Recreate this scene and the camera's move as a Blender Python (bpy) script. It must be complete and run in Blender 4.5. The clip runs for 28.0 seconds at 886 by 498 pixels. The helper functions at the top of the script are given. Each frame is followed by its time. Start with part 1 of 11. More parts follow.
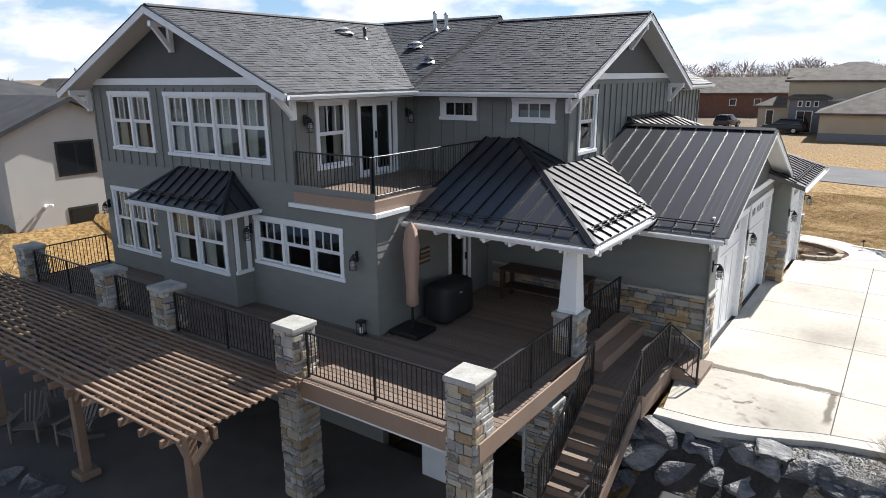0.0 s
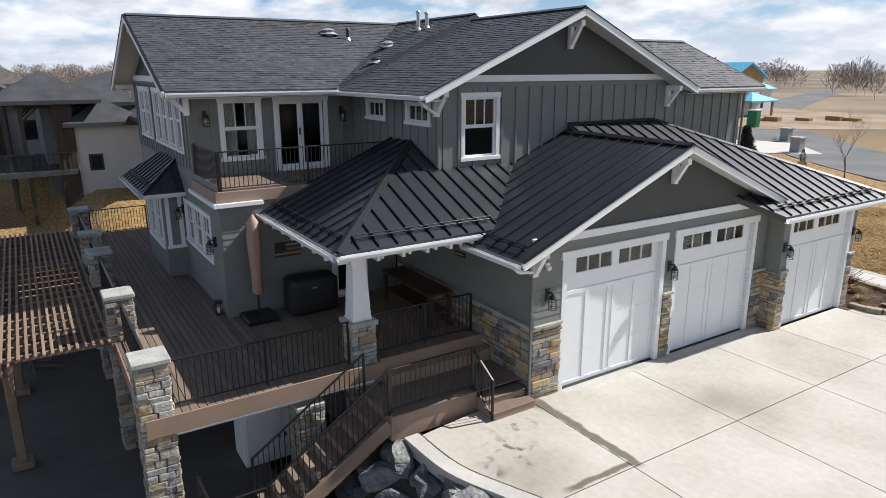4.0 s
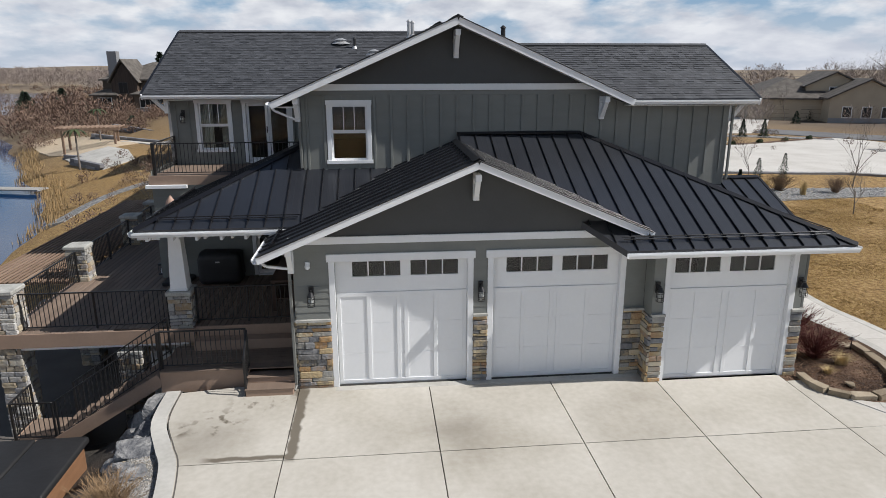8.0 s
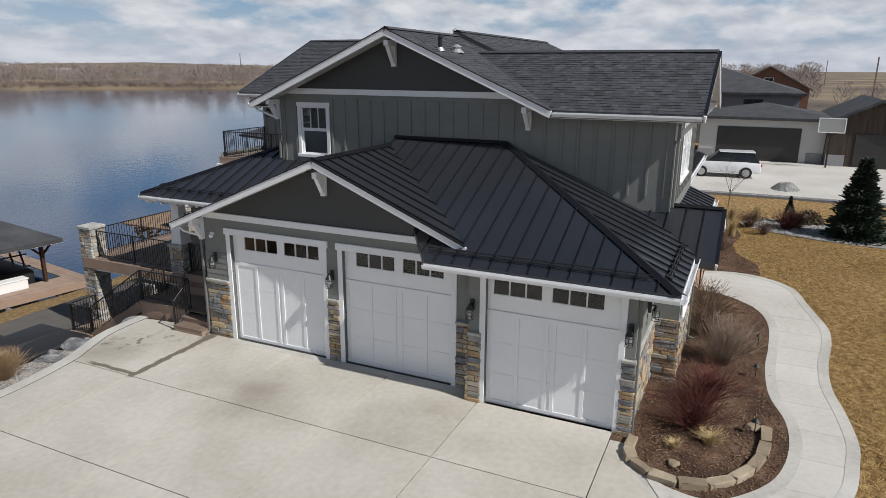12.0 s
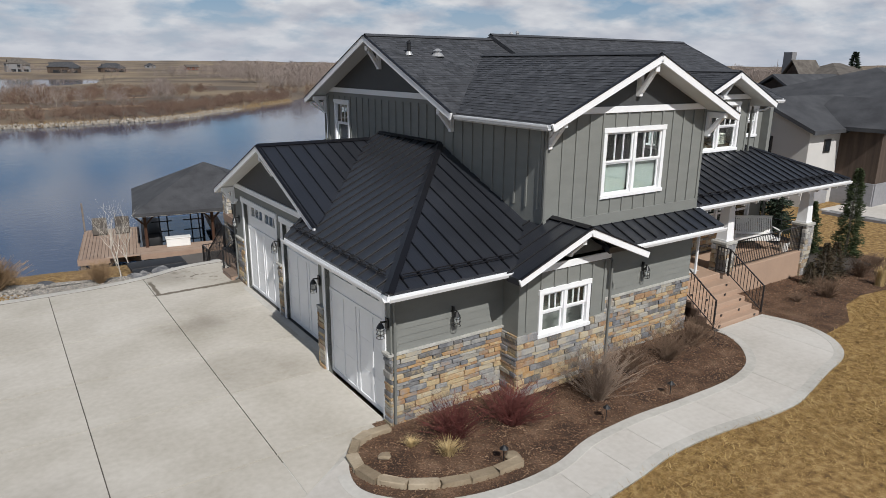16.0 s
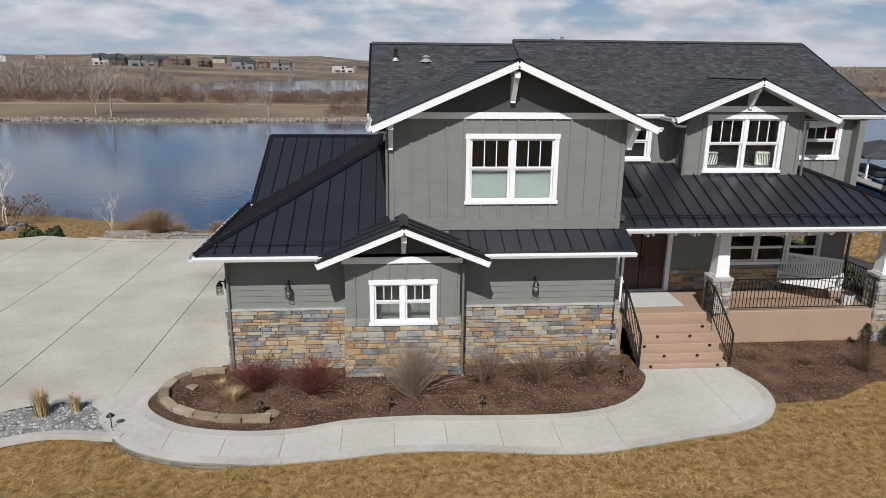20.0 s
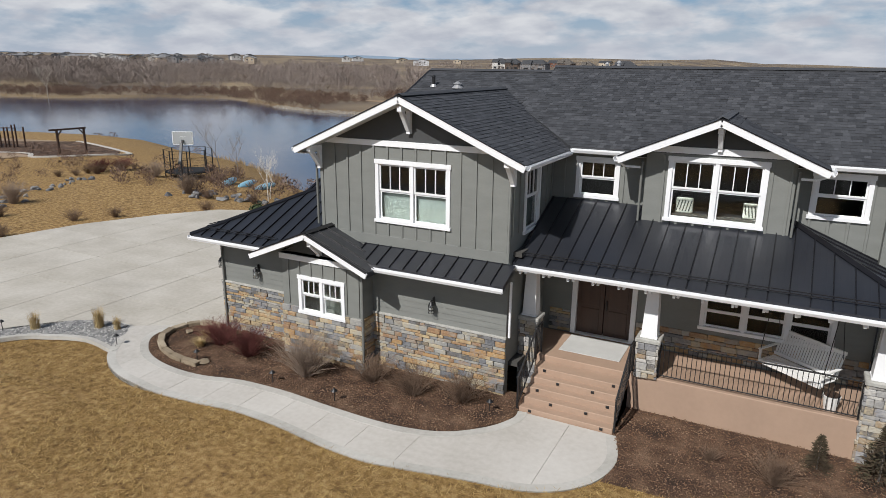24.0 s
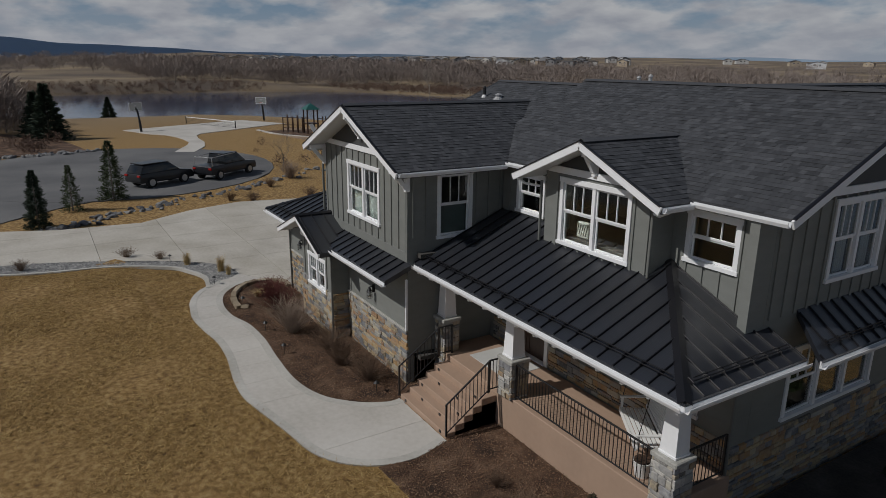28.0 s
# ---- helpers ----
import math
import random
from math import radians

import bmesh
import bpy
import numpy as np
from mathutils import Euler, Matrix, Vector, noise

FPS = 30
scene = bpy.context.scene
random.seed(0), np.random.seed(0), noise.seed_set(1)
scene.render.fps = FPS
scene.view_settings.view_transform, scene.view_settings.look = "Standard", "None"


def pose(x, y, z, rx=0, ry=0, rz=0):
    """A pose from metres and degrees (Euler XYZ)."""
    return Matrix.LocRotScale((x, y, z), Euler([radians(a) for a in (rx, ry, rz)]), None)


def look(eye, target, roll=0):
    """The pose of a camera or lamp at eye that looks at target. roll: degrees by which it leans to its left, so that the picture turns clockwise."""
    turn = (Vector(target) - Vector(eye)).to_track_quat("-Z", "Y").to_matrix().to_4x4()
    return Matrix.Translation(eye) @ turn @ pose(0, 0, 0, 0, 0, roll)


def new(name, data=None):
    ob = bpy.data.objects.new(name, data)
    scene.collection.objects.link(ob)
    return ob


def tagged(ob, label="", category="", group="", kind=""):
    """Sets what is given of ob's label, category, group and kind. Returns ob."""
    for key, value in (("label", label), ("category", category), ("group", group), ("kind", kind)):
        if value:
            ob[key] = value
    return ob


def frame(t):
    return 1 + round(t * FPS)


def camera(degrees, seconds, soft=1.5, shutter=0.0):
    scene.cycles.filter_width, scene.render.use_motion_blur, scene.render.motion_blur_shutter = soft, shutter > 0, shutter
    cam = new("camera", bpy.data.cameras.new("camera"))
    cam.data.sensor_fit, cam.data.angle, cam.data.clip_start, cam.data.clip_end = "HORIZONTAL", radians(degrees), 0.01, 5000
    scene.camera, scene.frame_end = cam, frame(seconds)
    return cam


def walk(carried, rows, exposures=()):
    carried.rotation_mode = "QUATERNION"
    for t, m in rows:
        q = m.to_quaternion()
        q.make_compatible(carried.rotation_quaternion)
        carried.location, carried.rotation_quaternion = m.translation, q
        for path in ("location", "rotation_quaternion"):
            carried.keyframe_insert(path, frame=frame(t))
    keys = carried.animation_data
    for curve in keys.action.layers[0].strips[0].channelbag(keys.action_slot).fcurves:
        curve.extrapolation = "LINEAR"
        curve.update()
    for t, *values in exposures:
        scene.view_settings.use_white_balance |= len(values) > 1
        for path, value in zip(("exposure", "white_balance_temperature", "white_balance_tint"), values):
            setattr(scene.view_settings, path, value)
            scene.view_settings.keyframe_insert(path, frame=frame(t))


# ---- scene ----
cam = camera(67.7, 28.0, soft=0.65)
METRES, EYE, TILT, LEAN, TURN = 78.0, 6.6, 0.0, 0.0, 35.3
ROWS = [
    (0.0, 0.0, 0.0, 0.0, -0.13, -14.72, 0.5),
    (0.5, 0.0136, 0.0012, -0.0006, 2.08, -14.71, 0.47),
    (1.0, 0.0277, 0.0028, -0.0012, 4.34, -14.71, 0.43),
    (1.5, 0.0421, 0.0049, -0.0016, 7.51, -14.71, 0.4),
    (2.0, 0.0564, 0.0074, -0.0015, 10.97, -14.72, 0.35),
    (2.5, 0.0709, 0.0105, -0.0012, 13.81, -14.72, 0.3),
    (4.5, 0.1331, 0.031, 0.0025, 25.38, -15.22, 0.15),
    (5.0, 0.149, 0.038, 0.0029, 28.25, -15.22, 0.14),
    (5.5, 0.1649, 0.0457, 0.0032, 31.08, -15.24, 0.17),
    (6.0, 0.1804, 0.0546, 0.0034, 33.99, -15.25, 0.19),
    (6.5, 0.1951, 0.0645, 0.0037, 37.39, -15.26, 0.18),
    (7.0, 0.2093, 0.0755, 0.0039, 41.27, -15.23, 0.14),
    (7.5, 0.223, 0.0873, 0.0042, 45.14, -15.23, 0.14),
    (8.0, 0.2361, 0.1002, 0.0048, 49.04, -15.21, 0.1),
    (8.5, 0.2486, 0.1136, 0.0052, 52.87, -15.16, 0.03),
    (9.0, 0.2602, 0.1278, 0.0057, 56.7, -15.16, -0.03),
    (9.5, 0.271, 0.1426, 0.0061, 60.56, -15.17, -0.02),
    (10.0, 0.2806, 0.1581, 0.0065, 64.44, -15.18, -0.1),
    (10.5, 0.2894, 0.1741, 0.0068, 68.26, -15.18, -0.12),
    (11.0, 0.2973, 0.1905, 0.0072, 72.1, -15.21, -0.2),
    (11.5, 0.304, 0.2076, 0.0075, 75.93, -15.23, -0.21),
    (12.0, 0.3091, 0.2239, 0.0079, 79.52, -15.31, -0.32),
    (12.5, 0.3136, 0.2416, 0.0082, 83.38, -15.34, -0.33),
    (14.5, 0.3202, 0.3138, 0.0094, 98.97, -15.46, -0.51),
    (15.0, 0.3189, 0.3321, 0.0096, 102.97, -15.46, -0.53),
    (15.5, 0.3162, 0.3504, 0.0099, 106.95, -15.52, -0.49),
    (16.0, 0.3121, 0.3684, 0.01, 110.5, -15.53, -0.48),
    (16.5, 0.307, 0.3858, 0.0099, 113.23, -15.51, -0.49),
    (17.0, 0.3005, 0.4031, 0.0098, 116.77, -15.53, -0.46),
    (17.5, 0.293, 0.42, 0.0096, 120.38, -15.51, -0.45),
    (18.0, 0.2846, 0.4363, 0.0095, 123.92, -15.52, -0.48),
    (18.5, 0.275, 0.4522, 0.0095, 127.52, -15.52, -0.47),
    (19.0, 0.2646, 0.4673, 0.0093, 131.49, -15.51, -0.5),
    (19.5, 0.2532, 0.4816, 0.0099, 135.9, -15.52, -0.51),
    (20.0, 0.2409, 0.495, 0.012, 140.17, -15.52, -0.55),
    (20.5, 0.2275, 0.5076, 0.0145, 144.32, -15.52, -0.55),
    (21.0, 0.2132, 0.5194, 0.0166, 148.51, -15.52, -0.57),
    (21.5, 0.1979, 0.5305, 0.0181, 152.72, -15.51, -0.6),
    (23.5, 0.1307, 0.5644, 0.0221, 168.23, -15.55, -0.57),
    (24.0, 0.1129, 0.5702, 0.0231, 172.19, -15.56, -0.56),
    (24.5, 0.095, 0.5746, 0.0238, 176.1, -15.57, -0.56),
    (25.0, 0.0769, 0.5777, 0.0245, 179.97, -15.57, -0.58),
    (25.5, 0.0586, 0.5796, 0.0253, 183.84, -15.57, -0.59),
    (26.0, 0.04, 0.5801, 0.0259, 187.73, -15.56, -0.61),
    (26.5, 0.0213, 0.5792, 0.0266, 191.62, -15.56, -0.62),
    (27.0, 0.0027, 0.5771, 0.0274, 195.53, -15.57, -0.6),
    (27.5, -0.0159, 0.5741, 0.0281, 199.46, -15.6, -0.63),
    (28.0, -0.0343, 0.5703, 0.0289, 203.36, -15.67, -0.59),
]
walk(cam, [(t, pose(0, 0, EYE, TILT, LEAN, TURN) @ pose(METRES * x, METRES * y, METRES * z, 90 + pitch, roll, yaw)) for t, x, y, z, yaw, pitch, roll in ROWS],
     exposures=[(0.0, 0.82), (2.5, 0.68), (5.0, 0.4), (8.0, 0.17), (11.0, 0.0), (17.0, -0.15), (23.0, -0.12), (27.5, 0.05), (28.0, -1.0)])

# ---- world and sun ----
SUN_TO = Vector((0.215, 1.0, 0.99)).normalized()
world = bpy.data.worlds.new("sky")
scene.world = world
world.use_nodes = True
wn, wl = world.node_tree.nodes, world.node_tree.links
wn.clear()
w_out = wn.new("ShaderNodeOutputWorld")
w_bg = wn.new("ShaderNodeBackground")
w_sky = wn.new("ShaderNodeTexSky")
w_sky.sky_type, w_sky.sun_disc = "NISHITA", False
w_sky.sun_elevation = math.asin(SUN_TO.z)
w_sky.sun_rotation = math.atan2(SUN_TO.x, SUN_TO.y)
w_sky.air_density, w_sky.dust_density, w_sky.ozone_density = 1.0, 0.5, 2.5
w_bg.inputs["Strength"].default_value = 0.053
w_tc = wn.new("ShaderNodeTexCoord")
w_sep = wn.new("ShaderNodeSeparateXYZ")
wl.new(w_tc.outputs["Generated"], w_sep.inputs[0])


def wmath(op, a, b=None, clamp=False):
    n = wn.new("ShaderNodeMath")
    n.operation, n.use_clamp = op, clamp
    for i, v in enumerate((a, b)):
        if v is None:
            continue
        if isinstance(v, (int, float)):
            n.inputs[i].default_value = v
        else:
            wl.new(v, n.inputs[i])
    return n.outputs[0]


# a cloud deck, as on a high flat layer
w_den = wmath("MAXIMUM", wmath("ADD", w_sep.outputs["Z"], 0.3), 0.1)
w_comb = wn.new("ShaderNodeCombineXYZ")
wl.new(wmath("DIVIDE", w_sep.outputs["X"], w_den), w_comb.inputs[0])
wl.new(wmath("DIVIDE", w_sep.outputs["Y"], w_den), w_comb.inputs[1])
w_noise = wn.new("ShaderNodeTexNoise")
w_noise.inputs["Scale"].default_value = 3.3
w_noise.inputs["Detail"].default_value = 9
w_noise.inputs["Roughness"].default_value = 0.52
wl.new(w_comb.outputs[0], w_noise.inputs["Vector"])
w_fine = wn.new("ShaderNodeTexNoise")
w_fine.inputs["Scale"].default_value = 5.2
w_fine.inputs["Detail"].default_value = 7
wl.new(w_comb.outputs[0], w_fine.inputs["Vector"])
w_ramp = wn.new("ShaderNodeValToRGB")
w_ramp.color_ramp.elements[0].position, w_ramp.color_ramp.elements[1].position = 0.38, 0.54
wl.new(w_noise.outputs["Fac"], w_ramp.inputs[0])
w_shade = wn.new("ShaderNodeValToRGB")
w_shade.color_ramp.elements[0].position, w_shade.color_ramp.elements[1].position = 0.33, 0.64
w_shade.color_ramp.elements[0].color = (8.6, 9.1, 10.4, 1)
w_shade.color_ramp.elements[1].color = (14.6, 14.8, 15.2, 1)
wl.new(w_fine.outputs["Fac"], w_shade.inputs[0])
w_mix = wn.new("ShaderNodeMix")
w_mix.data_type = "RGBA"
w_high = wn.new("ShaderNodeMapRange")
w_high.inputs["From Min"].default_value, w_high.inputs["From Max"].default_value = 0.15, 0.64
w_high.inputs["To Min"].default_value, w_high.inputs["To Max"].default_value = 0.95, 0.03
wl.new(w_sep.outputs["Z"], w_high.inputs["Value"])
wl.new(wmath("MULTIPLY", w_ramp.outputs[0], w_high.outputs[0]), w_mix.inputs["Factor"])
w_tint = wn.new("ShaderNodeMix")
w_tint.data_type = "RGBA"
w_low = wn.new("ShaderNodeMapRange")
w_low.inputs["From Min"].default_value, w_low.inputs["From Max"].default_value = 0.25, 0.6
w_low.inputs["To Min"].default_value, w_low.inputs["To Max"].default_value = 0.5, 0.0
wl.new(w_sep.outputs["Z"], w_low.inputs["Value"])
wl.new(w_low.outputs[0], w_tint.inputs["Factor"])
w_tint.inputs["B"].default_value = (4.8, 8.4, 13.4, 1)
wl.new(w_sky.outputs[0], w_tint.inputs["A"])
wl.new(w_tint.outputs["Result"], w_mix.inputs["A"])
wl.new(w_shade.outputs[0], w_mix.inputs["B"])
w_haze = wn.new("ShaderNodeMapRange")
w_haze.inputs["From Min"].default_value, w_haze.inputs["From Max"].default_value = 0.09, -0.02
w_haze.inputs["To Max"].default_value = 0.8
wl.new(w_sep.outputs["Z"], w_haze.inputs["Value"])
w_mix2 = wn.new("ShaderNodeMix")
w_mix2.data_type = "RGBA"
w_mix2.inputs["B"].default_value = (10.6, 11.2, 12.8, 1)
wl.new(w_haze.outputs[0], w_mix2.inputs["Factor"])
wl.new(w_mix.outputs["Result"], w_mix2.inputs["A"])
wl.new(w_mix2.outputs["Result"], w_bg.inputs["Color"])
wl.new(w_bg.outputs[0], w_out.inputs[0])

sun = new("sun", bpy.data.lights.new("sun", "SUN"))
sun.data.energy, sun.data.angle, sun.data.color = 4.8, radians(0.53), (1.0, 0.972, 0.94)
sun.matrix_world = look(SUN_TO * 60, (0, 0, 0))


# ---- materials ----
def make_mat(name, colors, rough=0.7, metal=0.0, scale=1.5, fine=30.0, bump=0.1, bump_dist=0.01, spread=0.0, stretch=(1, 1, 1), spec=0.5, coat=0.0):
    """A surface whose colour wanders between the given colours at two scales; spread: how far single pieces differ."""
    m = bpy.data.materials.new(name)
    m.use_nodes = True
    nt = m.node_tree
    n, l = nt.nodes, nt.links
    b = n["Principled BSDF"]
    geo = n.new("ShaderNodeNewGeometry")
    mp = n.new("ShaderNodeMapping")
    mp.inputs["Scale"].default_value = stretch
    l.new(geo.outputs["Position"], mp.inputs["Vector"])
    big, small = n.new("ShaderNodeTexNoise"), n.new("ShaderNodeTexNoise")
    big.inputs["Scale"].default_value, big.inputs["Detail"].default_value = scale, 6
    small.inputs["Scale"].default_value, small.inputs["Detail"].default_value = fine, 4
    l.new(mp.outputs[0], big.inputs["Vector"])
    l.new(mp.outputs[0], small.inputs["Vector"])
    add = n.new("ShaderNodeMath")
    add.operation = "MULTIPLY_ADD"
    l.new(small.outputs["Fac"], add.inputs[0])
    add.inputs[1].default_value = 0.45
    l.new(big.outputs["Fac"], add.inputs[2])
    fac = add.outputs[0]
    lo, hi = 0.5, 0.95
    if spread:
        info = n.new("ShaderNodeObjectInfo")
        s1 = n.new("ShaderNodeMath")
        s1.operation = "ADD"
        l.new(info.outputs["Random"], s1.inputs[0])
        l.new(geo.outputs["Random Per Island"], s1.inputs[1])
        s2 = n.new("ShaderNodeMath")
        s2.operation = "FRACT"
        l.new(s1.outputs[0], s2.inputs[0])
        s3 = n.new("ShaderNodeMath")
        s3.operation = "MULTIPLY_ADD"
        l.new(s2.outputs[0], s3.inputs[0])
        s3.inputs[1].default_value = spread
        l.new(fac, s3.inputs[2])
        fac = s3.outputs[0]
        lo, hi = 0.5, 0.95 + spread
    mr = n.new("ShaderNodeMapRange")
    mr.inputs["From Min"].default_value, mr.inputs["From Max"].default_value = lo, hi
    l.new(fac, mr.inputs["Value"])
    ramp = n.new("ShaderNodeValToRGB")
    els = ramp.color_ramp.elements
    while len(els) < len(colors):
        els.new(0.5)
    for i, c in enumerate(colors):
        els[i].position = i / max(1, len(colors) - 1)
        els[i].color = (*c, 1)
    l.new(mr.outputs[0], ramp.inputs[0])
    l.new(ramp.outputs[0], b.inputs["Base Color"])
    b.inputs["Roughness"].default_value, b.inputs["Metallic"].default_value = rough, metal
    b.inputs["Specular IOR Level"].default_value = spec
    b.inputs["Coat Weight"].default_value = coat
    if bump:
        bp = n.new("ShaderNodeBump")
        bp.inputs["Strength"].default_value, bp.inputs["Distance"].default_value = bump, bump_dist
        l.new(small.outputs["Fac"], bp.inputs["Height"])
        l.new(bp.outputs[0], b.inputs["Normal"])
    return m


def shade(c, k):
    return tuple(v * k for v in c)


def two(c, k=0.85):
    return [shade(c, k), c, shade(c, 2 - k)]


MAT = dict(
    siding=make_mat("painted fibre cement siding", two((0.182, 0.189, 0.176), 0.93), 0.65, fine=18, bump=0.15, bump_dist=0.002, stretch=(1, 1, 3)),
    siding_dark=make_mat("dark painted gable panel", two((0.052, 0.054, 0.055), 0.92), 0.6, fine=18, bump=0.1, bump_dist=0.002),
    trim=make_mat("white painted trim", two((0.78, 0.79, 0.80), 0.97), 0.45, fine=12, bump=0.05, bump_dist=0.001),
    soffit=make_mat("painted soffit", two((0.62, 0.62, 0.6), 0.96), 0.6, fine=12, bump=0.05, bump_dist=0.001),
    shingle=make_mat("asphalt shingle", [(0.018, 0.019, 0.022), (0.038, 0.040, 0.045), (0.047, 0.049, 0.055), (0.078, 0.081, 0.089)], 0.66, scale=9, fine=160, bump=0.5, bump_dist=0.004, spread=1.5, spec=0.75),
    metal=make_mat("dark standing seam metal", two((0.019, 0.021, 0.0265), 0.85), 0.34, metal=0.0, scale=0.7, fine=5, bump=0.06, bump_dist=0.006, spec=0.95),
    metal_dark=make_mat("black flashing metal", two((0.007, 0.007, 0.009), 0.9), 0.38, scale=0.7, fine=5, bump=0.0),
    iron=make_mat("black powder coated steel", two((0.012, 0.012, 0.013), 0.9), 0.42, bump=0.0),
    concrete=make_mat("broom finished concrete", [(0.40, 0.375, 0.335), (0.50, 0.475, 0.435), (0.57, 0.55, 0.51)], 0.85, scale=0.35, fine=7, bump=0.12, bump_dist=0.003, spread=0.15),
    concrete_edge=make_mat("smooth concrete border", [(0.37, 0.355, 0.32), (0.45, 0.435, 0.40), (0.52, 0.505, 0.465)], 0.85, scale=0.8, fine=9, bump=0.12, bump_dist=0.003),
    joint=make_mat("dark joint", two((0.10, 0.09, 0.08)), 0.9, bump=0.0),
    stone=make_mat("ledge stone", [(0.08, 0.082, 0.09), (0.19, 0.195, 0.205), (0.33, 0.32, 0.29), (0.43, 0.37, 0.26), (0.38, 0.225, 0.095), (0.24, 0.24, 0.245), (0.11, 0.105, 0.10), (0.46, 0.36, 0.21), (0.28, 0.165, 0.09), (0.30, 0.285, 0.245), (0.15, 0.15, 0.165)], 0.8, scale=4, fine=18, bump=1.0, bump_dist=0.022, spread=3.2),
    stone_pale=make_mat("mixed pillar stone", [(0.10, 0.102, 0.11), (0.24, 0.24, 0.245), (0.38, 0.37, 0.345), (0.46, 0.42, 0.34), (0.30, 0.21, 0.12), (0.27, 0.27, 0.28), (0.52, 0.50, 0.46), (0.13, 0.125, 0.12), (0.42, 0.35, 0.24), (0.33, 0.32, 0.30), (0.17, 0.17, 0.18)], 0.8, scale=4, fine=18, bump=1.0, bump_dist=0.022, spread=3.2),
    stone_grey=make_mat("grey ledge stone", [(0.12, 0.12, 0.13), (0.2, 0.2, 0.21), (0.3, 0.3, 0.31)], 0.85, scale=5, fine=26, bump=0.6, bump_dist=0.012, spread=1.6),
    mortar=make_mat("shadowed mortar", two((0.12, 0.11, 0.10)), 0.95, fine=40, bump=0.4, bump_dist=0.006),
    capstone=make_mat("pale cut capstone", [(0.28, 0.275, 0.25), (0.38, 0.375, 0.345), (0.47, 0.46, 0.43)], 0.8, scale=3, fine=24, bump=0.3, bump_dist=0.006),
    deck=make_mat("composite deck board", [(0.13, 0.095, 0.072), (0.18, 0.13, 0.098), (0.235, 0.175, 0.132)], 0.75, scale=1.2, fine=22, bump=0.2, bump_dist=0.003, stretch=(0.25, 3, 1), spread=0.4),
    fascia=make_mat("brown composite fascia", two((0.30, 0.21, 0.155), 0.9), 0.7, scale=1.2, fine=14, bump=0.12, bump_dist=0.002),
    porch_paint=make_mat("brown stained concrete porch", two((0.36, 0.25, 0.18), 0.93), 0.75, scale=1.0, fine=9, bump=0.12, bump_dist=0.003),
    cedar=make_mat("weathered pergola wood", [(0.16, 0.105, 0.072), (0.23, 0.156, 0.11), (0.31, 0.222, 0.162)], 0.75, scale=1.0, fine=20, bump=0.25, bump_dist=0.003, stretch=(0.3, 2, 2), spread=0.4),
    glass_dark=None,
    mulch=make_mat("bark mulch", [(0.028, 0.015, 0.009), (0.085, 0.046, 0.026), (0.20, 0.125, 0.078)], 0.95, scale=1.6, fine=30, bump=1.0, bump_dist=0.04),
    gravel=make_mat("grey gravel", [(0.09, 0.09, 0.09), (0.21, 0.21, 0.205), (0.38, 0.37, 0.35)], 0.9, scale=3, fine=42, bump=1.0, bump_dist=0.03),
    boulder=make_mat("grey boulder rock", [(0.04, 0.042, 0.047), (0.09, 0.092, 0.10), (0.16, 0.16, 0.163), (0.29, 0.285, 0.275), (0.18, 0.16, 0.135)], 0.7, scale=2.2, fine=11, bump=1.0, bump_dist=0.06, spread=0.35, stretch=(1, 1, 2.5)),
    sandstone=make_mat("tan sandstone block", [(0.17, 0.13, 0.085), (0.27, 0.215, 0.145), (0.40, 0.335, 0.245)], 0.85, scale=2, fine=20, bump=0.7, bump_dist=0.015, spread=0.5),
    asphalt=make_mat("pale worn asphalt", [(0.085, 0.085, 0.088), (0.12, 0.12, 0.122), (0.16, 0.16, 0.158)], 0.9, scale=0.2, fine=18, bump=0.2, bump_dist=0.004),
    door_wood=make_mat("dark stained wood", two((0.055, 0.026, 0.016), 0.8), 0.45, scale=2, fine=30, bump=0.1, bump_dist=0.002, stretch=(4, 4, 0.4)),
    stucco=make_mat("pale stucco", two((0.50, 0.49, 0.47), 0.95), 0.9, scale=0.7, fine=40, bump=0.3, bump_dist=0.004),
    stucco_warm=make_mat("beige stucco", two((0.42, 0.35, 0.26), 0.95), 0.9, scale=0.7, fine=40, bump=0.3, bump_dist=0.004),
    stucco_grey=make_mat("grey stucco", two((0.2, 0.2, 0.205), 0.95), 0.9, scale=0.7, fine=40, bump=0.3, bump_dist=0.004),
    barn_wood=make_mat("weathered dark barn wood", [(0.028, 0.02, 0.015), (0.07, 0.048, 0.035), (0.12, 0.085, 0.065)], 0.85, scale=1.3, fine=16, bump=0.4, bump_dist=0.008, stretch=(4, 4, 0.3), spread=0.4),
    roof_brown=make_mat("brown roof tiles", [(0.06, 0.052, 0.045), (0.10, 0.088, 0.076), (0.14, 0.125, 0.11)], 0.9, scale=1, fine=12, bump=0.4, bump_dist=0.02, stretch=(1, 1, 1)),
    roof_grey=make_mat("dark grey neighbour shingles", [(0.032, 0.033, 0.037), (0.048, 0.05, 0.055), (0.065, 0.067, 0.072)], 0.9, scale=1, fine=14, bump=0.4, bump_dist=0.02),
    brick_red=make_mat("red brown cladding", two((0.16, 0.075, 0.05), 0.85), 0.9, fine=12, bump=0.3, bump_dist=0.01),
)


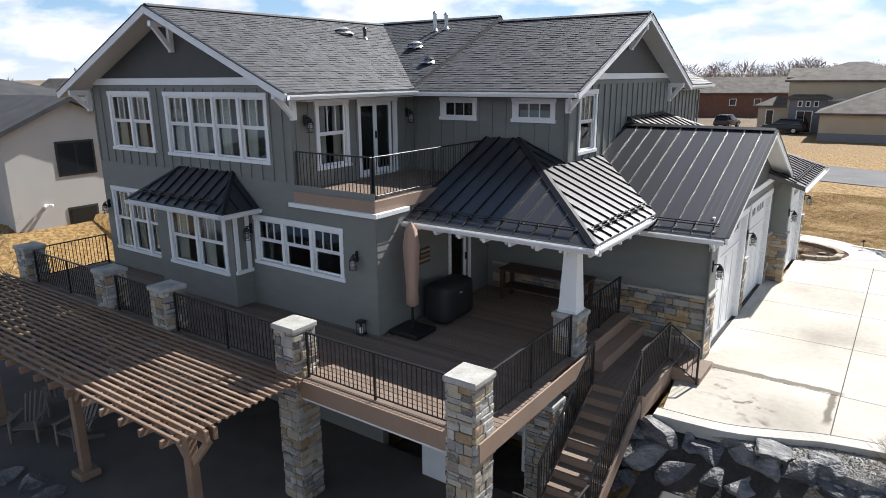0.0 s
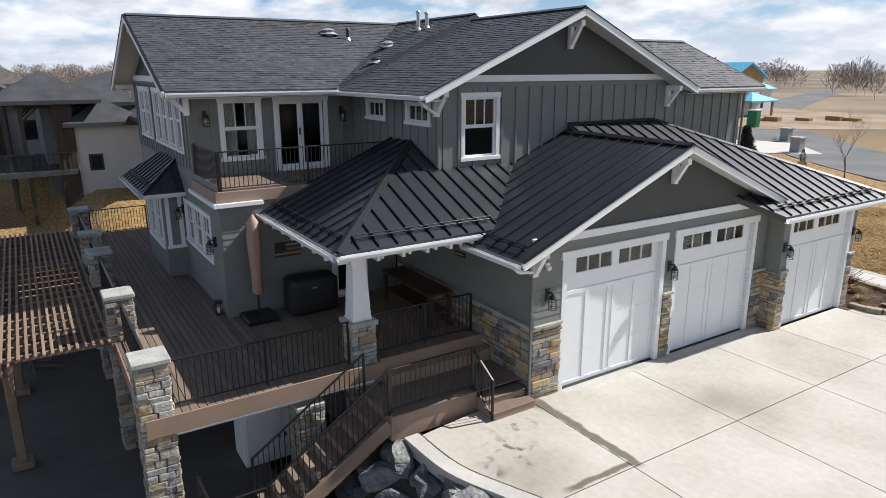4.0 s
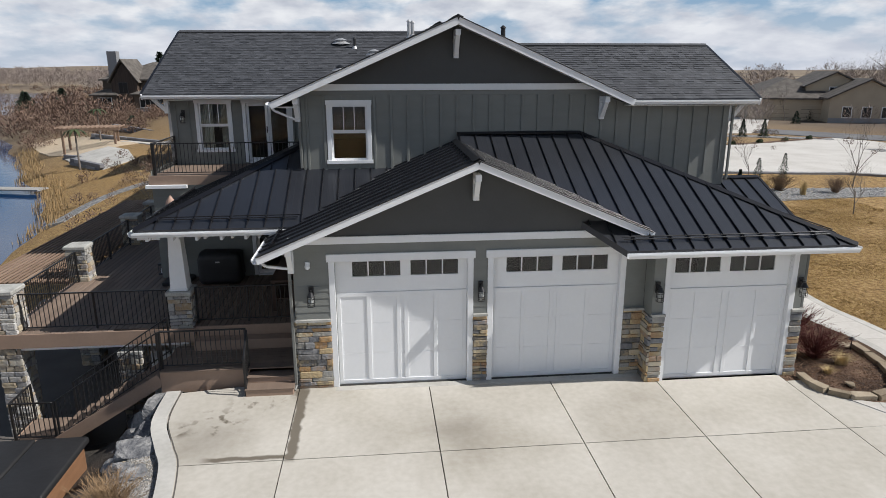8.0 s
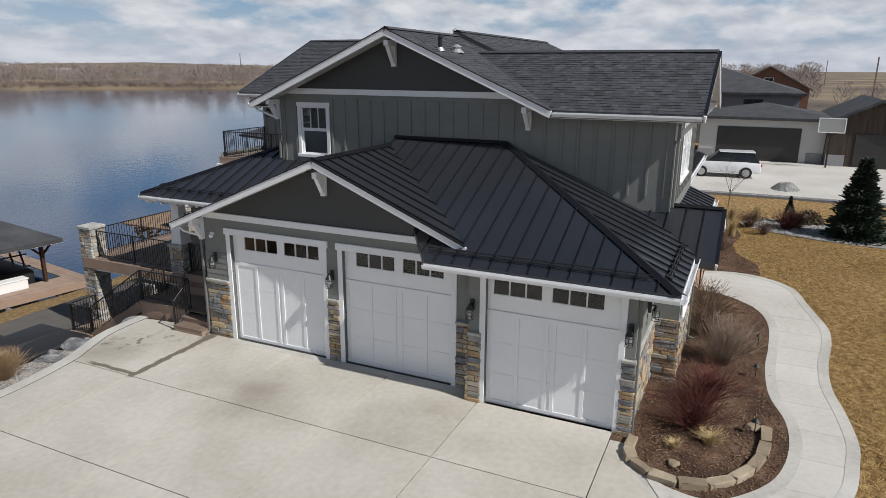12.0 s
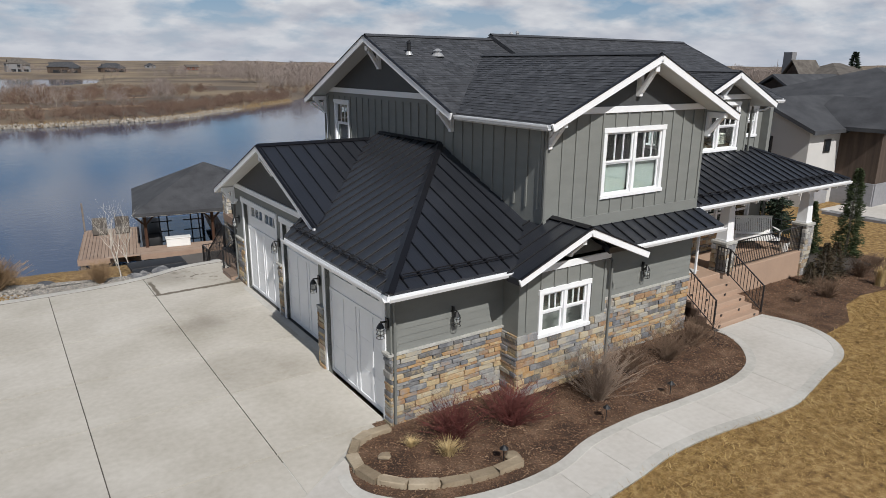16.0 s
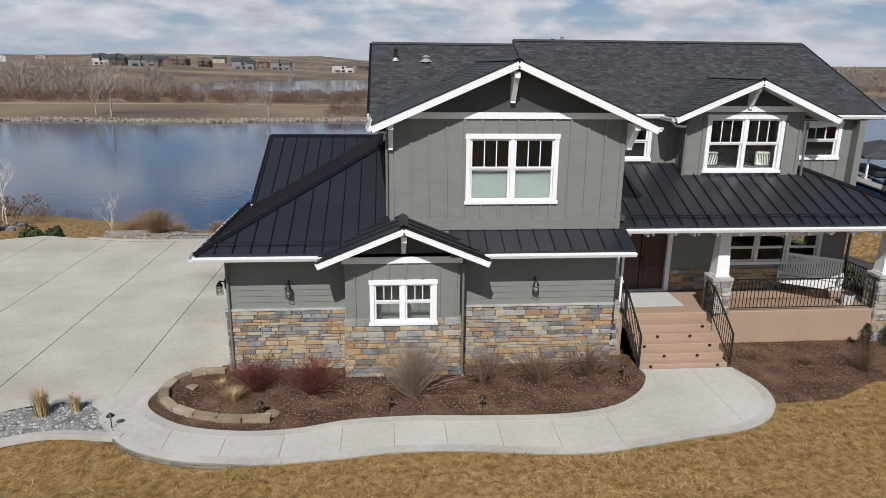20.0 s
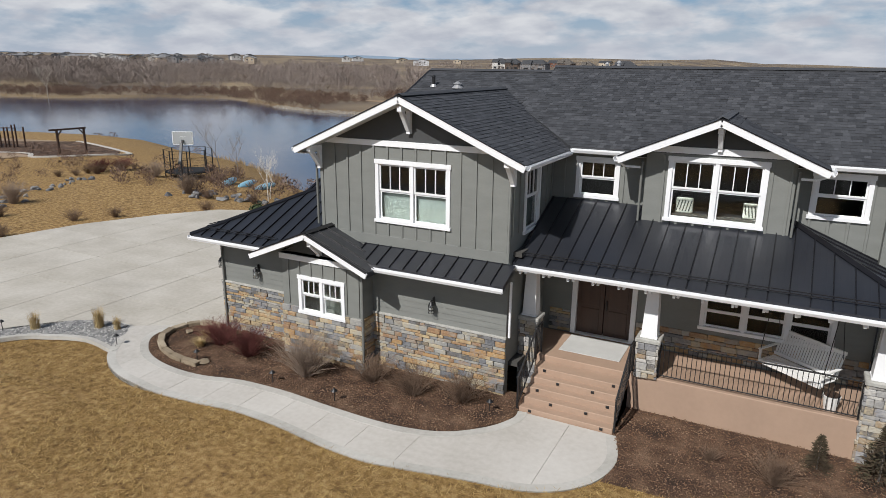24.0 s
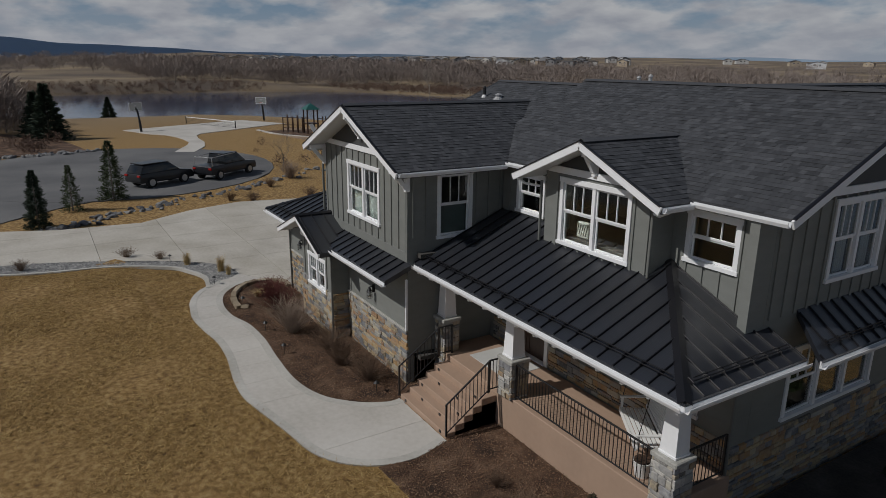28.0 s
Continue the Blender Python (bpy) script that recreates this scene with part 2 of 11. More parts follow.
def glass_mat():
    m = bpy.data.materials.new("window glass")
    m.use_nodes = True
    b = m.node_tree.nodes["Principled BSDF"]
    b.inputs["Base Color"].default_value = (0.82, 0.88, 0.87, 1)
    b.inputs["Roughness"].default_value = 0.02
    b.inputs["Transmission Weight"].default_value = 1.0
    b.inputs["IOR"].default_value = 1.45
    return m


def water_mat():
    m = bpy.data.materials.new("lake water")
    m.use_nodes = True
    n, l = m.node_tree.nodes, m.node_tree.links
    b = n["Principled BSDF"]
    b.inputs["Base Color"].default_value = (0.009, 0.036, 0.095, 1)
    b.inputs["Roughness"].default_value = 0.07
    b.inputs["IOR"].default_value = 1.33
    g = n.new("ShaderNodeNewGeometry")
    t1, t2 = n.new("ShaderNodeTexNoise"), n.new("ShaderNodeTexNoise")
    t1.inputs["Scale"].default_value, t2.inputs["Scale"].default_value = 1.4, 0.06
    t1.inputs["Detail"].default_value = 4
    l.new(g.outputs["Position"], t1.inputs["Vector"])
    l.new(g.outputs["Position"], t2.inputs["Vector"])
    mu = n.new("ShaderNodeMath")
    mu.operation = "MULTIPLY"
    l.new(t1.outputs["Fac"], mu.inputs[0])
    l.new(t2.outputs["Fac"], mu.inputs[1])
    bp = n.new("ShaderNodeBump")
    bp.inputs["Strength"].default_value, bp.inputs["Distance"].default_value = 0.38, 0.06
    l.new(mu.outputs[0], bp.inputs["Height"])
    l.new(bp.outputs[0], b.inputs["Normal"])
    return m


def drive_mat():
    """Concrete with a damp streak along one joint, smudges by the steps and broad traffic stains."""
    m = make_mat("stained driveway concrete", [(0.37, 0.34, 0.285), (0.46, 0.43, 0.375), (0.55, 0.52, 0.465)], 0.85, scale=0.45, fine=7, bump=0.12, bump_dist=0.003, spread=0.12)
    n, l = m.node_tree.nodes, m.node_tree.links
    b = n["Principled BSDF"]
    src = b.inputs["Base Color"].links[0].from_socket
    g = n.new("ShaderNodeNewGeometry")
    sp = n.new("ShaderNodeSeparateXYZ")
    l.new(g.outputs["Position"], sp.inputs[0])

    def mth(op, p, q=None):
        k = n.new("ShaderNodeMath")
        k.operation = op
        for i, v in enumerate((p, q)):
            if isinstance(v, (int, float)):
                k.inputs[i].default_value = v
            elif v is not None:
                l.new(v, k.inputs[i])
        return k.outputs[0]

    def noise(scale, detail=5):
        k = n.new("ShaderNodeTexNoise")
        k.inputs["Scale"].default_value, k.inputs["Detail"].default_value = scale, detail
        l.new(g.outputs["Position"], k.inputs["Vector"])
        return k.outputs["Fac"]

    def span(v, lo, hi):
        k = n.new("ShaderNodeMapRange")
        k.interpolation_type = "SMOOTHSTEP"
        k.inputs["From Min"].default_value, k.inputs["From Max"].default_value = lo, hi
        l.new(v, k.inputs["Value"])
        return k.outputs[0]

    def blob(x, y, r, squash=1.0):
        dx = mth("SUBTRACT", sp.outputs["X"], x)
        dy = mth("MULTIPLY", mth("SUBTRACT", sp.outputs["Y"], y), squash)
        return span(mth("SQRT", mth("ADD", mth("MULTIPLY", dx, dx), mth("MULTIPLY", dy, dy))), r, 0.0)

    n1, n2 = noise(3.0), noise(0.5)
    off = mth("ABSOLUTE", mth("ADD", mth("SUBTRACT", sp.outputs["Y"], 15.24), mth("MULTIPLY", mth("SUBTRACT", n1, 0.5), 0.22)))
    streak = mth("MULTIPLY", span(off, 0.13, 0.06), mth("MULTIPLY", span(sp.outputs["X"], -0.35, -0.6), span(sp.outputs["X"], -3.5, -3.2)))
    off2 = mth("ABSOLUTE", mth("ADD", mth("ADD", sp.outputs["X"], 0.62), mth("MULTIPLY", mth("SUBTRACT", n1, 0.5), 0.16)))
    cross = mth("MULTIPLY", span(off2, 0.10, 0.03), mth("MULTIPLY", span(sp.outputs["Y"], 13.5, 13.9), span(sp.outputs["Y"], 15.35, 15.2)))
    edge = mth("MULTIPLY", mth("ADD", blob(-1.75, 12.95, 0.42, 1.6), blob(-3.2, 15.05, 0.5)), span(n1, 0.42, 0.6))
    smudge = mth("MULTIPLY", mth("ADD", blob(-2.95, 14.35, 0.9), blob(-2.0, 13.6, 0.8)), span(noise(4.2, 7), 0.53, 0.66))
    broad = mth("MULTIPLY", mth("ADD", mth("ADD", blob(-1.5, 22.6, 2.0), blob(-1.6, 13.4, 1.7)), blob(-1.2, 18.4, 1.6)), span(n2, 0.3, 0.75))
    grey = span(noise(0.22, 6), 0.5, 0.75)
    total = mth("MINIMUM", mth("ADD", mth("ADD", mth("MULTIPLY", mth("ADD", streak, mth("ADD", cross, edge)), 0.9), mth("MULTIPLY", smudge, 0.95)), mth("ADD", mth("MULTIPLY", broad, 0.45), mth("MULTIPLY", grey, 0.24))), 0.88)
    mx = n.new("ShaderNodeMix")
    mx.data_type = "RGBA"
    mx.inputs["B"].default_value = (0.10, 0.08, 0.055, 1)
    l.new(total, mx.inputs["Factor"])
    l.new(src, mx.inputs["A"])
    l.new(mx.outputs["Result"], b.inputs["Base Color"])
    return m


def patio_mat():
    """Dull patio concrete, shade in its tone, with dark damp patches of uneven outline."""
    m = make_mat("shaded damp patio concrete", [(0.10, 0.097, 0.094), (0.15, 0.145, 0.14), (0.19, 0.183, 0.175)], 0.8, scale=0.5, fine=9, bump=0.12, bump_dist=0.004)
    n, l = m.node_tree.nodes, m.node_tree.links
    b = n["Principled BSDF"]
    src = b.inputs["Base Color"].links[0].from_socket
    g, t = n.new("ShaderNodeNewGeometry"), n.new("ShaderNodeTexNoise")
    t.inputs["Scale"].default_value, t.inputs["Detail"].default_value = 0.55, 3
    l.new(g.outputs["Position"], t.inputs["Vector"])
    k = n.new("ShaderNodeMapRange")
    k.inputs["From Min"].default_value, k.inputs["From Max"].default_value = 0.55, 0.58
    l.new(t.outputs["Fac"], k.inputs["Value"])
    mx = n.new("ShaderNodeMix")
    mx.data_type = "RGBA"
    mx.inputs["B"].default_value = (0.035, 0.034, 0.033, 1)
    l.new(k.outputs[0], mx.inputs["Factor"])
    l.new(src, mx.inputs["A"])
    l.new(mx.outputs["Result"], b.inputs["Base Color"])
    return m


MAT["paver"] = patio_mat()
MAT["drive"] = drive_mat()
MAT["glass"] = glass_mat()
MAT["water"] = water_mat()
MAT["curtain"] = make_mat("pale curtain cloth", two((0.55, 0.53, 0.47), 0.85), 0.9, scale=3, fine=8, bump=0.1, stretch=(6, 6, 0.2))
MAT["blind"] = make_mat("grey green window shade", two((0.19, 0.22, 0.205), 0.95), 0.85, fine=8, bump=0.05)
# near-black linings put the gloom of unlit rooms into the colour
MAT["garage_dim"] = make_mat("shade-dark garage lining", two((0.035, 0.034, 0.032), 0.95), 0.95, bump=0.0)
MAT["interior"] = make_mat("shade-dark interior wall", two((0.06, 0.057, 0.052), 0.95), 0.9, bump=0.0)


# ---- building blocks ----
PLACE = {}
BOXES = {}


def thing(name, at, label, category, group="", kind=""):
    ob = new(name)
    ob.empty_display_size = 0.3
    ob.location = at
    PLACE[ob] = Matrix.Translation(at)
    return tagged(ob, label, category, group, kind)


def under(ob, parent):
    """Parents ob, whose pose was given in the world, to a thing or a part."""
    if parent is not None:
        PLACE[ob] = ob.matrix_basis.copy()
        ob.parent = parent
        ob.matrix_parent_inverse = PLACE.get(parent, Matrix()).inverted()
    return ob


def solid(name, verts, faces, mat, parent=None, label="", smooth=False, mats=None, index=None):
    me = bpy.data.meshes.new(name)
    me.from_pydata([tuple(v) for v in verts], [], faces)
    for m in (mats or [mat]):
        me.materials.append(MAT[m])
    if index is not None:
        me.polygons.foreach_set("material_index", index)
    if smooth:
        me.polygons.foreach_set("use_smooth", [True] * len(me.polygons))
    me.update()
    ob = new(name, me)
    under(ob, parent)
    if label:
        tagged(ob, label)
    return ob


def part(name, bm, mat, parent=None, label="", smooth=False):
    me = bpy.data.meshes.new(name)
    bmesh.ops.recalc_face_normals(bm, faces=bm.faces)
    bm.to_mesh(me)
    bm.free()
    me.materials.append(MAT[mat])
    if smooth:
        me.polygons.foreach_set("use_smooth", [True] * len(me.polygons))
    ob = new(name, me)
    under(ob, parent)
    if label:
        tagged(ob, label)
    return ob


def chamfered(hx, hy, hz, c):
    """The corners and faces of a box with cut edges, centred on the origin."""
    c = min(c, hx * 0.45, hy * 0.45, hz * 0.45)
    vs, at = [], {}
    for sx in (-1, 1):
        for sy in (-1, 1):
            for sz in (-1, 1):
                for ax in range(3):
                    at[sx, sy, sz, ax] = len(vs)
                    p = [sx * (hx - c), sy * (hy - c), sz * (hz - c)]
                    p[ax] = (sx, sy, sz)[ax] * (hx, hy, hz)[ax]
                    vs.append(p)
    fs = []
    quad = ((-1, -1), (1, -1), (1, 1), (-1, 1))
    for ax in range(3):
        o1, o2 = (ax + 1) % 3, (ax + 2) % 3
        for s in (-1, 1):
            f = []
            for a, b in quad:
                k = [0, 0, 0]
                k[ax], k[o1], k[o2] = s, a, b
                f.append(at[(*k, ax)])
            fs.append(f if s > 0 else f[::-1])
        for a, b in quad:
            k = [0, 0, 0]
            k[o1], k[o2] = a, b
            f = []
            for s, side in ((-1, o1), (1, o1), (1, o2), (-1, o2)):
                k[ax] = s
                f.append(at[(*k, side)])
            fs.append(f if a * b > 0 else f[::-1])
    for sx in (-1, 1):
        for sy in (-1, 1):
            for sz in (-1, 1):
                f = [at[sx, sy, sz, i] for i in range(3)]
                fs.append(f if sx * sy * sz > 0 else f[::-1])
    return vs, fs


def box_mesh(name, dx, dy, dz, mat, c):
    key = (round(dx, 3), round(dy, 3), round(dz, 3), mat, c)
    if key not in BOXES:
        vs, fs = chamfered(dx / 2, dy / 2, dz / 2, c)
        me = bpy.data.meshes.new(name)
        me.from_pydata(vs, [], fs)
        me.materials.append(MAT[mat])
        BOXES[key] = me
    return BOXES[key]


def cbox(name, x0, x1, y0, y1, z0, z1, mat, parent=None, c=0.006, label=""):
    ob = new(name, box_mesh(name, abs(x1 - x0), abs(y1 - y0), abs(z1 - z0), mat, c))
    ob.matrix_basis = Matrix.Translation(((x0 + x1) / 2, (y0 + y1) / 2, (z0 + z1) / 2))
    under(ob, parent)
    if label:
        tagged(ob, label)
    return ob


def beam(name, p0, p1, w, h, mat, parent=None, c=0.005, up=(0, 0, 1), label=""):
    """A bar of width w and height h from p0 to p1."""
    p0, p1 = Vector(p0), Vector(p1)
    d = p1 - p0
    x = d.normalized()
    upv = Vector(up)
    if abs(x.dot(upv)) > 0.999:
        upv = Vector((1, 0, 0))
    y = upv.cross(x).normalized()
    z = x.cross(y)
    ob = new(name, box_mesh(name, d.length, w, h, mat, c))
    m = Matrix((x, y, z)).transposed().to_4x4()
    m.translation = (p0 + p1) / 2
    ob.matrix_basis = m
    under(ob, parent)
    if label:
        tagged(ob, label)
    return ob


def boxes_mesh(boxes):
    vs, fs = [], []
    for x0, x1, y0, y1, z0, z1 in boxes:
        k = len(vs)
        vs += [(x, y, z) for x in (x0, x1) for y in (y0, y1) for z in (z0, z1)]
        fs += [[k + i for i in f] for f in ((0, 1, 3, 2), (4, 6, 7, 5), (0, 4, 5, 1), (2, 3, 7, 6), (0, 2, 6, 4), (1, 5, 7, 3))]
    return vs, fs


def on_wall(axis, c, s, u, n, z):
    return (u, c + s * n, z) if axis == "y" else (c + s * n, u, z)


def wbox(name, axis, c, s, u0, u1, n0, n1, z0, z1, mat, parent, ch=0.005, label=""):
    a, b = on_wall(axis, c, s, u0, n0, z0), on_wall(axis, c, s, u1, n1, z1)
    return cbox(name, min(a[0], b[0]), max(a[0], b[0]), min(a[1], b[1]), max(a[1], b[1]), z0, z1, mat, parent, ch, label)


def wall(name, axis, c, s, u0, u1, z0, z1, openings, mat, parent, thick=0.2, label=""):
    """A wall with openings (u0, u1, z0, z1) that go through it; its outer face lies at c, s is the sign of the outward way."""
    u0, u1 = u0 + 0.004, u1 - 0.004
    us = sorted({u0, u1, *[v for o in openings for v in o[:2]]})
    zs = sorted({z0, z1, *[v for o in openings for v in o[2:4]]})
    solid_cell = [[not any(o[0] < (ua + ub) / 2 < o[1] and o[2] < (za + zb) / 2 < o[3] for o in openings) for za, zb in zip(zs, zs[1:])] for ua, ub in zip(us, us[1:])]
    nu, nz = len(us), len(zs)
    filled = lambda i, k: 0 <= i < nu - 1 and 0 <= k < nz - 1 and solid_cell[i][k]
    at = {}
    vs, fs = [], []

    def vert(i, k, back):
        if (i, k, back) not in at:
            at[i, k, back] = len(vs)
            vs.append(on_wall(axis, c, s, us[i], -thick * back, zs[k]))
        return at[i, k, back]

    for i in range(nu - 1):
        for k in range(nz - 1):
            if not filled(i, k):
                continue
            ring = ((i, k), (i + 1, k), (i + 1, k + 1), (i, k + 1))
            fs.append([vert(*p, 0) for p in ring])
            fs.append([vert(*p, 1) for p in ring[::-1]])
            for (p, q), (di, dk) in zip(zip(ring, ring[1:] + ring[:1]), ((0, -1), (1, 0), (0, 1), (-1, 0))):
                if not filled(i + di, k + dk):
                    fs.append([vert(*q, 0), vert(*p, 0), vert(*p, 1), vert(*q, 1)])
    bm = bmesh.new()
    vv = [bm.verts.new(v) for v in vs]
    for f in fs:
        bm.faces.new([vv[k] for k in f])
    bmesh.ops.recalc_face_normals(bm, faces=bm.faces)
    return part(name, bm, mat, parent, label)


def prism(name, poly, way, depth, mat, parent=None, label=""):
    """A polygon of 3D points pushed along way by depth."""
    w = Vector(way) * depth
    vs = [Vector(p) for p in poly] + [Vector(p) + w for p in poly]
    n = len(poly)
    fs = [list(range(n)), list(range(2 * n - 1, n - 1, -1))] + [[i, i + n, (i + 1) % n + n, (i + 1) % n] for i in range(n)]
    bm = bmesh.new()
    vv = [bm.verts.new(v) for v in vs]
    for f in fs:
        bm.faces.new([vv[i] for i in f])
    return part(name, bm, mat, parent, label)


def slab(name, outline, z0, z1, mat, parent=None, label=""):
    return prism(name, [(x, y, z0) for x, y in outline], (0, 0, 1), z1 - z0, mat, parent, label)


def free_spans(u0, u1, z0, z1, openings):
    """The stretches of a course that no opening takes."""
    cuts = sorted((o[0], o[1]) for o in openings if o[2] < (z0 + z1) / 2 < o[3])
    out, at = [], u0
    for a, b in cuts:
        if a > at + 0.02:
            out.append((at, min(a, u1)))
        at = max(at, b)
    if at < u1 - 0.02:
        out.append((at, u1))
    return out


def lap_siding(axis, c, s, u0, u1, z0, z1, openings, parent, mat="siding", step=0.16):
    k = 0
    z = z0
    while z < z1 - 0.03:
        zt = min(z + step, z1)
        for a, b in free_spans(u0, u1, z, zt, openings):
            vs = [on_wall(axis, c, s, u, n, zz) for u in (a, b) for n, zz in ((0.001, z), (0.022, z), (0.008, zt + 0.012), (0.001, zt + 0.012))]
            fs = [(0, 1, 2, 3), (7, 6, 5, 4), (0, 4, 5, 1), (1, 5, 6, 2), (2, 6, 7, 3), (3, 7, 4, 0)]
            if (axis == "y") == (s > 0):
                fs = [f[::-1] for f in fs]
            solid("lap_board", vs, fs, mat, parent)
        z = zt
        k += 1


def battens(axis, c, s, u0, u1, z0, z1, openings, parent, step=0.41, mat="siding", top=None):
    u = u0 + 0.05
    while u < u1 - 0.03:
        zt = top(u) if top else z1
        cuts = sorted((o[2], o[3]) for o in openings if o[0] < u < o[1])
        at = z0
        for a, b in cuts + [(zt, zt)]:
            if min(a, zt) > at + 0.05:
                wbox("batten", axis, c, s, u - 0.03, u + 0.03, 0.001, 0.032, at, min(a, zt), mat, parent, 0.004)
            at = max(at, b)
        u += step


rng = random.Random(7)
STONES = []


def stone_meshes(mat):
    out = []
    for k in range(10):
        vs, fs = chamfered(0.5, 0.5, 0.5, 0.09)
        vs = [[c + rng.uniform(-0.045, 0.045) for c in v] for v in vs]
        me = bpy.data.meshes.new("stone")
        me.from_pydata(vs, [], fs)
        me.materials.append(MAT[mat])
        out.append((me, vs, fs))
    return out


STONE_SETS = {m: stone_meshes(m) for m in ("stone", "stone_pale", "stone_grey")}


def veneer(axis, c, s, u0, u1, z0, z1, parent, openings=(), apart=True, mat="stone", big=1.0, wide=(0.16, 0.52), tall=(0.07, 0.09, 0.11, 0.13, 0.16)):
    """Ledge stones of uneven size laid in courses on a wall face, each proud of the joints."""
    z = z0
    vs, fs = [], []
    while z < z1 - 0.02:
        h = min(rng.choice(tall) * big, z1 - z)
        if z1 - z - h < 0.04:
            h = z1 - z
        for a, b in free_spans(u0, u1, z, z + h, openings):
            u = a
            while u < b - 0.01:
                w = rng.uniform(*wide) * big
                if b - u - w < 0.1:
                    w = b - u
                d = rng.uniform(0.03, 0.065)
                me, pv, pf = rng.choice(STONE_SETS[mat])
                mid = on_wall(axis, c, s, u + w / 2, d / 2 - 0.008, z + h / 2)
                dims = (w - 0.012, d + 0.016, h - 0.012) if axis == "y" else (d + 0.016, w - 0.012, h - 0.012)
                if apart:
                    ob = new("stone", me)
                    ob.matrix_basis = Matrix.Translation(mid) @ Matrix.Diagonal((*dims, 1))
                    under(ob, parent)
                else:
                    k = len(vs)
                    vs += [[mid[i] + v[i] * dims[i] for i in range(3)] for v in pv]
                    fs += [[k + i for i in f] for f in pf]
                u += w
        z += h
    if vs:
        tagged(solid("stone_facing", vs, fs, mat, parent), kind="stuff")


def roof_frame(poly):
    p = [Vector(v) for v in poly]
    n = Vector((0, 0, 0))
    for i in range(1, len(p) - 1):
        n += (p[i] - p[0]).cross(p[i + 1] - p[0])
    n.normalize()
    if n.z < 0:
        n = -n
    u = Vector((0, 0, 1)).cross(n).normalized()
    v = n.cross(u)
    return p, n, u, v


def row_span(q, b):
    hits = []
    for (a0, b0), (a1, b1) in zip(q, q[1:] + q[:1]):
        if (b0 - b) * (b1 - b) <= 0 and abs(b1 - b0) > 1e-6:
            hits.append(a0 + (a1 - a0) * (b - b0) / (b1 - b0))
    return (min(hits), max(hits)) if len(hits) > 1 else None


def roof_slab(name, poly, mat, parent, thick=0.16, label=""):
    p = [Vector(v) for v in poly]
    if sum(a.x * b.y - b.x * a.y for a, b in zip(p, p[1:] + p[:1])) < 0:
        p = p[::-1]
    n = len(p)
    vs = p + [v - Vector((0, 0, thick)) for v in p]
    fs = [list(range(n)), list(range(2 * n - 1, n - 1, -1))] + [[i, i + n, (i + 1) % n + n, (i + 1) % n] for i in range(n)]
    return solid(name, vs, fs, mat, parent, label, mats=[mat, "soffit"], index=[0, 1] + [0] * n)


def shingle_roof(poly, parent, label=""):
    """A sloped deck with overlapping courses of shingle tabs, cut to the roof's outline."""
    base = roof_slab("roof", poly, "shingle", parent, label=label)
    p, n, u, v = roof_frame(poly)
    o = p[0]
    q = [((w - o).dot(u), (w - o).dot(v)) for w in p]
    b0, b1 = min(b for _, b in q), max(b for _, b in q)
    vs, fs = [], []
    step, b, k = 0.145, b0 + 1e-4, 0
    while b < b1 - 0.02:
        bt = min(b + step, b1 - 1e-4)
        lo, hi = row_span(q, b), row_span(q, bt)
        if lo and hi:
            a, end = min(lo[0], hi[0]), max(lo[1], hi[1])
            a -= rng.uniform(0, 0.3)
            while a < end:
                w = rng.uniform(0.09, 0.24)
                c = [min(max(a + 0.004, lo[0]), lo[1]), min(max(a + w, lo[0]), lo[1]), min(max(a + w, hi[0]), hi[1]), min(max(a + 0.004, hi[0]), hi[1])]
                if c[1] - c[0] > 0.01 or c[2] - c[3] > 0.01:
                    t = rng.choice((0.008, 0.012, 0.018))
                    k = len(vs)
                    vs += [o + u * c[0] + v * b + n * t, o + u * c[1] + v * b + n * t, o + u * c[2] + v * bt + n * 0.004, o + u * c[3] + v * bt + n * 0.004,
                           o + u * c[0] + v * b, o + u * c[1] + v * b]
                    fs += [(k, k + 1, k + 2, k + 3), (k + 4, k + 5, k + 1, k)]
                a += w
        b += step
    tagged(solid("shingles", vs, fs, "shingle", base), kind="stuff")
    return base


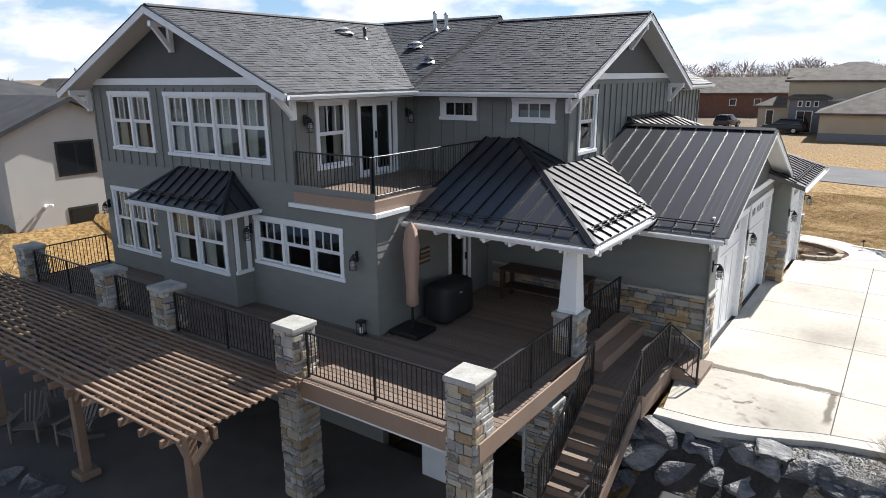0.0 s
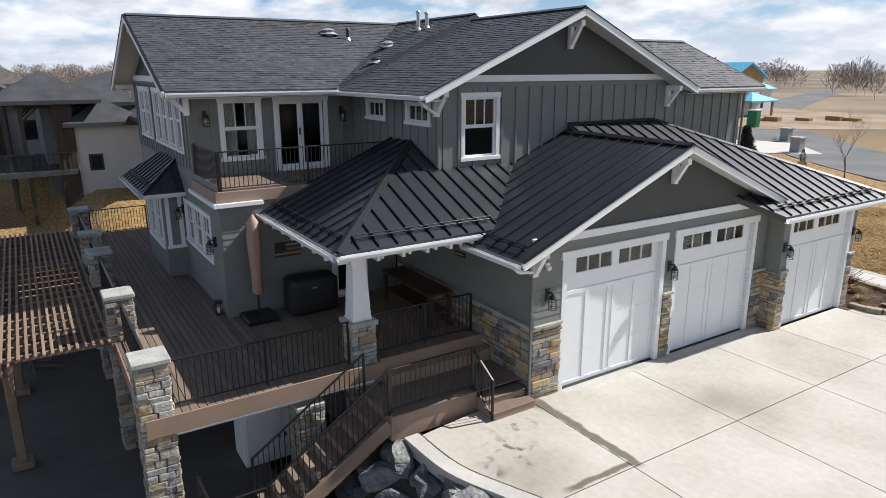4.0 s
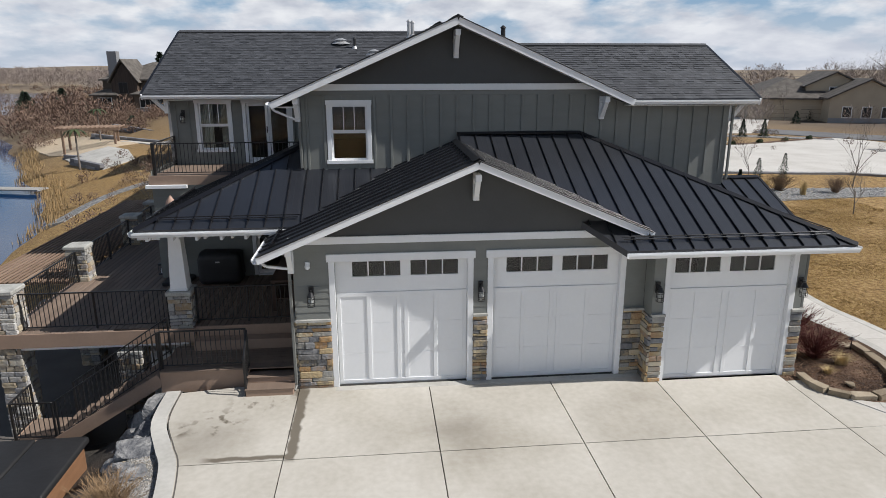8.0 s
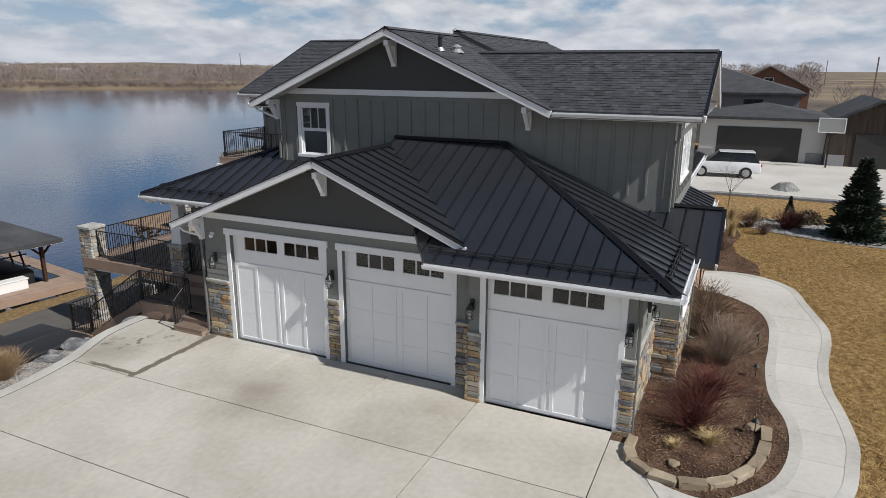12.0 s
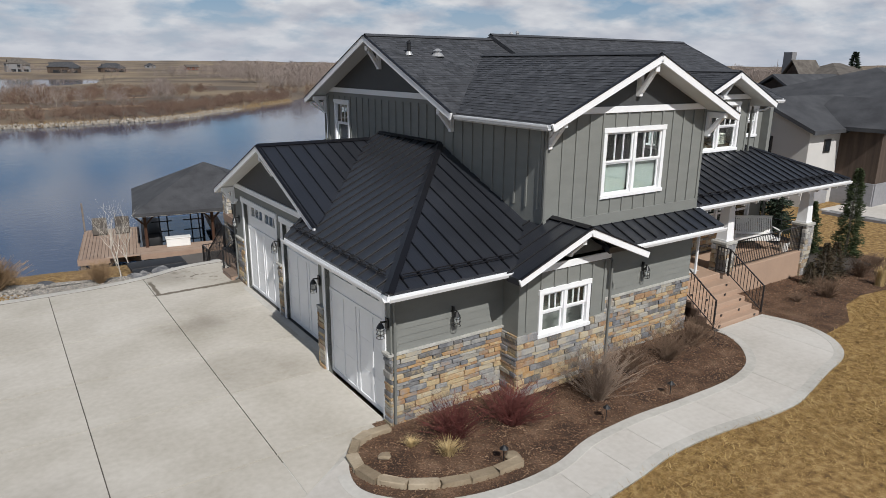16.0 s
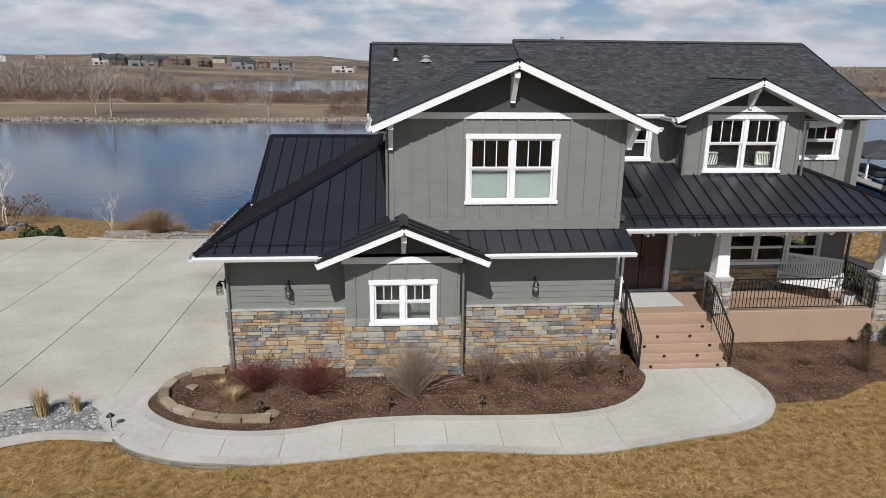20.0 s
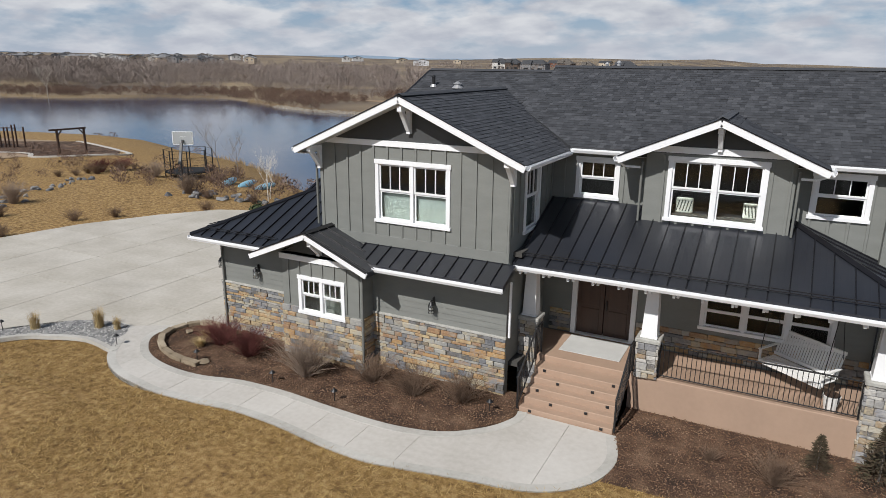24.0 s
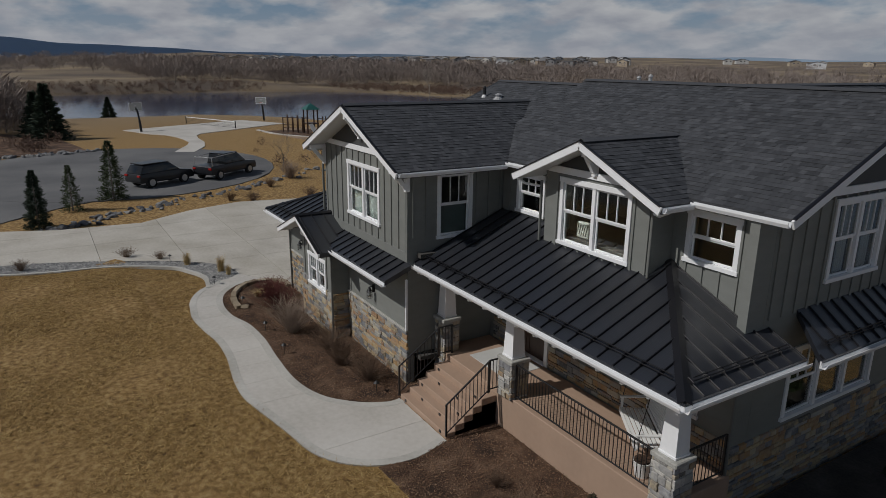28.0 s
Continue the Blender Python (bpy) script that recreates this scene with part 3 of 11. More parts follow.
def metal_roof(poly, parent, label="", step=0.41, guard=None, phase=0.0, thick=0.14):
    """A standing seam roof: a sheet with raised seams that run down the slope."""
    base = roof_slab("roof", poly, "metal", parent, thick, label)
    p, n, u, v = roof_frame(poly)
    o = p[0]
    q = [((w - o).dot(u), (w - o).dot(v)) for w in p]
    turned = [(b, a) for a, b in q]
    a0, a1 = min(a for a, _ in q), max(a for a, _ in q)
    a = a0 + 0.06 + phase
    rv, rf = [], []
    while a < a1 - 0.03:
        s = row_span(turned, a)
        if s and s[1] - s[0] > 0.12:
            beam("seam", o + u * a + v * (s[0] + 0.01) + n * 0.018, o + u * a + v * (s[1] - 0.01) + n * 0.018, 0.022, 0.042, "metal_dark", base, 0.004, up=n)
        for k in (1, 2):
            e = a + step * k / 3
            s = row_span(turned, e) if e < a1 - 0.02 else None
            if s and s[1] - s[0] > 0.12:
                i = len(rv)
                rv += [o + u * (e + du) + v * b + n * h for b in (s[0] + 0.01, s[1] - 0.01) for du, h in ((-0.014, 0.0005), (0, 0.0016), (0.014, 0.0005))]
                rf += [(i, i + 1, i + 4, i + 3), (i + 1, i + 2, i + 5, i + 4)]
        a += step
    if rv:
        tagged(solid("pan_ribs", rv, rf, "metal", base), kind="stuff")
    if guard:
        b0 = min(b for _, b in q) + guard
        for k in range(2):
            s = row_span(q, b0 + 0.05 * k)
            beam("snow_rail", o + u * (s[0] + 0.2) + v * (b0 + 0.05 * k) + n * (0.07 + 0.03 * k), o + u * (s[1] - 0.2) + v * (b0 + 0.05 * k) + n * (0.07 + 0.03 * k), 0.022, 0.022, "metal_dark", base, 0.004)
        s = row_span(q, b0)
        aa = a0 + 0.06 + phase
        while aa < s[1] - 0.15:
            if aa > s[0] + 0.15:
                w = o + u * aa + v * (b0 + 0.03) + n * 0.055
                beam("snow_clamp", w - v * 0.07, w + v * 0.07, 0.035, 0.05, "metal_dark", base, 0.004, up=n)
            aa += step
    return base


def ridge_cap(p0, p1, mat, parent, w=0.26):
    p0, p1 = Vector(p0), Vector(p1)
    side = Vector((0, 0, 1)).cross((p1 - p0).normalized()).normalized() * (w / 2)
    dz = Vector((0, 0, -0.42 * w / 2 + 0.03))
    lift = Vector((0, 0, 0.035))
    vs = [p0 + side + dz, p0 + lift, p0 - side + dz, p1 + side + dz, p1 + lift, p1 - side + dz]
    vs += [q + Vector((0, 0, -0.012)) for q in vs]
    fs = [(0, 1, 4, 3), (1, 2, 5, 4), (6, 9, 10, 7), (7, 10, 11, 8), (0, 3, 9, 6), (2, 8, 11, 5), (0, 6, 7, 1), (1, 7, 8, 2), (3, 4, 10, 9), (4, 5, 11, 10)]
    return solid("ridge_cap", vs, fs, mat, parent)


def rake(p0, p1, out, parent, h=0.175):
    """A white barge board under a sloped roof edge; out is the way the gable faces."""
    d = Vector(out) * 0.025
    dz = Vector((0, 0, -h / 2 - 0.012))
    beam("drip_edge", Vector(p0) + Vector(out) * 0.03 + Vector((0, 0, 0.002)), Vector(p1) + Vector(out) * 0.03 + Vector((0, 0, 0.002)), 0.08, 0.024, "metal_dark", parent, 0.004)
    return beam("barge_board", Vector(p0) + d + dz, Vector(p1) + d + dz, 0.05, h, "trim", parent)


def gutter(p0, p1, out, parent):
    """A square-lipped white gutter along an eave."""
    p0, p1, o = Vector(p0), Vector(p1), Vector(out).normalized()
    prof = [(0.0, 0.0), (0.0, -0.105), (0.08, -0.105), (0.115, -0.035), (0.115, 0.0), (0.103, 0.0), (0.098, -0.03), (0.073, -0.093), (0.012, -0.093), (0.012, 0.0)]
    vs = [p + o * a + Vector((0, 0, b - 0.035)) for p in (p0, p1) for a, b in prof]
    n = len(prof)
    bm = bmesh.new()
    vv = [bm.verts.new(v) for v in vs]
    for i in range(n):
        j = (i + 1) % n
        bm.faces.new((vv[i], vv[j], vv[j + n], vv[i + n]))
    bm.faces.new(vv[:n])
    bm.faces.new(vv[n:])
    g = part("gutter", bm, "trim", parent)
    beam("fascia_board", p0 - o * 0.02 + Vector((0, 0, -0.075)), p1 - o * 0.02 + Vector((0, 0, -0.075)), 0.03, 0.15, "trim", parent)
    return g


def knee_brace(axis, c, s, u, z, reach, drop, parent, w=0.13):
    """A white bracket under a gable: a leg on the wall, an arm and a slanting strut."""
    br = new("bracket")
    br.location = on_wall(axis, c, s, u, 0, z)
    under(br, parent)
    P = lambda n, zz: on_wall(axis, c, s, u, n, zz)
    beam("arm", P(0.0, z - 0.07), P(reach, z - 0.07), w, 0.14, "trim", br)
    beam("leg", P(0.055, z - 0.14), P(0.055, z - drop), w, 0.11, "trim", br)
    beam("strut", P(0.09, z - drop + 0.1), P(reach - 0.1, z - 0.12), w * 0.85, 0.11, "trim", br)
    return br


def sash_window(axis, c, s, u0, u1, z0, z1, parent, lights=1, lites=3, behind=None, shade_to=0.5, casing=0.11, hung=True, wide_sill=True):
    """White cased window: lights side by side, each with an upper sash split by bars over a lower one."""
    wn_ = new("window")
    wn_.location = on_wall(axis, c, s, (u0 + u1) / 2, 0, z0)
    under(wn_, parent)
    B = lambda name, a, b, n0, n1, za, zb, mat="trim", ch=0.004: wbox(name, axis, c, s, a, b, n0, n1, za, zb, mat, wn_, ch)
    i0, i1, j0, j1 = u0 + casing, u1 - casing, z0 + casing * 0.8, z1 - casing * 1.1
    B("casing", u0 - 0.02, u1 + 0.02, -0.04, 0.045, j1, z1)
    B("casing", u0, i0, -0.04, 0.035, j0, j1)
    B("casing", i1, u1, -0.04, 0.035, j0, j1)
    B("sill", u0 - (0.03 if wide_sill else 0), u1 + (0.03 if wide_sill else 0), -0.04, 0.06, z0, j0)
    mull = 0.10
    w = (i1 - i0 - mull * (lights - 1)) / lights
    for k in range(lights):
        a = i0 + k * (w + mull)
        b = a + w
        if k:
            B("mullion", a - mull, a, -0.04, 0.03, j0, j1)
        f = 0.045
        jm = j0 + (j1 - j0) * 0.52
        parts = ((jm, j1, 0.0, True), (j0, jm, -0.03, False)) if hung else ((j0, j1, 0.0, True),)
        for za, zb, dn, top in parts:
            n0, n1 = -0.05 + dn, -0.012 + dn
            bx = [(a, b, za, za + f), (a, b, zb - f, zb), (a, a + f, za + f, zb - f), (b - f, b, za + f, zb - f)]
            if top and lites > 1:
                for i in range(1, lites):
                    m = a + f + (w - 2 * f) * i / lites
                    bx.append((m - 0.011, m + 0.011, za + f, zb - f))
            bb = []
            for ua, ub, zc, zd in bx:
                p, q = on_wall(axis, c, s, ua, n0, zc), on_wall(axis, c, s, ub, n1, zd)
                bb.append((min(p[0], q[0]), max(p[0], q[0]), min(p[1], q[1]), max(p[1], q[1]), zc, zd))
            solid("sash", *boxes_mesh(bb), "trim", wn_)
            pane = B("pane", a + f - 0.01, b - f + 0.01, n0 + 0.012, n0 + 0.018, za + f - 0.01, zb - f + 0.01, "glass", 0.001)
            pane.visible_shadow = False
        if behind == "blind":
            B("shade", a + 0.02, b - 0.02, -0.16, -0.15, j0 + 0.02, j0 + (j1 - j0) * shade_to, "blind", 0.002)
        elif behind == "curtain":
            for e0, e1 in ((a + 0.01, a + w * 0.42), (b - w * 0.3, b - 0.01)):
                folds = 7
                vs, fs = [], []
                for i in range(folds * 2 + 1):
                    uu = e0 + (e1 - e0) * i / (folds * 2)
                    nn = -0.17 - (0.035 if i % 2 else 0.0)
                    vs += [on_wall(axis, c, s, uu, nn, j0), on_wall(axis, c, s, uu, nn, j1), on_wall(axis, c, s, uu, nn - 0.004, j0), on_wall(axis, c, s, uu, nn - 0.004, j1)]
                for i in range(folds * 2):
                    k4 = i * 4
                    fs += [(k4, k4 + 4, k4 + 5, k4 + 1), (k4 + 2, k4 + 3, k4 + 7, k4 + 6)]
                solid("curtain", vs, fs, "curtain", wn_)
    return wn_


def hole(u0, u1, z0, z1, casing=0.11):
    return (u0 + casing * 0.6, u1 - casing * 0.6, z0 + casing * 0.5, z1 - casing * 0.6)


# ---- ground, water ----
WATER_Z = -4.6
SHORE = [(-372, -168), (-330, -118), (-195, -78), (-150, -70), (-134, -64), (-101, -41.5), (-83.5, -31.4), (-70.5, -24.4), (-58.8, -16.8), (-45, -10.3), (-36.5, -7.8), (-26, -5.2), (-14, -4.0),
         (-4, -4.6), (4, -5.6), (10, -6.8), (15, -8.5), (21.5, -10.8), (34, -17.5), (49, -24.5), (62, -30), (73, -28.5), (84, -24), (93, -20), (106, -12.5), (112, -5), (118, 5), (117, 20), (119, 38),
         (150, 62), (183, 72), (249, 67), (269, 29), (285, -43), (272, -88), (249, -108), (218, -114), (197, -137), (170, -146), (123, -119), (104, -108), (84, -108), (62, -106), (38, -104), (12, -107), (-13, -112),
         (-30, -118), (-53, -143), (-82, -176), (-145, -284), (-227, -301), (-259, -256), (-288, -230), (-321, -216), (-357, -190)]
POND = [(-53, -400), (-16, -330), (-4, -285), (12, -222), (24, -208), (78, -228), (119, -293), (167, -365), (155, -418), (72, -507), (12, -560), (-71, -537)]


def signed(px, py, loop):
    """Distance to a closed outline, negative inside; arrays in, array out."""
    best = np.full(px.shape, 1e9)
    inside = np.zeros(px.shape, bool)
    for (x0, y0), (x1, y1) in zip(loop, loop[1:] + loop[:1]):
        dx, dy = x1 - x0, y1 - y0
        t = np.clip(((px - x0) * dx + (py - y0) * dy) / (dx * dx + dy * dy), 0, 1)
        best = np.minimum(best, np.hypot(px - x0 - t * dx, py - y0 - t * dy))
        cross = ((y0 > py) != (y1 > py)) & (px < dx * (py - y0) / (dy if dy else 1e-9) + x0)
        inside ^= cross
    return np.where(inside, -best, best)


def bumps(x, y, k, seed=0.0):
    return np.sin(x * k + seed) * np.cos(y * k * 1.17 + 1.3 * seed) + 0.5 * np.sin(x * k * 2.3 + y * k * 1.9 + seed * 2.1)


def ground_z(x, y):
    x, y = np.asarray(x, float), np.asarray(y, float)
    d = np.minimum(signed(x, y, SHORE), signed(x, y, POND))
    d = d + np.where(np.hypot(x, y - 10) > 45, 0.9 * bumps(x, y, 0.13), 0)
    near = np.interp(d, [-6, -1, 0, 1.2, 4, 8, 11.2, 14.6, 17.3, 20, 45, 65, 100], [-7, -5.4, -4.66, -4.1, -3.3, -2.3, -1.86, -1.80, -0.06, -0.02, -0.02, -0.45, -0.8])
    east = np.interp(d, [-6, -1, 0, 2, 6, 12, 18, 30, 60, 100], [-7, -5.4, -4.66, -3.7, -2.3, -1.1, -0.5, -0.3, -0.4, -0.9])
    far = np.interp(d, [-6, -1, 0, 1.5, 4, 20, 100], [-7, -5.4, -4.66, -4.1, -3.7, -3.0, -2.2])
    ke = np.clip((x - 5) / 6, 0, 1)
    kf = np.clip((-y - 60) / 25, 0, 1)
    z = near * (1 - ke) + east * ke
    z = z * (1 - kf) + far * kf
    r = np.hypot(x, y)
    hills = np.clip((r - 500) / 1200, 0, 1) ** 1.3 * (13 + 7 * bumps(x, y, 0.0035, 0.7)) * np.clip(-y / 500 + 0.25, 0.12, 1)
    rise = np.interp(r, [330, 560, 900, 2000], [0, 5, 9, 13]) * np.clip((x - 60) / 120, 0, 1) * np.clip((120 - y) / 120, 0, 1)
    z = z + np.where(d > 0, hills + rise, 0)
    # flat beds under the house, the yard and the paving
    flat = (x > -3.7) & (x < 3) & (y > 12.2) & (y < 32)
    z = np.where(flat, np.minimum(z, -0.13), z)
    patio = (x > -22.6) & (x < -3.7) & (y > 3.6) & (y < 13.2)
    z = np.where(patio, np.minimum(z, -1.97), z)
    side_yard = (x > -33.1) & (x < -22.6) & (y > 3.6) & (y < 16.5)
    z = np.where(side_yard, np.minimum(z, -1.3), z)
    under_house = (x > -21) & (x < -3) & (y > 15.3) & (y < 26.4)
    z = np.where(under_house, -0.4, z)
    return z


def axis_steps(lo, hi, fine, a, b, mid, c, d):
    v = list(np.arange(lo, hi, fine))
    x = hi
    while x < b:
        v.append(x)
        x += mid
    step = mid
    while x < d:
        v.append(x)
        step *= 1.25
        x += step
    w, x = [], lo - mid
    while x > a:
        w.append(x)
        x -= mid
    step = mid
    while x > c:
        w.append(x)
        step *= 1.25
        x -= step
    return np.array(w[::-1] + v)


def build_ground():
    xs = axis_steps(-30, 22, 0.8, -270, 245, 4.0, -4300, 4300)
    ys = axis_steps(-6, 42, 0.8, -460, 90, 4.0, -4300, 4300)
    gx, gy = np.meshgrid(xs, ys)
    gz = ground_z(gx, gy)
    gz = gz + np.where((np.abs(gx + 10) > 22) | (gy > 32) | (gy < 5), 0.03 * bumps(gx, gy, 0.9), 0)
    nx, ny = len(xs), len(ys)
    vs = np.stack([gx.ravel(), gy.ravel(), gz.ravel()], 1)
    idx = np.arange(nx * ny).reshape(ny, nx)
    fs = np.stack([idx[:-1, :-1].ravel(), idx[:-1, 1:].ravel(), idx[1:, 1:].ravel(), idx[1:, :-1].ravel()], 1)
    ob = solid("ground", vs.tolist(), fs.tolist(), "lawn", smooth=True)
    tagged(ob, "dormant tan lawn and dry lakeside ground", "ground", kind="structure")
    w = 4200
    tagged(solid("water", [(-w, -w, WATER_Z), (w, -w, WATER_Z), (w, w, WATER_Z), (-w, w, WATER_Z)], [(0, 1, 2, 3)], "water"),
           "calm dark blue lake reflecting the cloudy sky", "lake", kind="structure")


def lawn_mat():
    m = make_mat("dormant lawn", [(0.105, 0.058, 0.019), (0.19, 0.108, 0.034), (0.28, 0.169, 0.058), (0.37, 0.243, 0.096), (0.43, 0.305, 0.138)], 0.95, scale=5.5, fine=45, bump=0.7, bump_dist=0.05)
    n, l = m.node_tree.nodes, m.node_tree.links
    b = n["Principled BSDF"]
    src = b.inputs["Base Color"].links[0].from_socket
    # the far country turns browner and greyer in wide patches
    g = n.new("ShaderNodeNewGeometry")
    t = n.new("ShaderNodeTexNoise")
    t.inputs["Scale"].default_value, t.inputs["Detail"].default_value = 0.016, 9
    l.new(g.outputs["Position"], t.inputs["Vector"])
    r = n.new("ShaderNodeValToRGB")
    r.color_ramp.elements[0].color = (0.10, 0.076, 0.058, 1)
    r.color_ramp.elements[1].color = (0.27, 0.205, 0.125, 1)
    r.color_ramp.elements[0].position, r.color_ramp.elements[1].position = 0.4, 0.66
    l.new(t.outputs["Fac"], r.inputs[0])
    sep = n.new("ShaderNodeVectorMath")
    sep.operation = "LENGTH"
    l.new(g.outputs["Position"], sep.inputs[0])
    mr = n.new("ShaderNodeMapRange")
    mr.inputs["From Min"].default_value, mr.inputs["From Max"].default_value = 60, 120
    l.new(sep.outputs["Value"], mr.inputs["Value"])
    mx = n.new("ShaderNodeMix")
    mx.data_type = "RGBA"
    l.new(mr.outputs[0], mx.inputs["Factor"])
    l.new(src, mx.inputs["A"])
    l.new(r.outputs[0], mx.inputs["B"])
    l.new(mx.outputs["Result"], b.inputs["Base Color"])
    return m


MAT["lawn"] = lawn_mat()
build_ground()

# ---- the house ----
house = thing("house", (-12, 19, 0), "large two storey grey house with white trim and dark roofs", "house")

# openings, by wall: (u0, u1, z0, z1, lights, lites, behind)
LAKE_UP = [(-19.30, -17.16, 4.58, 6.25, 2, 3, "curtain"), (-16.52, -12.42, 4.57, 6.25, 4, 3, "curtain")]
LAKE_LOW = [(-19.80, -17.10, 1.50, 3.46, 3, 3, "curtain"), (-13.22, -10.18, 2.04, 3.30, 3, 3, None)]
G_WIN = [(15.74, 16.88, 4.60, 6.22, 1, 3, None)]
E_WIN = [(-11.06, -8.80, 4.27, 5.98, 2, 3, "blind")]
BALC_WIN = [(11.26, 12.40, 4.40, 6.08, 1, 3, "curtain")]
SMALL_WIN = [(-10.72, -9.55, 5.43, 6.05, 1, 3, None), (-8.47, -7.27, 5.43, 6.06, 1, 3, "blind")]
LG_WIN = [(-8.08, -6.45, 1.37, 2.54, 2, 3, None)]
D_WIN = [(-18.22, -15.93, 4.63, 6.28, 2, 3, None)]
FRONT_UP = [(-14.60, -13.40, 4.88, 6.03, 1, 3, None), (-20.42, -19.16, 4.92, 6.06, 1, 3, None)]
SIDE_UP = [(24.52, 25.67, 4.18, 6.05, 1, 3, "blind")]
WEST_UP = [(19.3, 21.3, 4.57, 6.34, 2, 3, "curtain")]
WEST_LOW = [(18.6, 22.1, 1.62, 3.3, 3, 3, None)]
PORCH_WIN = [(-20.15, -17.05, 1.75, 2.80, 3, 1, None)]
H = lambda wins: [hole(*w[:4]) for w in wins]


def set_windows(axis, c, s, wins):
    for u0, u1, z0, z1, lights, lites, behind in wins:
        sash_window(axis, c, s, u0, u1, z0, z1, house, lights, lites, behind, hung=(z1 - z0) > 0.8)


def gable(axis, c, s, u0, up, u1, z0, zp, parent=None, thick=0.2, mat="siding_dark"):
    """The dark triangle of a gable wall above its white band."""
    pts = [on_wall(axis, c, s, u0, 0, z0), on_wall(axis, c, s, u1, 0, z0), on_wall(axis, c, s, up, 0, zp)]
    way = (0, -s, 0) if axis == "y" else (-s, 0, 0)
    return prism("gable_wall", pts, way, thick, mat, parent or house)


# lake side, upper and lower storey
w = wall("wall", "y", 10.5, -1, -20.2, -11.66, 3.95, 6.34, H(LAKE_UP), "siding", house)
battens("y", 10.5, -1, -20.2, -11.66, 4.2, 6.34, [o[:4] for o in LAKE_UP], w)
w = wall("wall", "y", 10.5, -1, -20.2, -9.2, -1.9, 3.95, H(LAKE_LOW), "siding", house)
lap_siding("y", 10.5, -1, -20.2, -9.2, 0.95, 4.15, [o[:4] for o in LAKE_LOW] + [(-16.6, -13.4, 0, 3.5)], w)
set_windows("y", 10.5, -1, LAKE_UP + LAKE_LOW)
gable("y", 10.5, -1, -20.1, -15.95, -11.8, 6.40, 8.17)
wbox("band", "y", 10.5, -1, -20.0, -11.9, 0.0, 0.05, 6.42, 6.60, "trim", house)
wbox("wall", "y", 10.5, -1, -20.1, -11.8, 0.002, -0.2, 6.34, 6.45, "siding", house)
for u, z, r, dr in ((-15.88, 7.98, 0.6, 0.75), (-20.35, 6.27, 0.6, 0.62), (-11.5, 6.27, 0.6, 0.62)):
    knee_brace("y", 10.5, -1, u, z, r, dr, house)
# the bay under its own small roof
BAY_FRONT = [(-16.05, -13.62, 1.75, 3.33, 2, 3, "curtain")]
BAY_SIDE = [(9.98, 10.44, 1.80, 3.40, 1, 1, None)]
w = wall("wall", "y", 9.93, -1, -16.6, -13.4, 0.95, 3.5, H(BAY_FRONT), "siding", house)
set_windows("y", 9.93, -1, BAY_FRONT)
w = wall("wall", "x", -13.4, 1, 9.93, 10.5, 0.95, 3.5, [], "siding", house, thick=0.1)
set_windows("x", -13.395, 1, BAY_SIDE)
wall("wall", "x", -16.6, -1, 9.93, 10.5, 0.95, 3.5, [], "siding", house, thick=0.1)
metal_roof([(-17.0, 9.4, 3.5), (-12.98, 9.4, 3.5), (-13.9, 10.5, 4.30), (-16.08, 10.5, 4.30)], house, "small dark metal roof over the bay", guard=0.25)
metal_roof([(-12.98, 9.4, 3.5), (-12.98, 10.5, 3.5), (-13.9, 10.5, 4.30)], house, "small dark metal roof over the bay")
metal_roof([(-17.0, 9.4, 3.5), (-17.0, 10.5, 3.5), (-16.08, 10.5, 4.30)], house, "small dark metal roof over the bay")
for a, b in (((-12.98, 9.4, 3.5), (-13.9, 10.5, 4.3)), ((-17.0, 9.4, 3.5), (-16.08, 10.5, 4.3))):
    ridge_cap(a, b, "metal_dark", house, 0.16)
gutter((-17.0, 9.4, 3.5), (-12.98, 9.4, 3.5), (0, -1, 0), house)
gutter((-12.98, 9.4, 3.5), (-12.98, 10.5, 3.5), (1, 0, 0), house)
cbox("soffit", -16.9, -13.08, 9.5, 10.5, 3.33, 3.36, "soffit", house)

# balcony walls
SLIDER = (12.72, 14.32, 4.05, 6.06)
w = wall("wall", "x", -11.66, 1, 10.5, 15.1, 3.95, 6.34, H(BALC_WIN) + [(SLIDER[0] + 0.1, SLIDER[1] - 0.1, 4.05, 5.95)], "siding", house)
battens("x", -11.66, 1, 10.6, 15.05, 4.05, 6.3, [BALC_WIN[0][:4], SLIDER], w)
set_windows("x", -11.66, 1, BALC_WIN)
w = wall("wall", "y", 15.1, -1, -11.66, -6.95, 3.4, 6.34, H(SMALL_WIN), "siding", house)
battens("y", 15.1, -1, -11.6, -7.0, 4.05, 6.3, [o[:4] for o in SMALL_WIN], w)
set_windows("y", 15.1, -1, SMALL_WIN)
w = wall("wall", "x", -9.2, 1, 10.5, 15.1, 0.9, 3.95, [(13.32, 14.12, 0.95, 3.02)], "siding", house)
lap_siding("x", -9.2, 1, 10.5, 15.1, 0.97, 3.4, [(13.2, 14.24, 0.9, 3.12)], w)

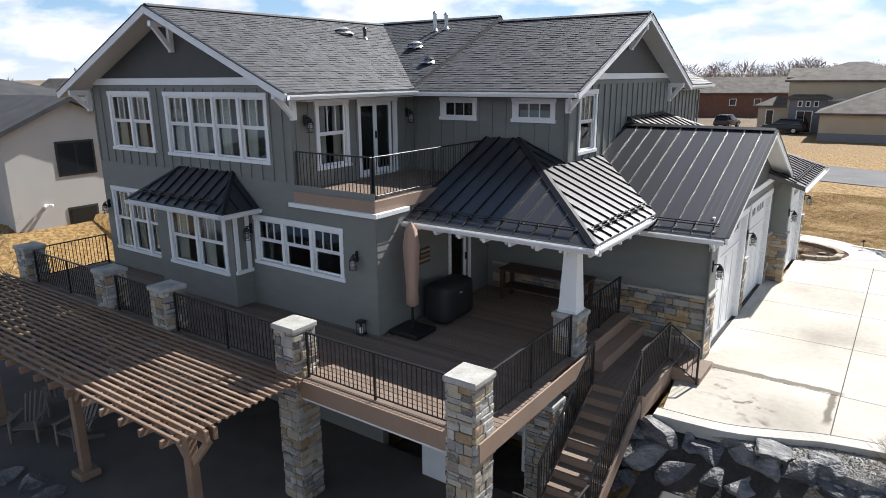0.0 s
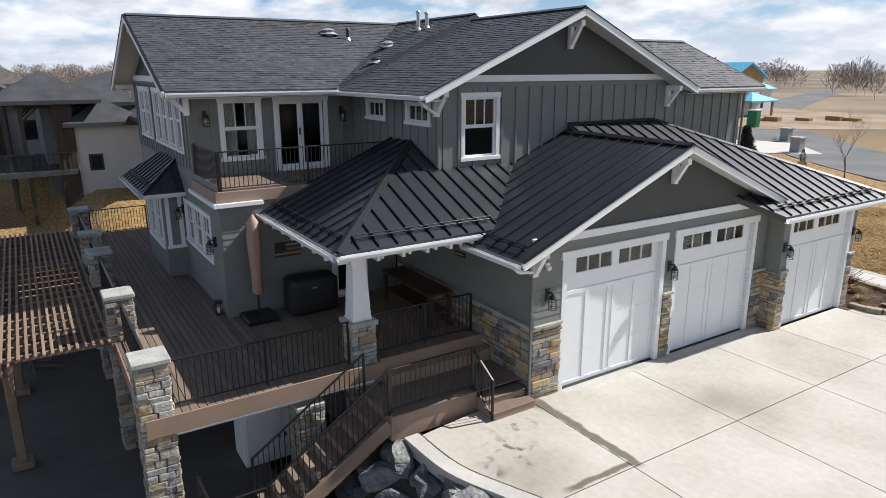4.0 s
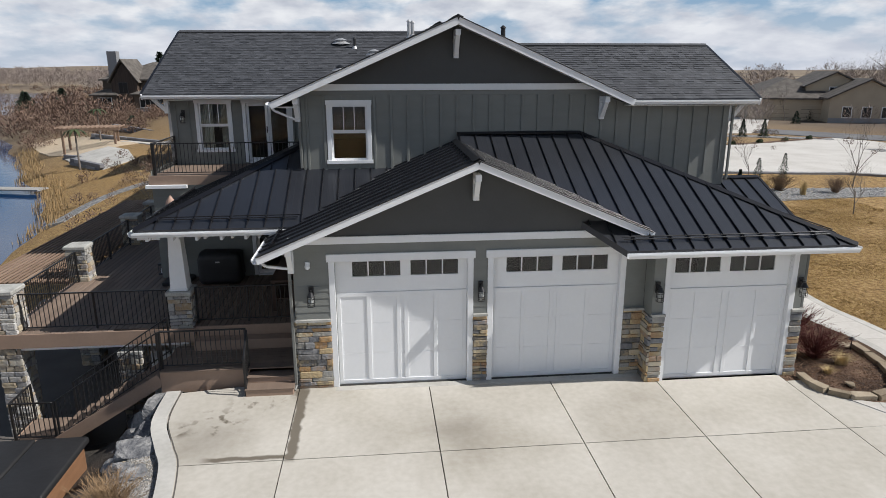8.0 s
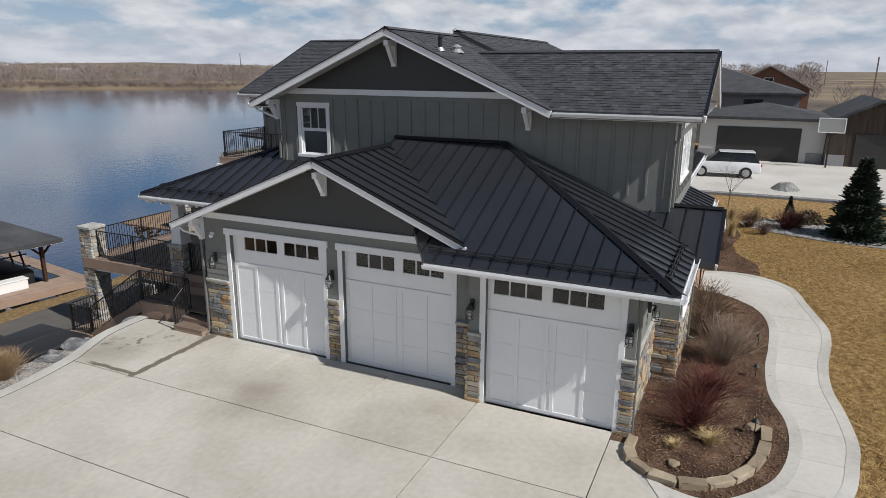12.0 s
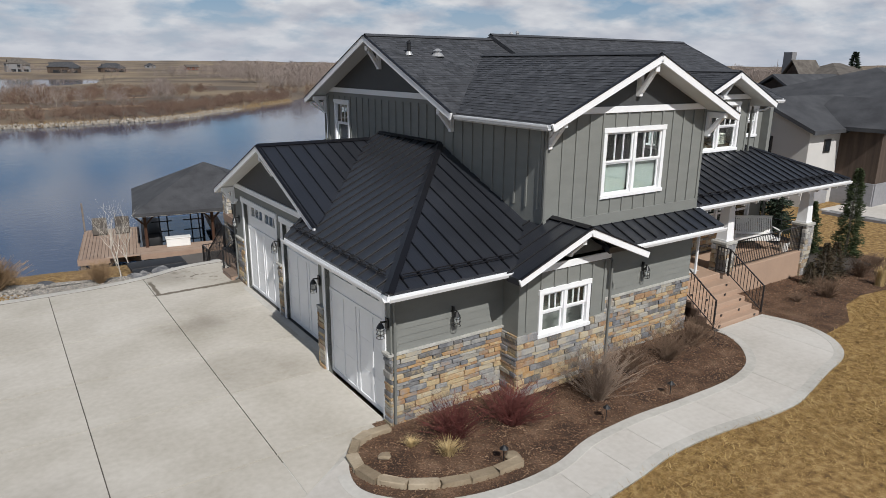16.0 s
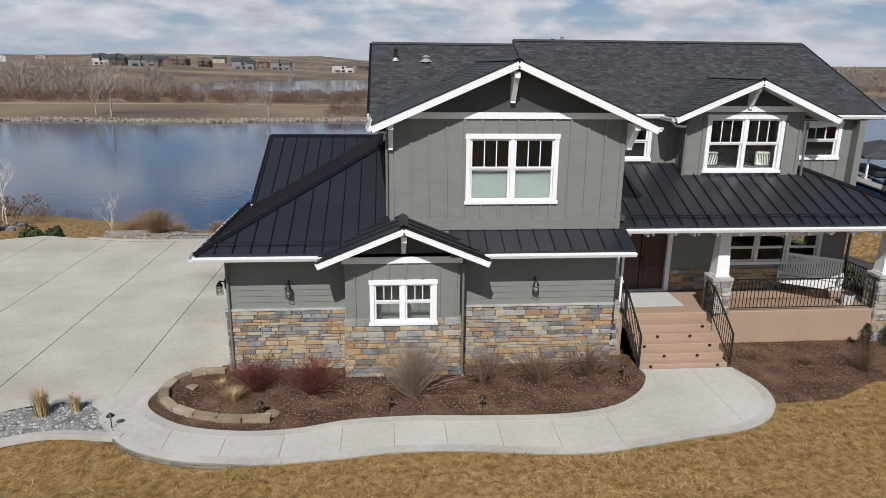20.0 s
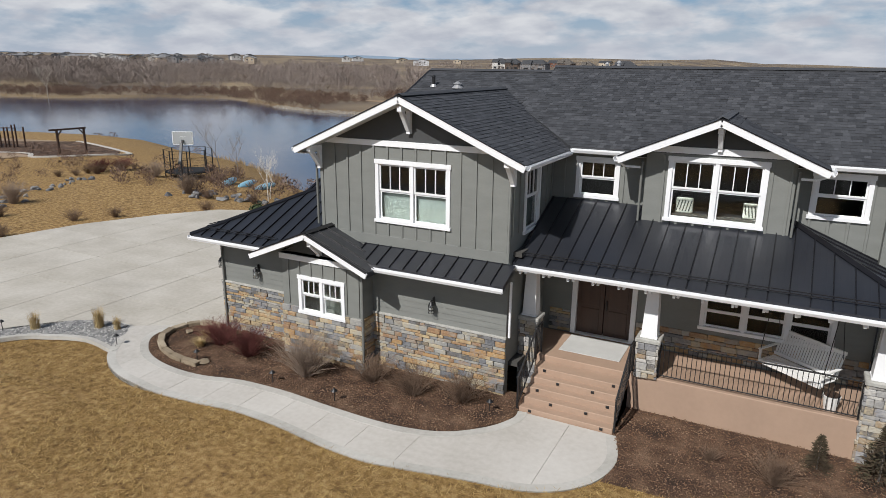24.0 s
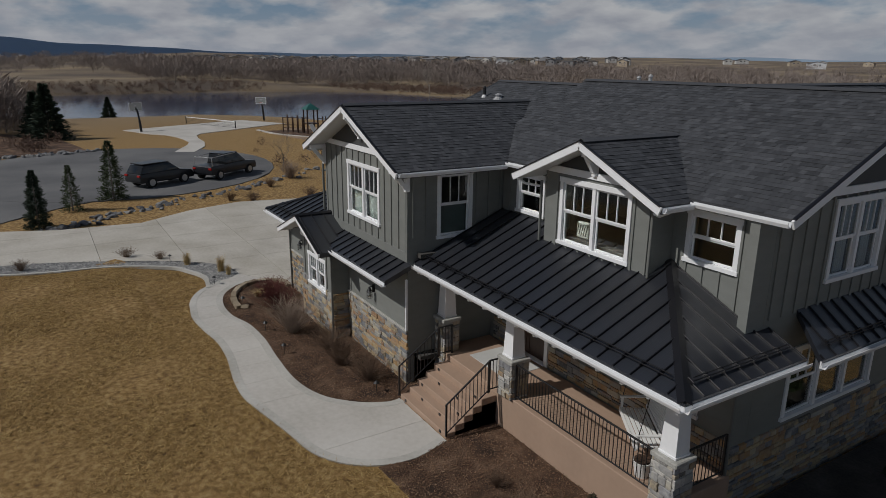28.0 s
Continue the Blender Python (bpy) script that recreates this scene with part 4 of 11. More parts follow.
# upper wall over the garage, with its gable
w = wall("wall", "x", -6.95, 1, 15.1, 26.58, 3.2, 6.34, H(G_WIN), "siding", house)
battens("x", -6.95, 1, 15.2, 26.55, 4.2, 6.34, [o[:4] for o in G_WIN], w, step=0.43)
set_windows("x", -6.95, 1, G_WIN)
wbox("wall", "x", -6.95, 1, 15.1, 23.06, 0.002, -0.2, 6.34, 6.46, "siding", house)
gable("x", -6.95, 1, 15.2, 19.08, 22.96, 6.40, 8.06)
wbox("band", "x", -6.95, 1, 15.36, 22.8, 0.0, 0.05, 6.46, 6.62, "trim", house)
for u, z, r, dr in ((19.08, 7.93, 0.5, 0.68), (15.02, 6.29, 0.5, 0.6), (22.98, 6.29, 0.5, 0.6)):
    knee_brace("x", -6.95, 1, u, z, r, dr, house)

# entry side: the tall front gable
w = wall("wall", "y", 26.58, 1, -12.72, -6.95, 3.3, 6.34, H(E_WIN), "siding", house)
battens("y", 26.58, 1, -12.68, -7.2, 3.9, 6.34, [o[:4] for o in E_WIN], w, step=0.43)
wbox("band_board", "y", 26.58, 1, -12.72, -7.15, 0.0, 0.024, 3.62, 3.9, "siding", house)
set_windows("y", 26.58, 1, E_WIN)
gable("y", 26.58, 1, -12.7, -9.9, -7.1, 6.34, 7.51)
wbox("band", "y", 26.58, 1, -12.65, -7.15, 0.0, 0.05, 6.33, 6.48, "trim", house)
for u, z, r, dr in ((-9.88, 7.42, 0.55, 0.72), (-7.0, 6.25, 0.55, 0.65), (-12.78, 6.25, 0.55, 0.65)):
    knee_brace("y", 26.58, 1, u, z, r, dr, house)
w = wall("wall", "x", -12.72, -1, 23.45, 26.58, 0.9, 6.34, H(SIDE_UP), "siding", house)
set_windows("x", -12.72, -1, SIDE_UP)
battens("x", -12.72, -1, 23.5, 26.55, 4.3, 6.3, [o[:4] for o in SIDE_UP], w)

# entry side: upper front and dormer
w = wall("wall", "y", 23.45, 1, -20.95, -12.72, 3.3, 6.34, H(FRONT_UP) + [(-18.55, -15.62, 4.25, 6.3)], "siding", house)
battens("y", 23.45, 1, -20.9, -12.75, 4.2, 6.3, [o[:4] for o in FRONT_UP] + [(-18.9, -15.3, 4, 7)], w)
set_windows("y", 23.45, 1, FRONT_UP)
w = wall("wall", "y", 24.1, 1, -18.8, -15.38, 4.2, 6.34, H(D_WIN), "siding", house)
battens("y", 24.1, 1, -18.75, -15.4, 4.3, 6.3, [o[:4] for o in D_WIN], w)
set_windows("y", 24.1, 1, D_WIN)
wall("wall", "x", -15.38, 1, 23.4, 24.1, 4.2, 6.34, [], "siding", house)
wall("wall", "x", -18.8, -1, 23.4, 24.1, 4.2, 6.34, [], "siding", house)
gable("y", 24.1, 1, -18.85, -17.1, -15.35, 6.34, 7.10)
wbox("band", "y", 24.1, 1, -18.82, -15.38, 0.0, 0.05, 6.36, 6.52, "trim", house)
knee_brace("y", 24.1, 1, -17.09, 7.05, 0.45, 0.6, house)

# entry porch wall
DOOR = (-15.42, -13.60, 0.95, 3.02)
w = wall("wall", "y", 23.75, 1, -20.95, -12.72, -0.4, 3.6, H(PORCH_WIN) + [(-15.3, -13.72, 0.97, 2.92)], "siding", house)
set_windows("y", 23.75, 1, PORCH_WIN)
veneer("y", 23.75, 1, -20.95, -15.45, 0.97, 1.62, w, apart=False)
veneer("y", 23.75, 1, -13.58, -12.95, 0.97, 1.62, w, apart=False)

# lower front, stone below lap boards
w = wall("wall", "y", 26.58, 1, -12.72, -2.95, -0.3, 3.35, [], "siding", house)
lap_siding("y", 26.58, 1, -12.72, -8.65, 1.66, 3.3, [], w)
lap_siding("y", 26.58, 1, -5.86, -2.95, 1.66, 3.3, [], w)
veneer("y", 26.58, 1, -12.72, -8.66, -0.1, 1.60, w)
veneer("y", 26.58, 1, -5.85, -2.90, -0.1, 1.60, w)
wbox("stone_cap", "y", 26.58, 1, -12.74, -8.66, 0.0, 0.075, 1.60, 1.66, "capstone", w)
wbox("stone_cap", "y", 26.58, 1, -5.86, -2.88, 0.0, 0.075, 1.60, 1.66, "capstone", w)
w = wall("wall", "y", 27.15, 1, -8.65, -5.86, -0.3, 3.2, H(LG_WIN), "siding", house)
battens("y", 27.15, 1, -8.6, -5.9, 1.62, 3.0, [o[:4] for o in LG_WIN], w)
set_windows("y", 27.15, 1, LG_WIN)
veneer("y", 27.15, 1, -8.66, -5.82, -0.1, 1.55, w, openings=[LG_WIN[0][:4]])
wbox("band", "y", 27.15, 1, -8.7, -5.8, 0.0, 0.05, 2.96, 3.12, "trim", house)
gable("y", 27.15, 1, -8.75, -7.28, -5.8, 3.12, 3.84)
knee_brace("y", 27.15, 1, -7.28, 3.72, 0.5, 0.5, house)
for x, sgn in ((-5.86, 1), (-8.65, -1)):
    w = wall("wall", "x", x, sgn, 26.58, 27.15, -0.3, 3.2, [], "siding", house)
    veneer("x", x, sgn, 26.6, 27.17, -0.1, 1.55, w, apart=False)

# garage: front with three doors, lake side wall
D1, D2, D3 = (16.02, 18.94), (19.52, 22.44), (23.44, 26.28)
w = wall("wall", "x", -3.38, 1, 15.13, 23.05, -0.3, 3.45, [(D1[0], D1[1], -0.4, 2.96), (D2[0], D2[1], -0.4, 2.96)], "siding", house)
lap_siding("x", -3.38, 1, 15.13, 15.9, 1.66, 2.4, [], w)
lap_siding("x", -3.38, 1, 19.06, 19.4, 1.66, 2.4, [], w)
for a, b in ((15.13, 15.9), (19.06, 19.4), (22.56, 23.05)):
    veneer("x", -3.38, 1, a, b, 0.0, 1.60, w)
    wbox("stone_cap", "x", -3.38, 1, a, b, 0.0, 0.09, 1.60, 1.66, "capstone", w)
gable("x", -3.38, 1, 15.2, 19.1, 23.0, 3.45, 4.98)
wbox("band", "x", -3.38, 1, 15.05, 22.7, 0.0, 0.05, 3.36, 3.52, "trim", house)
for u, z, r, dr in ((19.1, 4.86, 0.42, 0.6), (15.1, 3.35, 0.42, 0.6)):
    knee_brace("x", -3.38, 1, u, z, r, dr, house)
w = wall("wall", "x", -2.92, 1, 23.05, 26.60, -0.3, 3.35, [(D3[0], D3[1], -0.4, 2.96)], "siding", house)
for a, b in ((23.05, 23.36), (26.36, 26.66)):
    veneer("x", -2.92, 1, a, b, 0.0, 1.60, w)
    wbox("stone_cap", "x", -2.92, 1, a, b, 0.0, 0.09, 1.60, 1.66, "capstone", w)
w = wall("wall", "y", 23.05, -1, -3.38, -2.92, -0.3, 3.35, [], "siding", house)
veneer("y", 23.05, -1, -3.36, -2.86, 0.0, 1.60, w)
w = wall("wall", "y", 15.13, -1, -9.2, -3.38, -1.9, 3.45, [], "siding", house)
veneer("y", 15.13, -1, -9.0, -3.36, -0.2, 1.60, w, apart=False)
wbox("stone_cap", "y", 15.13, -1, -9.0, -3.32, 0.0, 0.085, 1.60, 1.66, "capstone", w)

# west side, floors and inner closure
w = wall("wall", "x", -20.95, -1, 14.9, 23.2, -1.9, 6.345, H(WEST_UP) + H(WEST_LOW), "siding", house)
wall("wall", "x", -20.95, -1, 14.3, 14.9, -1.9, 6.12, [], "siding", house)
wall("wall", "x", -20.95, -1, 23.2, 23.75, -1.9, 6.2, [], "siding", house)
battens("x", -20.95, -1, 14.4, 23.4, 4.1, 6.4, [o[:4] for o in WEST_UP], w)
set_windows("x", -20.95, -1, WEST_UP + WEST_LOW)
veneer("x", -20.95, -1, 14.3, 23.75, -0.4, 1.5, w, apart=False)
gable("x", -20.95, -1, 14.95, 19.07, 23.19, 6.34, 8.2)
wbox("band", "x", -20.95, -1, 15.05, 23.09, 0.0, 0.05, 6.42, 6.58, "trim", house)
wall("wall", "x", -20.2, -1, 10.5, 14.3, -1.9, 6.34, [], "siding", house)
wall("wall", "y", 14.3, -1, -20.95, -20.2, -1.9, 6.34, [], "siding", house)
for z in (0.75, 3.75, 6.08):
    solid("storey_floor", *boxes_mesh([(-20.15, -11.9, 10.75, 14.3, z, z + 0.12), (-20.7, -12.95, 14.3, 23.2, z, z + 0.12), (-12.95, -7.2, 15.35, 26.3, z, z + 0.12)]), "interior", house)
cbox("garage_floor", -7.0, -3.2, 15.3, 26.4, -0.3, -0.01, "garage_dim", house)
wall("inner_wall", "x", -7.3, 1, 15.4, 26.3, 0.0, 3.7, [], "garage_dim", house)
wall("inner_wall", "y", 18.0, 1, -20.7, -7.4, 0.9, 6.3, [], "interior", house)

# ---- roofs ----
WP, ME, GE = 8.34, 6.30, 6.21
main_l = lambda y: 8.38 - 0.447 * abs(y - 19.07)
g_z = lambda y: 8.23 - 0.433 * abs(y - 19.08)
shingle_roof([(-21.5, 23.72, main_l(23.72)), (-13.27, 23.72, main_l(23.72)), (-11.2, 21.905, main_l(21.905)), (-11.2, 19.07, 8.38), (-21.5, 19.07, 8.38)], house, "dark grey asphalt shingle roof slope")
shingle_roof([(-21.5, 14.42, main_l(14.42)), (-11.2, 14.42, main_l(14.42)), (-11.2, 19.07, 8.38), (-21.5, 19.07, 8.38)], house, "dark grey asphalt shingle roof slope")
shingle_roof([(-6.42, 23.68, g_z(23.68)), (-11.3, 23.68, g_z(23.68)), (-11.3, 19.08, 8.23), (-6.42, 19.08, 8.23)], house, "dark grey asphalt shingle roof slope")
shingle_roof([(-6.42, 14.42, g_z(14.42)), (-11.4, 14.42, g_z(14.42)), (-11.4, 19.08, 8.23), (-6.42, 19.08, 8.23)], house, "dark grey asphalt shingle roof slope")
w_z = lambda x: 8.34 - 0.425 * abs(x + 15.95)
shingle_roof([(-11.06, 9.88, w_z(-11.06)), (-11.06, 14.38, w_z(-11.06)), (-15.95, 19.07, 8.34), (-15.95, 9.88, 8.34)], house, "dark grey asphalt shingle roof slope")
shingle_roof([(-20.93, 9.88, w_z(-20.93)), (-20.93, 14.38, w_z(-20.93)), (-15.95, 19.07, 8.34), (-15.95, 9.88, 8.34)], house, "dark grey asphalt shingle roof slope")
e_z = lambda x: 7.68 - 0.436 * abs(x + 9.90)
shingle_roof([(-6.56, 27.17, e_z(-6.56)), (-6.56, 23.66, e_z(-6.56)), (-9.90, 20.35, 7.68), (-9.90, 27.17, 7.68)], house, "dark grey asphalt shingle roof slope")
shingle_roof([(-13.27, 27.17, e_z(-13.27)), (-13.27, 23.72, e_z(-13.27)), (-9.90, 20.35, 7.68), (-9.90, 27.17, 7.68)], house, "dark grey asphalt shingle roof slope")
d_z = lambda x: 7.27 - 0.436 * abs(x + 17.10)
shingle_roof([(-14.77, 24.66, d_z(-14.77)), (-14.77, 23.75, d_z(-14.77)), (-17.10, 21.5, 7.27), (-17.10, 24.66, 7.27)], house, "dark grey shingle slope of the dormer")
shingle_roof([(-19.45, 24.66, d_z(-19.45)), (-19.45, 23.75, d_z(-19.45)), (-17.10, 21.5, 7.27), (-17.10, 24.66, 7.27)], house, "dark grey shingle slope of the dormer")
for a, b in (((-21.5, 19.07, 8.40), (-11.2, 19.07, 8.40)), ((-11.2, 19.08, 8.25), (-6.42, 19.08, 8.25)), ((-15.95, 9.88, 8.36), (-15.95, 19.0, 8.36)), ((-9.9, 27.17, 7.70), (-9.9, 20.4, 7.70)), ((-17.1, 24.66, 7.29), (-17.1, 21.6, 7.29))):
    ridge_cap(a, b, "shingle", house)
# barge boards and gutters
for pk, ends, out in (((-6.42, 19.08, 8.23), ((-6.42, 14.42, g_z(14.42)), (-6.42, 23.68, g_z(23.68))), (1, 0, 0)),
                      ((-15.95, 9.88, 8.34), ((-20.93, 9.88, w_z(-20.93)), (-11.06, 9.88, w_z(-11.06))), (0, -1, 0)),
                      ((-9.9, 27.17, 7.68), ((-6.56, 27.17, e_z(-6.56)), (-13.27, 27.17, e_z(-13.27))), (0, 1, 0)),
                      ((-17.1, 24.66, 7.27), ((-14.77, 24.66, d_z(-14.77)), (-19.45, 24.66, d_z(-19.45))), (0, 1, 0)),
                      ((-21.5, 19.07, 8.38), ((-21.5, 14.42, main_l(14.42)), (-21.5, 23.72, main_l(23.72))), (-1, 0, 0))):
    for e in ends:
        rake(pk, e, out, house)
for a, b, out in (((-11.06, 9.9, 6.25), (-11.06, 14.4, 6.25), (1, 0, 0)), ((-11.06, 14.42, 6.22), (-6.42, 14.42, 6.22), (0, -1, 0)),
                  ((-6.56, 23.7, 6.22), (-6.56, 27.15, 6.22), (1, 0, 0)), ((-13.27, 27.15, 6.22), (-13.27, 23.8, 6.22), (-1, 0, 0)),
                  ((-14.8, 23.72, 6.29), (-13.3, 23.72, 6.29), (0, 1, 0)), ((-21.5, 23.72, 6.29), (-19.45, 23.72, 6.29), (0, 1, 0)),
                  ((-14.77, 24.64, 6.25), (-14.77, 23.8, 6.25), (1, 0, 0)), ((-19.45, 24.64, 6.25), (-19.45, 23.8, 6.25), (-1, 0, 0)),
                  ((-20.93, 9.9, 6.25), (-20.93, 14.4, 6.25), (-1, 0, 0))):
    gutter(a, b, out, house)
solid("soffit", *boxes_mesh([(-11.6, -11.12, 10.5, 15.0, 6.06, 6.09), (-11.6, -6.5, 14.46, 15.05, 6.06, 6.09), (-6.9, -6.6, 23.6, 27.1, 6.04, 6.07), (-13.2, -12.75, 23.8, 26.5, 6.06, 6.09), (-21.4, -12.8, 23.5, 23.68, 6.12, 6.15)]), "soffit", house)

# metal roofs of the garage, porch and entry
L_z = lambda y: 5.16 - 0.416 * abs(y - 19.1)
t_z = lambda x: 3.28 + 0.463 * (-2.43 - x)
s_z = lambda y: 3.28 + 0.411 * (27.38 - y)
metal_roof([(-2.94, 14.46, L_z(14.46)), (-2.94, 19.1, 5.16), (-7.0, 19.1, 5.16), (-7.0, 16.8, L_z(16.8)), (-5.2, 14.46, L_z(14.46))], house, "dark standing seam garage roof slope", guard=0.3)
metal_roof([(-2.94, 19.1, 5.16), (-6.9, 19.1, 5.16), (-2.94, 22.95, L_z(22.95))], house, "dark standing seam garage roof slope")
metal_roof([(-2.43, 22.2, t_z(-2.43)), (-2.43, 27.38, t_z(-2.43)), (-6.88, 22.42, t_z(-6.88)), (-6.88, 19.1, t_z(-6.88)), (-6.49, 19.1, t_z(-6.49))], house, "dark standing seam garage roof slope", guard=0.3)
metal_roof([(-2.43, 27.38, 3.28), (-6.95, 22.42, s_z(22.42)), (-6.95, 26.0, s_z(26.0)), (-5.6, 27.38, 3.28)], house, "dark standing seam garage roof slope", guard=0.3)
lg_z = lambda x: 4.0 - 0.41 * abs(x + 7.28)
metal_roof([(-5.27, 27.8, lg_z(-5.27)), (-7.28, 27.8, 4.0), (-7.28, 25.7, 4.0), (-5.27, 27.4, lg_z(-5.27))], house, "dark standing seam slope over the small gable")
metal_roof([(-9.27, 27.8, lg_z(-9.27)), (-7.28, 27.8, 4.0), (-7.28, 26.58, 4.0), (-9.27, 26.58, lg_z(-9.27))], house, "dark standing seam slope over the small gable")
metal_roof([(-8.4, 27.38, 3.28), (-12.9, 27.38, 3.28), (-12.9, 26.58, 3.61), (-8.4, 26.58, 3.61)], house, "narrow dark metal skirt roof")
p_z = lambda d: 3.47 + 0.425 * d
metal_roof([(-4.62, 11.45, p_z(0)), (-4.62, 15.05, p_z(0)), (-6.95, 17.38, p_z(2.33)), (-6.95, 13.78, p_z(2.33))], house, "dark standing seam roof of the covered deck", guard=0.3)
metal_roof([(-6.95, 13.78, p_z(2.33)), (-6.95, 15.1, p_z(2.33)), (-8.27, 15.1, p_z(3.65))], house, "dark standing seam roof of the covered deck")
metal_roof([(-4.62, 11.45, p_z(0)), (-8.27, 15.1, p_z(3.65)), (-9.3, 15.1, p_z(3.65)), (-9.3, 11.45, p_z(0))], house, "dark standing seam roof of the covered deck", guard=0.3)
f_z = lambda y: 3.62 + 0.412 * (26.42 - y)
metal_roof([(-12.75, 26.42, f_z(26.42)), (-21.78, 26.42, f_z(26.42)), (-18.85, 23.48, f_z(23.48)), (-12.75, 23.48, f_z(23.48))], house, "dark standing seam entry porch roof", guard=0.3)
metal_roof([(-21.78, 26.42, 3.62), (-18.85, 23.48, f_z(23.48)), (-20.97, 23.48, 3.62 + 0.412 * 0.81), (-20.97, 23.0, 3.62 + 0.412 * 0.81), (-21.78, 23.0, 3.62)], house, "dark standing seam entry porch roof", guard=0.3)
metal_roof([(-21.85, 18.2, 3.5), (-21.85, 22.6, 3.5), (-20.95, 22.1, 4.15), (-20.95, 18.7, 4.15)], house, "small dark metal roof over the west bay", guard=0.25)
for a, b, wd in (((-2.94, 19.1, 5.18), (-6.95, 19.1, 5.18), 0.26), ((-6.88, 19.1, 5.36), (-6.88, 22.42, 5.36), 0.2), ((-2.43, 27.38, 3.30), (-6.9, 22.42, 5.35), 0.24),
                 ((-7.28, 27.8, 4.02), (-7.28, 26.5, 4.02), 0.22), ((-4.62, 11.45, 3.49), (-8.27, 15.1, 5.04), 0.24), ((-21.78, 26.42, 3.64), (-18.85, 23.48, 4.85), 0.24)):
    ridge_cap(a, b, "metal_dark", house, wd)
for pk, ends, out in (((-2.94, 19.1, 5.16), ((-2.94, 14.46, L_z(14.46)), (-2.94, 22.95, L_z(22.95))), (1, 0, 0)),
                      ((-7.28, 27.8, 4.0), ((-5.27, 27.8, lg_z(-5.27)), (-9.27, 27.8, lg_z(-9.27))), (0, 1, 0))):
    for e in ends:
        rake(pk, e, out, house, 0.155)
for a, b, out in (((-2.96, 14.46, 3.21), (-4.9, 14.46, 3.21), (0, -1, 0)), ((-2.43, 22.2, 3.26), (-2.43, 27.38, 3.26), (1, 0, 0)), ((-2.43, 27.38, 3.26), (-5.4, 27.38, 3.26), (0, 1, 0)),
                  ((-9.2, 27.38, 3.26), (-12.9, 27.38, 3.26), (0, 1, 0)), ((-4.62, 11.45, 3.45), (-4.62, 15.0, 3.45), (1, 0, 0)), ((-4.62, 11.45, 3.45), (-9.3, 11.45, 3.45), (0, -1, 0)),
                  ((-12.78, 26.42, 3.6), (-21.78, 26.42, 3.6), (0, 1, 0)), ((-21.78, 26.42, 3.6), (-21.78, 23.0, 3.6), (-1, 0, 0)), ((-21.85, 18.2, 3.48), (-21.85, 22.6, 3.48), (-1, 0, 0))):
    gutter(a, b, out, house)


# ---- paving ----
def smooth_loop(pts, n=5, closed=False):
    """A rounded line through the points."""
    out, k = [], len(pts)
    for i in range(k if closed else k - 1):
        p = [Vector((*pts[(i + j) % k if closed else min(max(i + j, 0), k - 1)], 0)) for j in (-1, 0, 1, 2)]
        for j in range(n):
            t = j / n
            q = 0.5 * ((2 * p[1]) + (p[2] - p[0]) * t + (2 * p[0] - 5 * p[1] + 4 * p[2] - p[3]) * t * t + (3 * p[1] - p[0] - 3 * p[2] + p[3]) * t ** 3)
            out.append((q.x, q.y))
    if not closed:
        out.append(tuple(pts[-1]))
    return out


def clip_half(poly, a, b, c):
    """Keeps the side a x + b y <= c of an outline."""
    out = []
    for p, q in zip(poly, poly[1:] + poly[:1]):
        dp, dq = a * p[0] + b * p[1] - c, a * q[0] + b * q[1] - c
        if dp <= 0:
            out.append(p)
        if (dp < 0 < dq) or (dq < 0 < dp):
            t = dp / (dp - dq)
            out.append((p[0] + (q[0] - p[0]) * t, p[1] + (q[1] - p[1]) * t))
    return out


def area(poly):
    return 0.5 * sum(p[0] * q[1] - q[0] * p[1] for p, q in zip(poly, poly[1:] + poly[:1]))


def panels(outline, xs, ys, z0, z1, mat, parent, gap=0.006):
    """Cuts a paved outline along joint lines into single slabs with open joints."""
    for xa, xb in zip(xs, xs[1:]):
        for ya, yb in zip(ys, ys[1:]):
            p = outline
            for a, b, c in ((-1, 0, -xa - gap), (1, 0, xb - gap), (0, -1, -ya - gap), (0, 1, yb - gap)):
                p = clip_half(p, a, b, c) if len(p) > 2 else p
            if len(p) > 2 and abs(area(p)) > 0.03:
                slab("slab", p, z0, z1, mat, parent)


DRIVE = [(-3.38, 15.13), (-3.38, 23.05), (-2.92, 23.05), (-2.92, 26.7), (-1.95, 26.73), (-1.45, 27.1), (-0.2, 28.0), (0.45, 28.0), (1.9, 28.5), (3.5, 30.5), (5.6, 34.7), (6.4, 37.5), (6.6, 46.0),
         (14.6, 43.0), (13.6, 37.5), (12.4, 34.5), (12.1, 30.3), (14.2, 27.3), (15.4, 24.0), (14.6, 19.8), (12.9, 16.1), (11.0, 13.4), (8.5, 12.3), (4.4, 13.5), (2.2, 13.5), (0.86, 13.45), (-0.53, 13.2), (-1.2, 12.93), (-2.2, 12.55), (-3.4, 12.48), (-3.6, 14.0)]
drive = tagged(slab("driveway", DRIVE, -0.2, -0.035, "joint"), "wide pale concrete driveway with saw cut joints", "driveway", kind="structure")
panels(DRIVE, [-9, -0.5, 2.42, 5.2, 8.2, 11.2, 20], [10, 15.12, 18.05, 20.85, 23.3, 26.3, 29.5, 33, 37.5, 42, 48], -0.12, 0.0, "drive", drive, 0.011)
cbox("drain_channel", -3.36, -3.16, 15.95, 23.0, -0.1, 0.004, "concrete_edge", drive, label="paler concrete strip at the garage doors")
